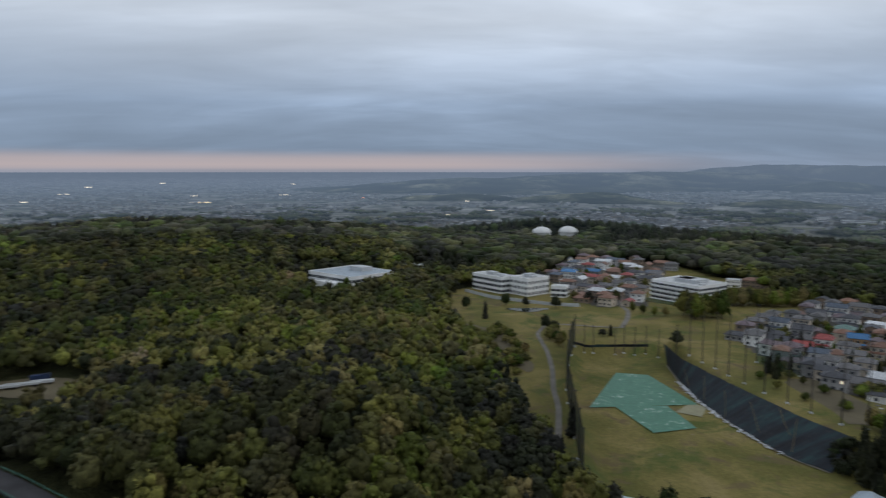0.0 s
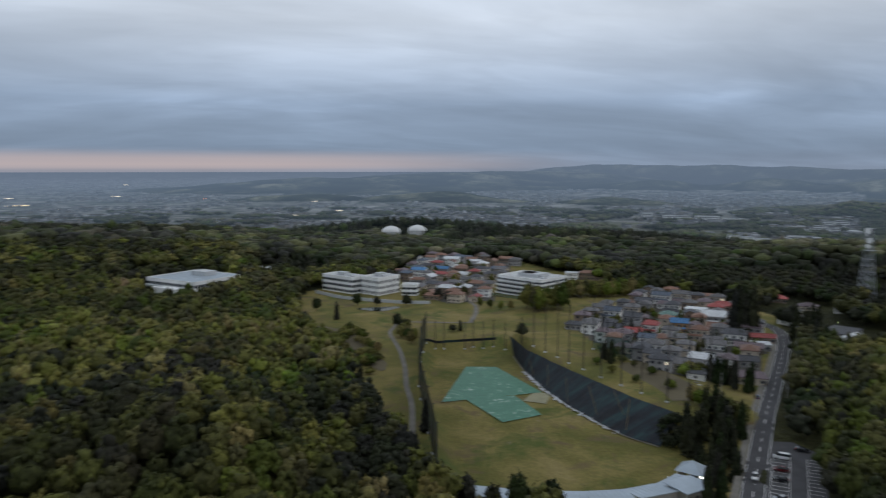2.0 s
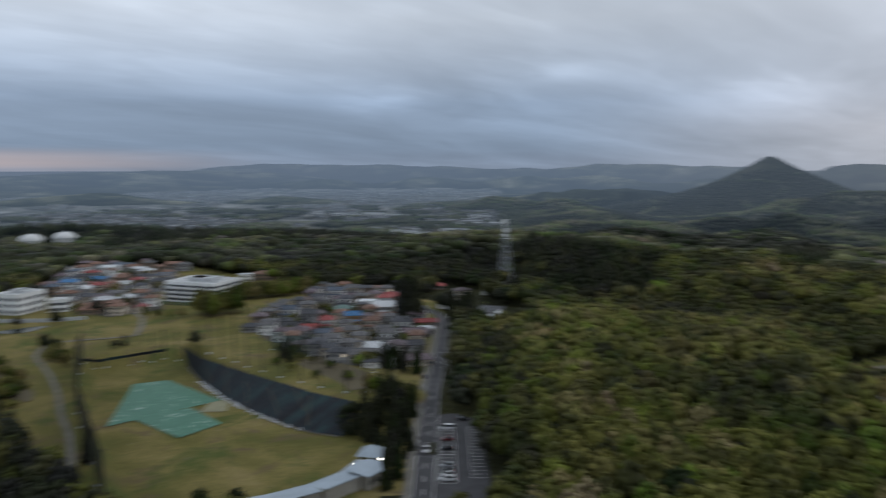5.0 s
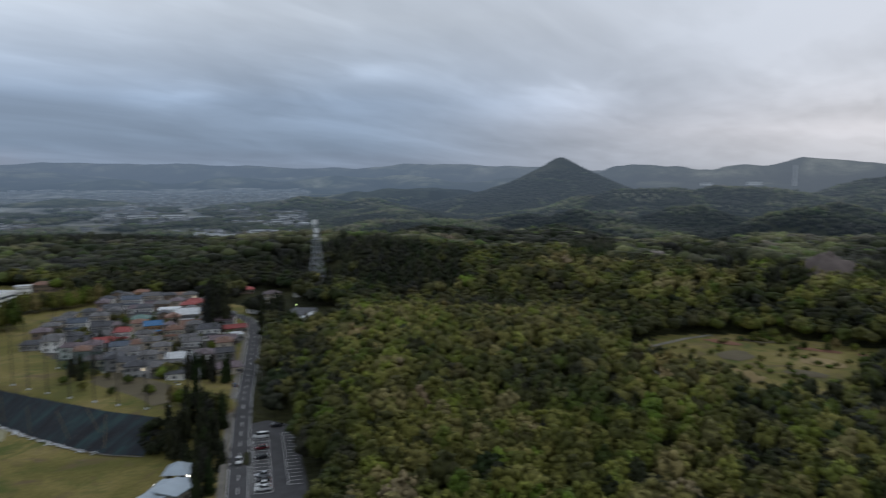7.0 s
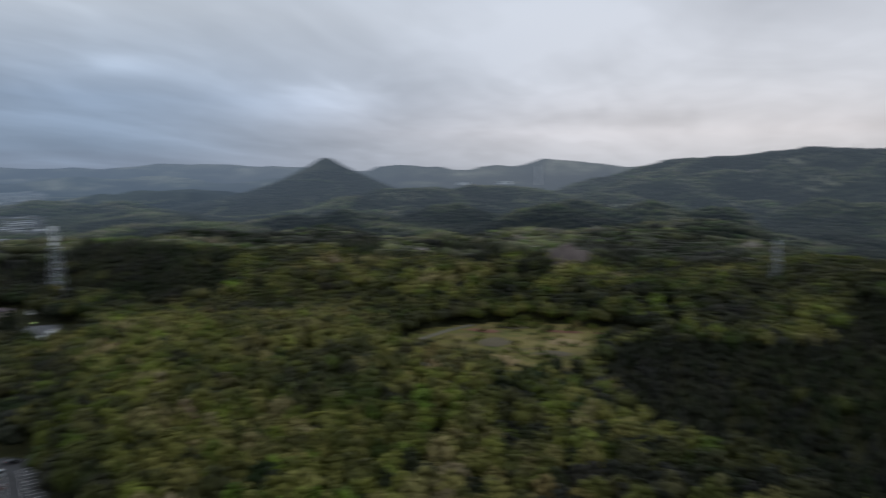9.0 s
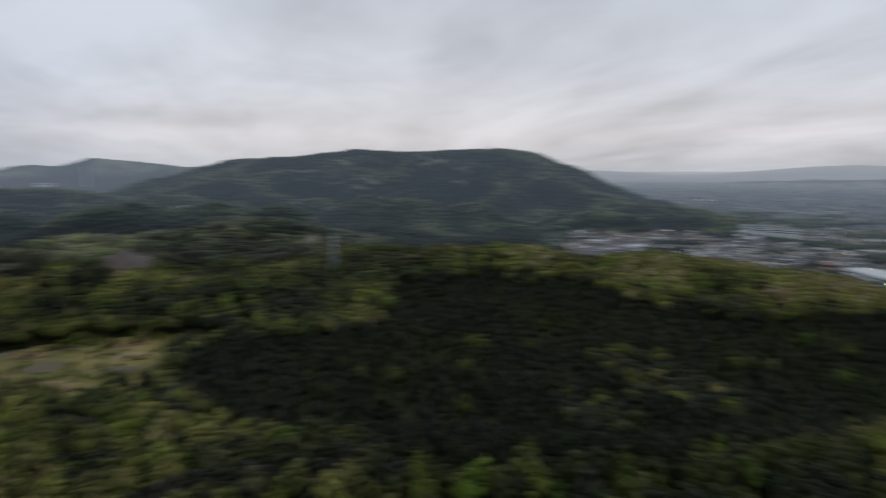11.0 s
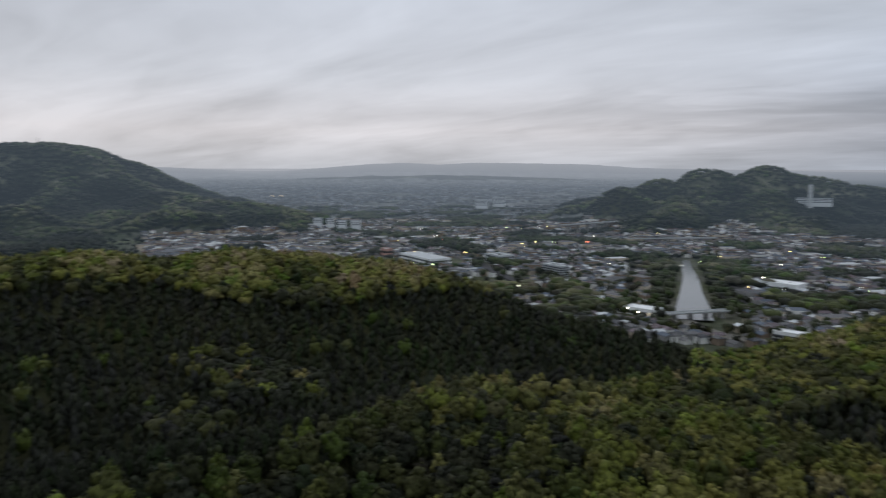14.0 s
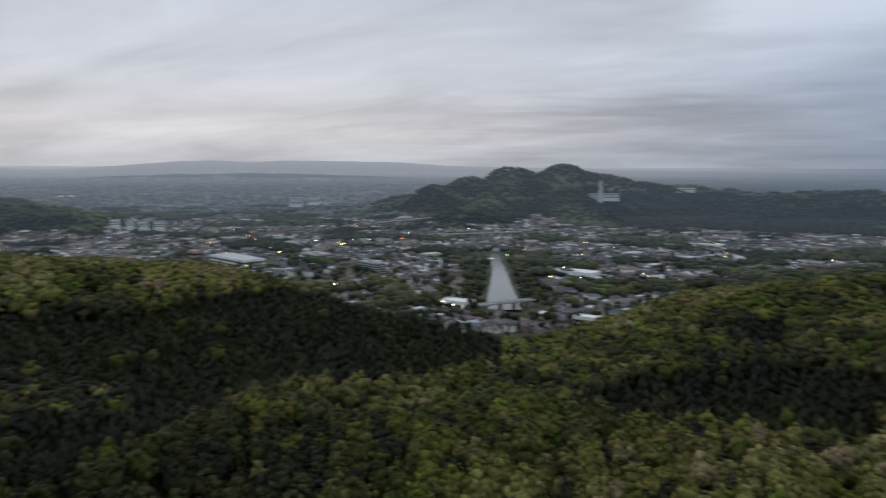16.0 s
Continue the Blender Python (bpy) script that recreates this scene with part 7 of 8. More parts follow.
def far_block(az, el, d, w, h, label, name="apartment_block", group="far apartment blocks", mat=None, turn_deg=None):
    """A pale building far away, by bearing, angle and distance."""
    x, y = polar(az, d)
    z = EYE + d * math.tan(radians(el))
    px, py, pz, k = (float(v) for v in drawn_in(np.array(x), np.array(y), np.array(z)))
    ob = thing(name, px, py, pz, -az if turn_deg is None else turn_deg, label, "building", group)
    w, h = w * k, h * k
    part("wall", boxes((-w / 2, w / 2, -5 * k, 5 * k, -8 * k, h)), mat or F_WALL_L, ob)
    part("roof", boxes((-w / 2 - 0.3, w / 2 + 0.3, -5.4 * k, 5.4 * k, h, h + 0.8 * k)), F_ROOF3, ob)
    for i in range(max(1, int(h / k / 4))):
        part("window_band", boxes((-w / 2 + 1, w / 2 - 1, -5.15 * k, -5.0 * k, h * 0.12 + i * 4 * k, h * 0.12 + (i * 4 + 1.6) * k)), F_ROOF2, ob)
    return ob


F_WALL_L = far_paint("far_white_wall", (0.58, 0.58, 0.57))

# ---- groves, hedges and single trees ----
det = np.random.default_rng(23)


def grove(cx, cy, rx, ry, n, kind, h0, h1, rad, label, group):
    for i in range(n):
        a, q = det.uniform(0, 6.283), math.sqrt(det.random())
        x, y = cx + rx * q * math.cos(a), cy + ry * q * math.sin(a)
        h = det.uniform(h0, h1)
        tree(x, y, at_ground(x, y), rad * det.uniform(0.8, 1.2), h, det.uniform(0, 6.28), kind == "conifer", int(det.integers(0, 9)), label, group, form="pine" if kind == "pine" else None)


grove(232, 468, 32, 11, 60, "leaf", 8, 12, 3.4, "tall feathery olive bamboo beside the care home", "grove by the care home")
grove(172, 430, 13, 15, 18, "leaf", 11, 17, 4.2, "tall brownish tree at the range's edge", "trees behind the bank")
grove(253, 334, 9, 9, 9, "conifer", 22, 29, 5.0, "tall dark cedar beside the road", "cedars by the road")
grove(272, 311, 4, 9, 5, "conifer", 16, 23, 3.8, "pointed green cypress beside the road", "cypresses by the road")
grove(264, 290, 4, 7, 4, "conifer", 12, 17, 3.4, "pointed green cypress beside the road", "cypresses by the road")
grove(124, 180, 4, 9, 5, "conifer", 10, 13, 2.4, "dark conifer at the end of the range", "conifers by the range house")
grove(137, 199, 5, 14, 14, "conifer", 10, 15, 3.0, "dark conifer at the end of the range", "conifers by the range house")
grove(115, 160, 5, 6, 5, "conifer", 9, 12, 2.4, "dark conifer behind the range house", "conifers by the range house")
grove(152, 222, 6, 9, 6, "leaf", 4, 7, 2.8, "olive green tree behind the bank", "trees behind the bank")
grove(148, 207, 5, 9, 9, "conifer", 10, 14, 2.8, "dark conifer between the bank and the road", "trees behind the bank")
grove(134, 186, 5, 9, 7, "conifer", 10, 15, 2.8, "dark conifer at the end of the range", "conifers by the range house")
grove(158, 214, 4, 6, 6, "leaf", 5, 8, 2.8, "olive tree between the bank and the road", "trees behind the bank")
grove(186, 259, 6, 6, 6, "conifer", 10, 14, 2.6, "dark conifer beside the houses", "trees by the yard")
grove(151, 292, 5, 8, 6, "conifer", 7, 11, 2.0, "dark conifer between the net poles", "young trees behind the bank")
grove(150, 214, 5, 7, 5, "pine", 5, 8, 2.8, "dark rounded pine behind the bank", "trees behind the bank")
grove(133, 214, 6, 6, 12, "pine", 2, 4.5, 2.4, "dark scrub over the end of the bank", "scrub at the end of the bank")
grove(186, 246, 4, 5, 3, "conifer", 10, 13, 2.6, "dark conifer beside the yard", "trees by the yard")
grove(176, 268, 5, 4, 4, "leaf", 5, 7, 3.4, "bright green rounded tree beside the yard", "trees by the yard")
grove(70, 368, 4, 18, 9, "leaf", 5, 7, 2.6, "bright green bush along the range net", "bushes by the net")
grove(40, 350, 10, 45, 34, "leaf", 3, 6, 2.8, "low scrub on the slope beside the path", "scrub beside the path")
grove(150, 280, 10, 40, 10, "leaf", 3, 5, 1.8, "thin young tree between the net poles", "young trees behind the bank")
grove(218, 350, 42, 55, 60, "leaf", 3, 6, 2.1, "small garden tree between the houses", "garden trees")
grove(208, 335, 36, 50, 16, "conifer", 6, 9, 1.6, "small garden conifer between the houses", "garden conifers")
grove(150, 570, 42, 70, 34, "leaf", 4, 8, 2.8, "small tree between the houses near the school", "trees by the school")
for x, y, h, r, kd, lab in ((27, 459, 8, 3.2, "pine", "dark spreading pine on the lawn"), (37, 428, 11, 2.6, "conifer", "dark pointed conifer on the lawn"), (54, 469, 8, 3.4, "pine", "dark pine beside the pond"), (67, 466, 6, 2.6, "pine", "dark pine beside the pond"), (86, 459, 8, 3.4, "pine", "dark pine beside the pond"), (69, 398, 8, 3.2, "pine", "dark pine near the net"), (72, 387, 7, 3.0, "pine", "dark pine near the net"), (102, 381, 6, 2.0, "conifer", "small conifer behind the range"), (97, 379, 4, 2.4, "pine", "low dark pine behind the range"), (126, 346, 7, 3.6, "pine", "dark rounded tree at the bank's end"), (133, 446, 7, 2.2, "leaf", "young green tree on the lawn"), (138, 440, 6, 2.2, "leaf", "young green tree on the lawn"), (143, 433, 6, 2.2, "leaf", "young green tree on the lawn"), (149, 431, 6, 2.0, "leaf", "young green tree on the lawn"), (33, 280, 13, 2.9, "conifer", "dark pointed conifer beside the path"), (49.5, 232, 12, 2.6, "conifer", "dark pointed conifer beside the net"), (49, 176, 10, 3.2, "pine", "dark pine behind the tee building"), (61, 168, 11, 3.2, "pine", "dark pine behind the tee building"), (69, 165, 10, 3.2, "pine", "dark pine behind the tee building"), (55, 172, 8, 2.6, "pine", "dark pine behind the tee building"), (134, 489, 7, 3.0, "leaf", "green tree beside the school wall"), (112, 478, 8, 3.4, "pine", "dark tree beside the school wall"), (118, 470, 6, 3.0, "pine", "dark tree beside the school wall"), (104, 486, 7, 3.2, "leaf", "green tree beside the annexe")):
    tree(x, y, at_ground(x, y), r, h, det.uniform(0, 6), kd == "conifer", int(det.integers(0, 9)), lab, "trees on the lawn", form="pine" if kd == "pine" else None)


# ---- lamps and poles ----
M_WOODP = worn("grey_concrete_pole", (0.22, 0.21, 0.20), 0.85, scale=2)


def utility_pole(x, y, turn_deg):
    ob = thing("utility_pole", x, y, at_ground(x, y), turn_deg, "grey concrete utility pole with crossarms beside the road", "utility pole", "utility poles")
    bm = bmesh.new()
    rod(bm, (0, 0, -0.5), (0, 0, 10.5), 0.18, 0.11, 8)
    part("shaft", bm, M_WOODP, ob)
    for z in (9.8, 9.0):
        part("crossarm", boxes((-0.9, 0.9, -0.06, 0.06, z - 0.06, z + 0.06)), M_STEEL, ob)
    bm = bmesh.new()
    rod(bm, (0.35, 0, 7.4), (0.35, 0, 8.3), 0.26, n=10)
    part("transformer", bm, M_STEEL, ob)


for x, y in ((188, 224), (211, 250), (238, 279), (262, 307), (168, 236), (190, 262), (160, 205)):
    utility_pole(x, y, 40)


def street_lamp(x, y, z, h, r, mat, label, group):
    ob = thing("street_lamp", x, y, z, 0, label, "street lamp", group)
    bm = bmesh.new()
    rod(bm, (0, 0, -1), (0, 0, h), 0.12, 0.08, 6)
    part("post", bm, M_STEEL, ob)
    bm = bmesh.new()
    bmesh.ops.create_uvsphere(bm, u_segments=8, v_segments=6, radius=r, matrix=Matrix.Translation((0, 0, h + r * 0.6)))
    part("lamp_head", bm, mat, ob, "glowing lamp head")


for x, y, h in ((303, 325, 6), (112, 180, 4.5)):
    street_lamp(x, y, at_ground(x, y), h, 0.2, M_LAMP_G if x > 290 else M_LAMP, "glowing street lamp on a thin post", "street lamps by the range")

def seen_ground(az, el, start, lift):
    """Where a line of sight from the eye comes down to so much above the ground."""
    d = np.geomspace(start, 45000, 500)
    x, y = d * math.sin(radians(az)), d * math.cos(radians(az))
    i = int(np.argmax(EYE + d * math.tan(radians(el)) < terrain(x, y) + lift))
    return float(x[i]), float(y[i]), float(d[i])


# town lamps: bearing, angle, colour
TOWN = [(138.4, -6.8, "y"), (138.3, -7.75, "g"), (139.9, -7.84, "g"), (142.5, -6.87, "y"), (143.3, -6.62, "y"), (147.1, -6.16, "y"), (140.1, -5.55, "w"), (140.6, -5.85, "r"), (141.1, -6.05, "w"), (141.8, -6.45, "w"), (155.2, -5.85, "y"), (152.2, -5.9, "r"), (153.2, -5.7, "w"), (163.2, -7.2, "w"), (163.2, -8.05, "y"), (164.2, -7.95, "y"), (150.7, -10.3, "w"), (152, -10.4, "w"), (152.8, -10.35, "w"), (145.4, -4.3, "w"), (162.5, -7.4, "w"), (165.2, -8.05, "w"), (162.1, -6.7, "y"), (172.8, -5.57, "y"), (184.5, -6.6, "w"), (139.6, -5.3, "r"), (146.8, -9.45, "w"), (154.5, -5.9, "w"), (147.4, -6.3, "y"), (133.8, -2.6, "w"), (155.5, -11.0, "w"), (156.3, -11.2, "w")]
for az, el, c in TOWN:
    x, y, d = seen_ground(az, el, 600, 8)
    street_lamp(x, y, at_ground(x, y), 8, 0.32 + d / 3200, {"y": M_LAMP_Y, "w": M_LAMP, "g": M_LAMP_G, "r": M_LAMP_R}[c], {"y": "amber", "w": "white", "g": "greenish", "r": "red"}[c] + " glowing lamp among the town's streets", "street lamps of the river town")

# the smaller lights of the streets, scattered
for i in range(90):
    az = det.uniform(136, 178)
    x, y, d = seen_ground(az, -4.3 - 4.2 * det.random() ** 1.3 - (1.0 if az > 160 else 0), 640, 6)
    c = "ywwgy"[int(det.integers(0, 5))]
    if ground_kind(np.array([x]), np.array([y]), terrain(np.array([x]), np.array([y])))[0] == 2:
        street_lamp(x, y, at_ground(x, y), 6, 0.22 + d / 4200, {"y": M_LAMP_Y, "w": M_LAMP, "g": M_LAMP_G}[c], {"y": "small amber", "w": "small white", "g": "small greenish"}[c] + " lamp among the town's streets", "street lamps of the river town")

# lit halls and shops far out on the plain: bearing, angle, width and height in degrees of view
PLAIN = [(-24.9, -1.18, 0.4, "w"), (-26.6, -1.65, 0.8, "w"), (-17.3, -2.36, 1.4, "y"), (-15.0, -2.68, 0.7, "w"), (-13.1, -2.73, 0.6, "w"), (-10.9, -3.22, 1.1, "y"), (-12.3, -3.15, 0.3, "y"), (-8.1, -4.14, 0.2, "r"), (-5.6, -3.84, 0.25, "r"), (-11.2, -1.87, 0.9, "w"), (-10.4, -1.04, 0.3, "w"), (-4.8, -2.1, 0.3, "r"), (-29, -2.15, 0.4, "w"), (-25.4, -3.19, 0.3, "w"), (-25.8, -2.44, 0.6, "w"), (-19.9, -0.95, 0.3, "w"), (-17.7, -1.88, 0.5, "w"), (3.4, -2.41, 0.3, "w"), (5.0, -2.98, 0.5, "y"), (5.7, -2.98, 0.3, "y"), (7.3, -3.1, 0.5, "w"), (5.3, -3.11, 0.5, "w"), (1.6, -3.12, 0.4, "w"), (2.0, -3.42, 0.5, "w"), (127.6, -2.21, 1.2, "y")]
M_GLOW = {"w": lamp_material("far_shop_light", (1.0, 0.86, 0.66), 0.8), "y": lamp_material("far_amber_light", (1.0, 0.76, 0.45), 0.8), "r": lamp_material("far_red_sign", (1.0, 0.35, 0.20), 1.0)}
for az, el, wd, c in PLAIN:
    x, y, d = seen_ground(az, el, 1100, 5)
    px, py, pz, k = (float(v) for v in drawn_in(np.array(x), np.array(y), np.array(at_ground(x, y))))
    dd = math.hypot(px, py)
    ob = thing("lit_hall", px, py, pz, -az, "far low hall with glowing front on the plain", "building", "lit halls on the plain")
    w = dd * radians(wd)
    t = dd * 0.0009
    part("wall", boxes((-w / 2, w / 2, 0, w * 0.4, -6, t * 1.6)), F_WALL, ob)
    part("lit_front", boxes((-w / 2 * 0.95, w / 2 * 0.95, -2, -0.2, 0.2, t)), M_GLOW[c], ob, "glowing shop front")

# pale apartment rows in the far valleys: bearing, angle of the foot, distance, width, height
for az, el, d, w, h in ((35.9, -5.45, 1430, 22, 15), (36.8, -5.55, 1400, 26, 15), (37.9, -5.62, 1390, 32, 14), (38.9, -5.7, 1370, 34, 13), (40.1, -5.25, 1480, 30, 13), (41.1, -4.9, 1600, 22, 15), (41.6, -4.5, 1720, 24, 16), (42.1, -4.1, 1880, 24, 16), (42.4, -4.65, 1670, 22, 16), (42.9, -4.05, 1900, 26, 16), (31.2, -3.85, 2000, 30, 14), (32.2, -3.82, 2000, 46, 12), (34.0, -3.85, 2000, 60, 14), (35.8, -4.0, 1950, 50, 14), (37.4, -4.2, 1900, 20, 12), (29.6, -3.7, 2050, 26, 14), (130.7, -4.4, 1560, 18, 10), (131.7, -4.5, 1560, 16, 12), (132.6, -4.6, 1540, 18, 10), (133.7, -4.65, 1540, 20, 10), (143.8, -3.1, 2300, 40, 22), (145.2, -2.95, 2350, 36, 24)):
    far_block(az, el, d, w, h, "long white apartment block in the far valley")
far_block(13.0, -2.75, 3300, 300, 5, "long pale viaduct crossing the far valley", "far_viaduct", "far viaduct")
WORKS = seen_ground(168.1, -2.5, 900, 9)[2] - 25
far_block(168.2, -2.5, WORKS, WORKS * 0.04, WORKS * 0.0062, "white works hall beside its chimney", "works_hall", "works on the hill", turn_deg=-168)
far_block(174.3, -1.78, seen_ground(174.3, -1.78, 900, 9)[2] - 25, 50, 6, "far pale factory on the ridge", "works_hall", "works on the hill", turn_deg=-174)
far_block(78.3, -1.05, 3600, 60, 7, "far pale factory below the range", "works_hall", "works below the range")
far_block(75, -1.1, 3600, 50, 4, "far pale glasshouses below the range", "works_hall", "works below the range")


def chimney(az, el0, el1, d, r, label):
    x, y = polar(az, d)
    z0, z1 = EYE + d * math.tan(radians(el0)), EYE + d * math.tan(radians(el1))
    px, py, pz, k = (float(v) for v in drawn_in(np.array(x), np.array(y), np.array(z0)))
    ob = thing("chimney", px, py, pz, 0, label, "chimney")
    h = (z1 - z0) * k
    bm = bmesh.new()
    rod(bm, (0, 0, -12), (0, 0, h), r * k * 1.1, r * k * 0.85, 14)
    part("shaft", bm, F_WALL_L, ob)
    bm = bmesh.new()
    rod(bm, (0, 0, h * 0.97), (0, 0, h * 1.01), r * k * 0.95, n=14)
    part("cap", bm, F_ROOF3, ob)


chimney(167.95, -2.5, -1.15, WORKS - 15, WORKS * 0.0024, "tall white incinerator chimney on the hill")
chimney(80.97, -1.0, 0.32, 3600, 4.5, "tall pale chimney below the far range")


def pylon(az, el0, el1, d):
    x, y = polar(az, d)
    z = at_ground(x, y)
    h = EYE + d * math.tan(radians(el1)) - z
    ob = thing("power_pylon", x, y, z, 15, "grey lattice power pylon above the wood", "pylon")
    for sx, sy in ((-1, -1), (1, -1), (1, 1), (-1, 1)):
        bm = bmesh.new()
        rod(bm, (sx * 3.2, sy * 3.2, -2), (sx * 0.5, sy * 0.5, h), 0.22, 0.15, 5)
        part("leg", bm, M_STEEL, ob)
    for k in range(9):
        t0, t1 = k / 9, (k + 1) / 9
        a, b = 3.2 - 2.7 * t0, 3.2 - 2.7 * t1
        for (p, q) in (((-1, -1), (1, -1)), ((1, -1), (1, 1)), ((1, 1), (-1, 1)), ((-1, 1), (-1, -1))):
            for u, v in ((p, q), (q, p)):
                bm = bmesh.new()
                rod(bm, (u[0] * a, u[1] * a, h * t0), (v[0] * b, v[1] * b, h * t1), 0.12, n=4)
                part("brace", bm, M_STEEL, ob)
    for t in (0.62, 0.78, 0.95):
        bm = bmesh.new()
        rod(bm, (-6, 0, h * t), (6, 0, h * t), 0.35, n=5)
        rod(bm, (-6, 0, h * t), (0, 0, h * t + 2), 0.15, n=4)
        rod(bm, (6, 0, h * t), (0, 0, h * t + 2), 0.15, n=4)
        part("crossarm", bm, M_OFFW, ob)


pylon(98.68, -9, -5.14, 520)

# masts on the mountain crest
for az, el in ((111.3, 1.93), (103.4, 1.75)):
    x, y = polar(az, 2250)
    g = at_ground(x, y)
    px, py, pz, k = (float(v) for v in drawn_in(np.array(x), np.array(y), np.array(g)))
    ob = thing("radio_mast", px, py, pz, 0, "thin radio mast on the mountain crest", "mast", "masts on the crest")
    h = (EYE + 2250 * math.tan(radians(el)) - g) * k
    for s in (-1, 1):
        bm = bmesh.new()
        rod(bm, (s * 2.5, 0, -2), (s * 0.8, 0, h), 0.5, 0.35, 5)
        part("leg", bm, M_STEEL, ob)
    for q in (0.4, 0.7, 1.0):
        part("stage", boxes((-2.2, 2.2, -1, 1, h * q - 0.4, h * q + 0.4)), M_STEEL, ob)

# ---- clearing, quarry and yard ----
def mound(name, x, y, rx, ry, h, mat, label, seed, kind=""):
    f = []
    n, m = 26, 9
    g = at_ground(x, y)
    Q, A = np.meshgrid(np.arange(m + 1) / m, np.arange(n) / n * 6.283, indexing="ij")
    c, s = np.cos(A), np.sin(A)
    r = Q * (1 + 1.1 * fbm(c * 1.5 + seed, s * 1.5, seed))
    z = h * (1 - Q * Q) ** 1.3 * (1 + 1.2 * fbm(c * Q * 3, s * Q * 3 + seed, seed + 2))
    px, py = x + rx * r * c, y + ry * r * s
    v = np.stack([px, py, np.maximum(g, terrain(px, py)) + z + 0.25], 2).reshape(-1, 3).tolist()
    for j in range(m):
        for i in range(n):
            k = (i + 1) % n
            f.append([j * n + i, (j + 1) * n + i, (j + 1) * n + k, j * n + k])
    return tagged(mesh_object(name, v, f, [mat], None, True), label, name.replace("_", " "), kind=kind)


mound("spoil_heap", 356, 75, 8, 12, 3.6, M_SAND, "heap of pale sandy spoil in the clearing", 3)
for i, (x, y, rx, ry, mt, lab) in enumerate(((424, 100, 5, 11, M_EARTH, "patch of bare red earth in the clearing"), (436, 52, 4, 12, M_EARTH, "terrace of bare red earth in the clearing"), (396, 88, 10, 8, M_DIRT, "trodden brown ground in the clearing"), (372, 92, 7, 5, M_DIRT, "trodden brown ground in the clearing"), (436, 24, 4, 10, M_EARTH, "terrace of bare red earth in the clearing"), (408, 48, 9, 12, M_SAND, "trodden pale ground in the clearing"), (380, 50, 6, 10, M_DIRT, "trodden brown ground in the clearing"), (440, 84, 6, 8, M_DIRT, "trodden brown ground in the clearing"))):
    mound("bare_earth", x, y, rx, ry, 0.25, mt, lab, 5 + i * 3, "structure")
for i, (x, y, rx, ry, lab) in enumerate(((40, 368, 6, 26, "bare brown slope beside the service path"), (28, 396, 9, 14, "bare brown slope beside the service path"), (47, 322, 4, 12, "bare brown slope beside the service path"))):
    mound("bare_earth", x, y, rx, ry, 0.12, M_DIRT, lab, 41 + i * 3, "structure")
mound("rock_face", 606, 70, 17, 24, 20, M_ROCK, "bare grey-brown quarry slope in the wood", 9, "structure")
scrub = ((385, 72, 62, 50, 90, 1.0, 3.0, 2.0, "low rough bush in the clearing"), (352, 112, 18, 16, 16, 2, 5, 2.2, "straggly green bush in the clearing"), (446, 70, 14, 36, 16, 3, 6, 2.4, "young green tree at the clearing's edge"))
for x, y, rx, ry, n, h0, h1, r, lab in scrub:
    grove(x, y, rx, ry, n, "leaf", h0, h1, r, lab, "bushes of the clearing")
grove(602, 88, 8, 20, 6, "leaf", 7, 10, 4, "green tree before the quarry slope", "trees by the quarry")
grove(592, 58, 4, 10, 5, "pine", 6, 9, 4, "dark tree before the quarry slope", "trees by the quarry")
house(362, 148, 60, 9, 6, 1, "gable", R_DARK, worn("red_brown_boards", (0.20, 0.07, 0.05), 0.85, scale=0.6), "small red-brown shed by the clearing", detail=1, group="sheds by the clearing")
house(341, 109, 50, 10, 5, 1, "gable", R_WHITE, W_WHITE, "low pale greenhouse by the clearing", detail=1, group="sheds by the clearing")
tagged(sheet("tarpaulin", [(352, 143), (357, 141), (358, 146), (353, 147)], 5, 5, at_ground(355, 144) + 1.2, 0.4, worn("blue_sheet", (0.10, 0.28, 0.48), 0.5), 12), "bright blue tarpaulin beside the red-brown shed", "tarpaulin")
tagged(strip_mesh("track", [(372, 138), (393, 130), (420, 121), (440, 110)], -1.5, 1.5, 0.3, M_PATH, 4.0), "pale track along the clearing", "track", kind="structure")

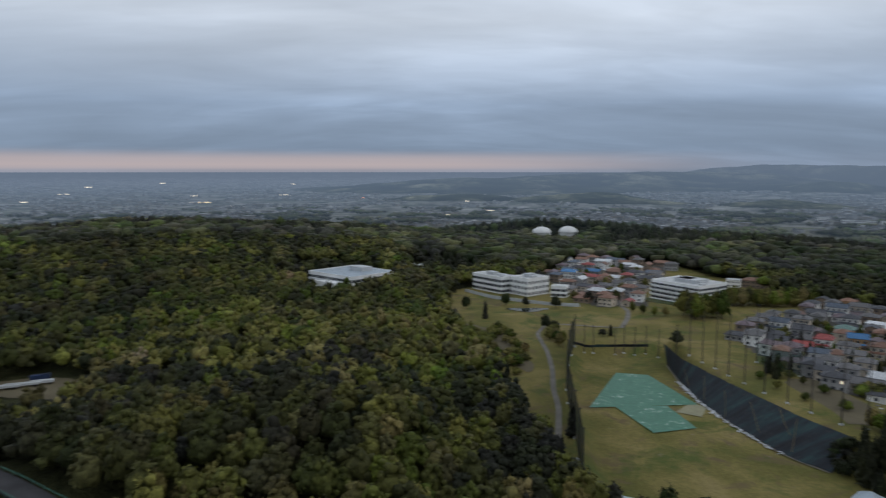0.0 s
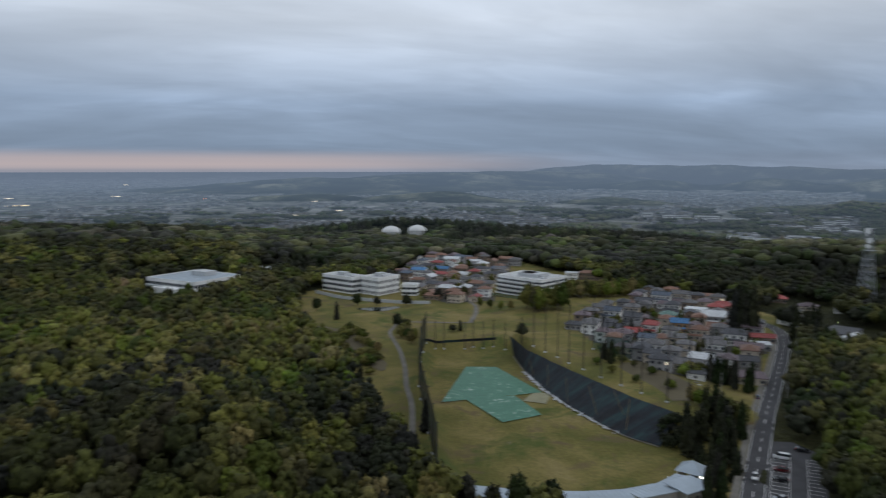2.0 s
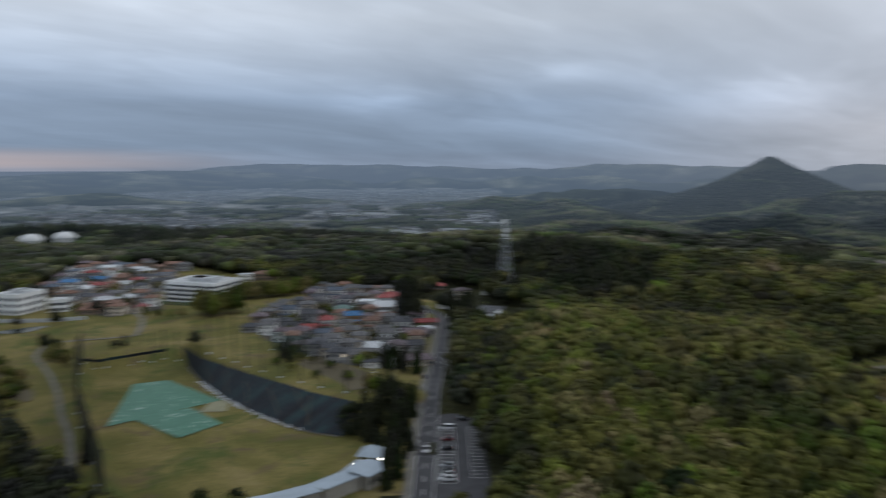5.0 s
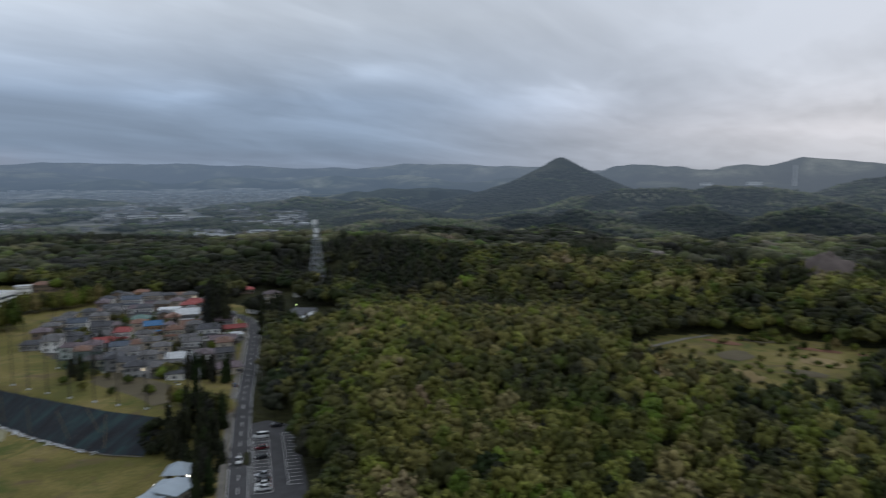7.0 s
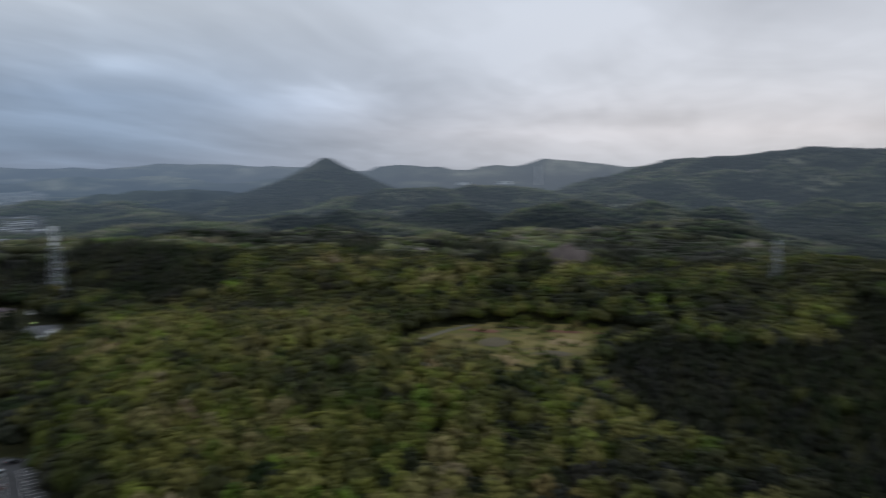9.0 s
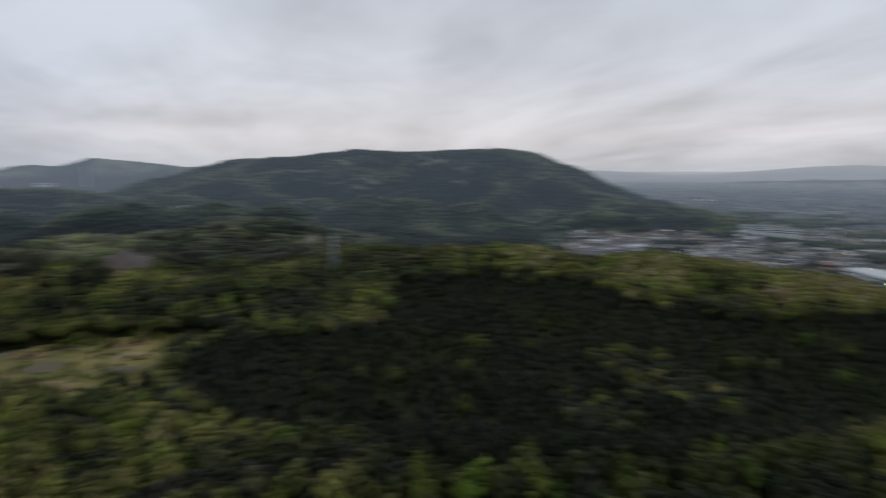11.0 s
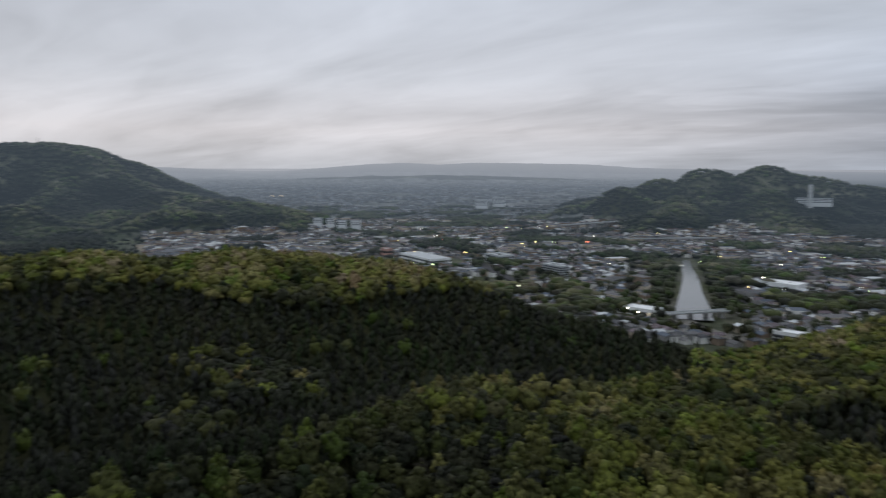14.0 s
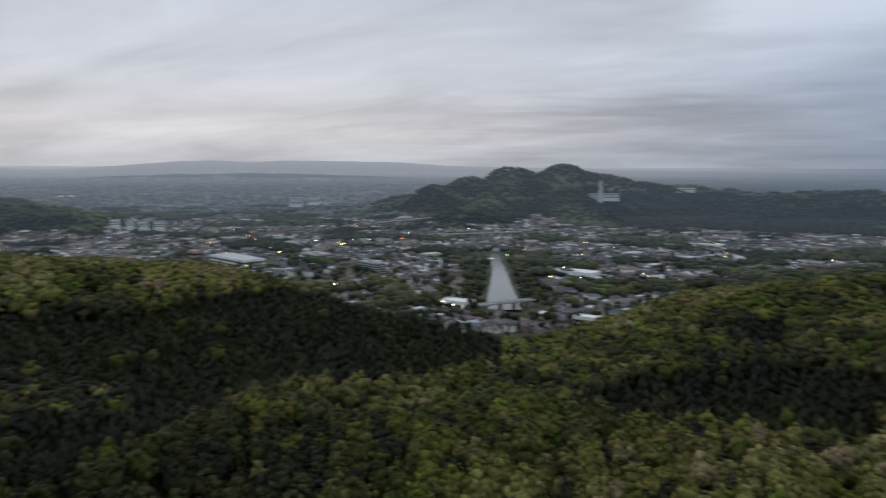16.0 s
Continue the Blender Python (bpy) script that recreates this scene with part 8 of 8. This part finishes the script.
# ---- the lane and the works yard in the near wood ----
LANE = [(-150, 200), (-128, 184), (-104, 168.5), (-90.5, 161.5), (-80, 158), (-58, 153)]
lane = strip_mesh("lane", LANE, -3.2, 3.2, 0.5, M_ASPHALT, 5.0, thick=0.6)
tagged(lane, "dark asphalt lane through the near wood", "road", kind="structure")
rail = thing("guard_rail", -104, 168.5, 0, 0, "green steel guard rail along the lane", "guard rail")
lx, ly, lz, lnx, lny = ribbon(LANE, 0, 0.5, 4.0)
M_RAIL = worn("green_rail_paint", (0.05, 0.16, 0.12), 0.6, scale=2)
for side in (3.5, -3.5):
    for i in range(len(lx) - 1):
        p = Vector((lx[i] - lnx[i] * side + 104, ly[i] - lny[i] * side - 168.5, lz[i]))
        q = Vector((lx[i + 1] - lnx[i + 1] * side + 104, ly[i + 1] - lny[i + 1] * side - 168.5, lz[i + 1]))
        bm = bmesh.new()
        rod(bm, p + Vector((0, 0, 0.7)), q + Vector((0, 0, 0.7)), 0.14, n=4)
        part("beam", bm, M_RAIL, rail)
        bm = bmesh.new()
        rod(bm, p - Vector((0, 0, 0.5)), p + Vector((0, 0, 0.85)), 0.07, n=5)
        part("post", bm, M_RAIL, rail)
mound("yard_ground", -166, 298, 24, 17, 0.2, M_DIRT, "bare earth yard in a gap of the wood", 14, "structure")
for i, (x, y, t, w) in enumerate(((-178, 295, 20, 14), (-171, 299, 20, 14), (-165, 303, 20, 9))):
    ob = thing("trailer", x, y, -1.6, t, "long pale flatbed trailer parked in the yard", "trailer", "trailers in the yard")
    part("bed", boxes((-w / 2, w / 2, -1.2, 1.2, 0.9, 1.9)), M_OFFW, ob)
    for sx in (-0.35, -0.25, 0.35):
        bm = bmesh.new()
        rod(bm, (sx * w, -1.2, 0.45), (sx * w, 1.2, 0.45), 0.45, n=10)
        part("axle", bm, M_TYRE, ob)
ob = thing("container", -169, 309, -1.7, 25, "dark blue steel container in the yard", "container")
part("body", boxes((-4, 4, -1.3, 1.3, 0.1, 2.7)), P_BLUE, ob)
part("door", boxes((3.98, 4.06, -1.2, 1.2, 0.2, 2.6)), M_DARKST, ob)
car(-150, 301, 60, P_WHITE, "white pickup parked in the yard", z=-1.6)
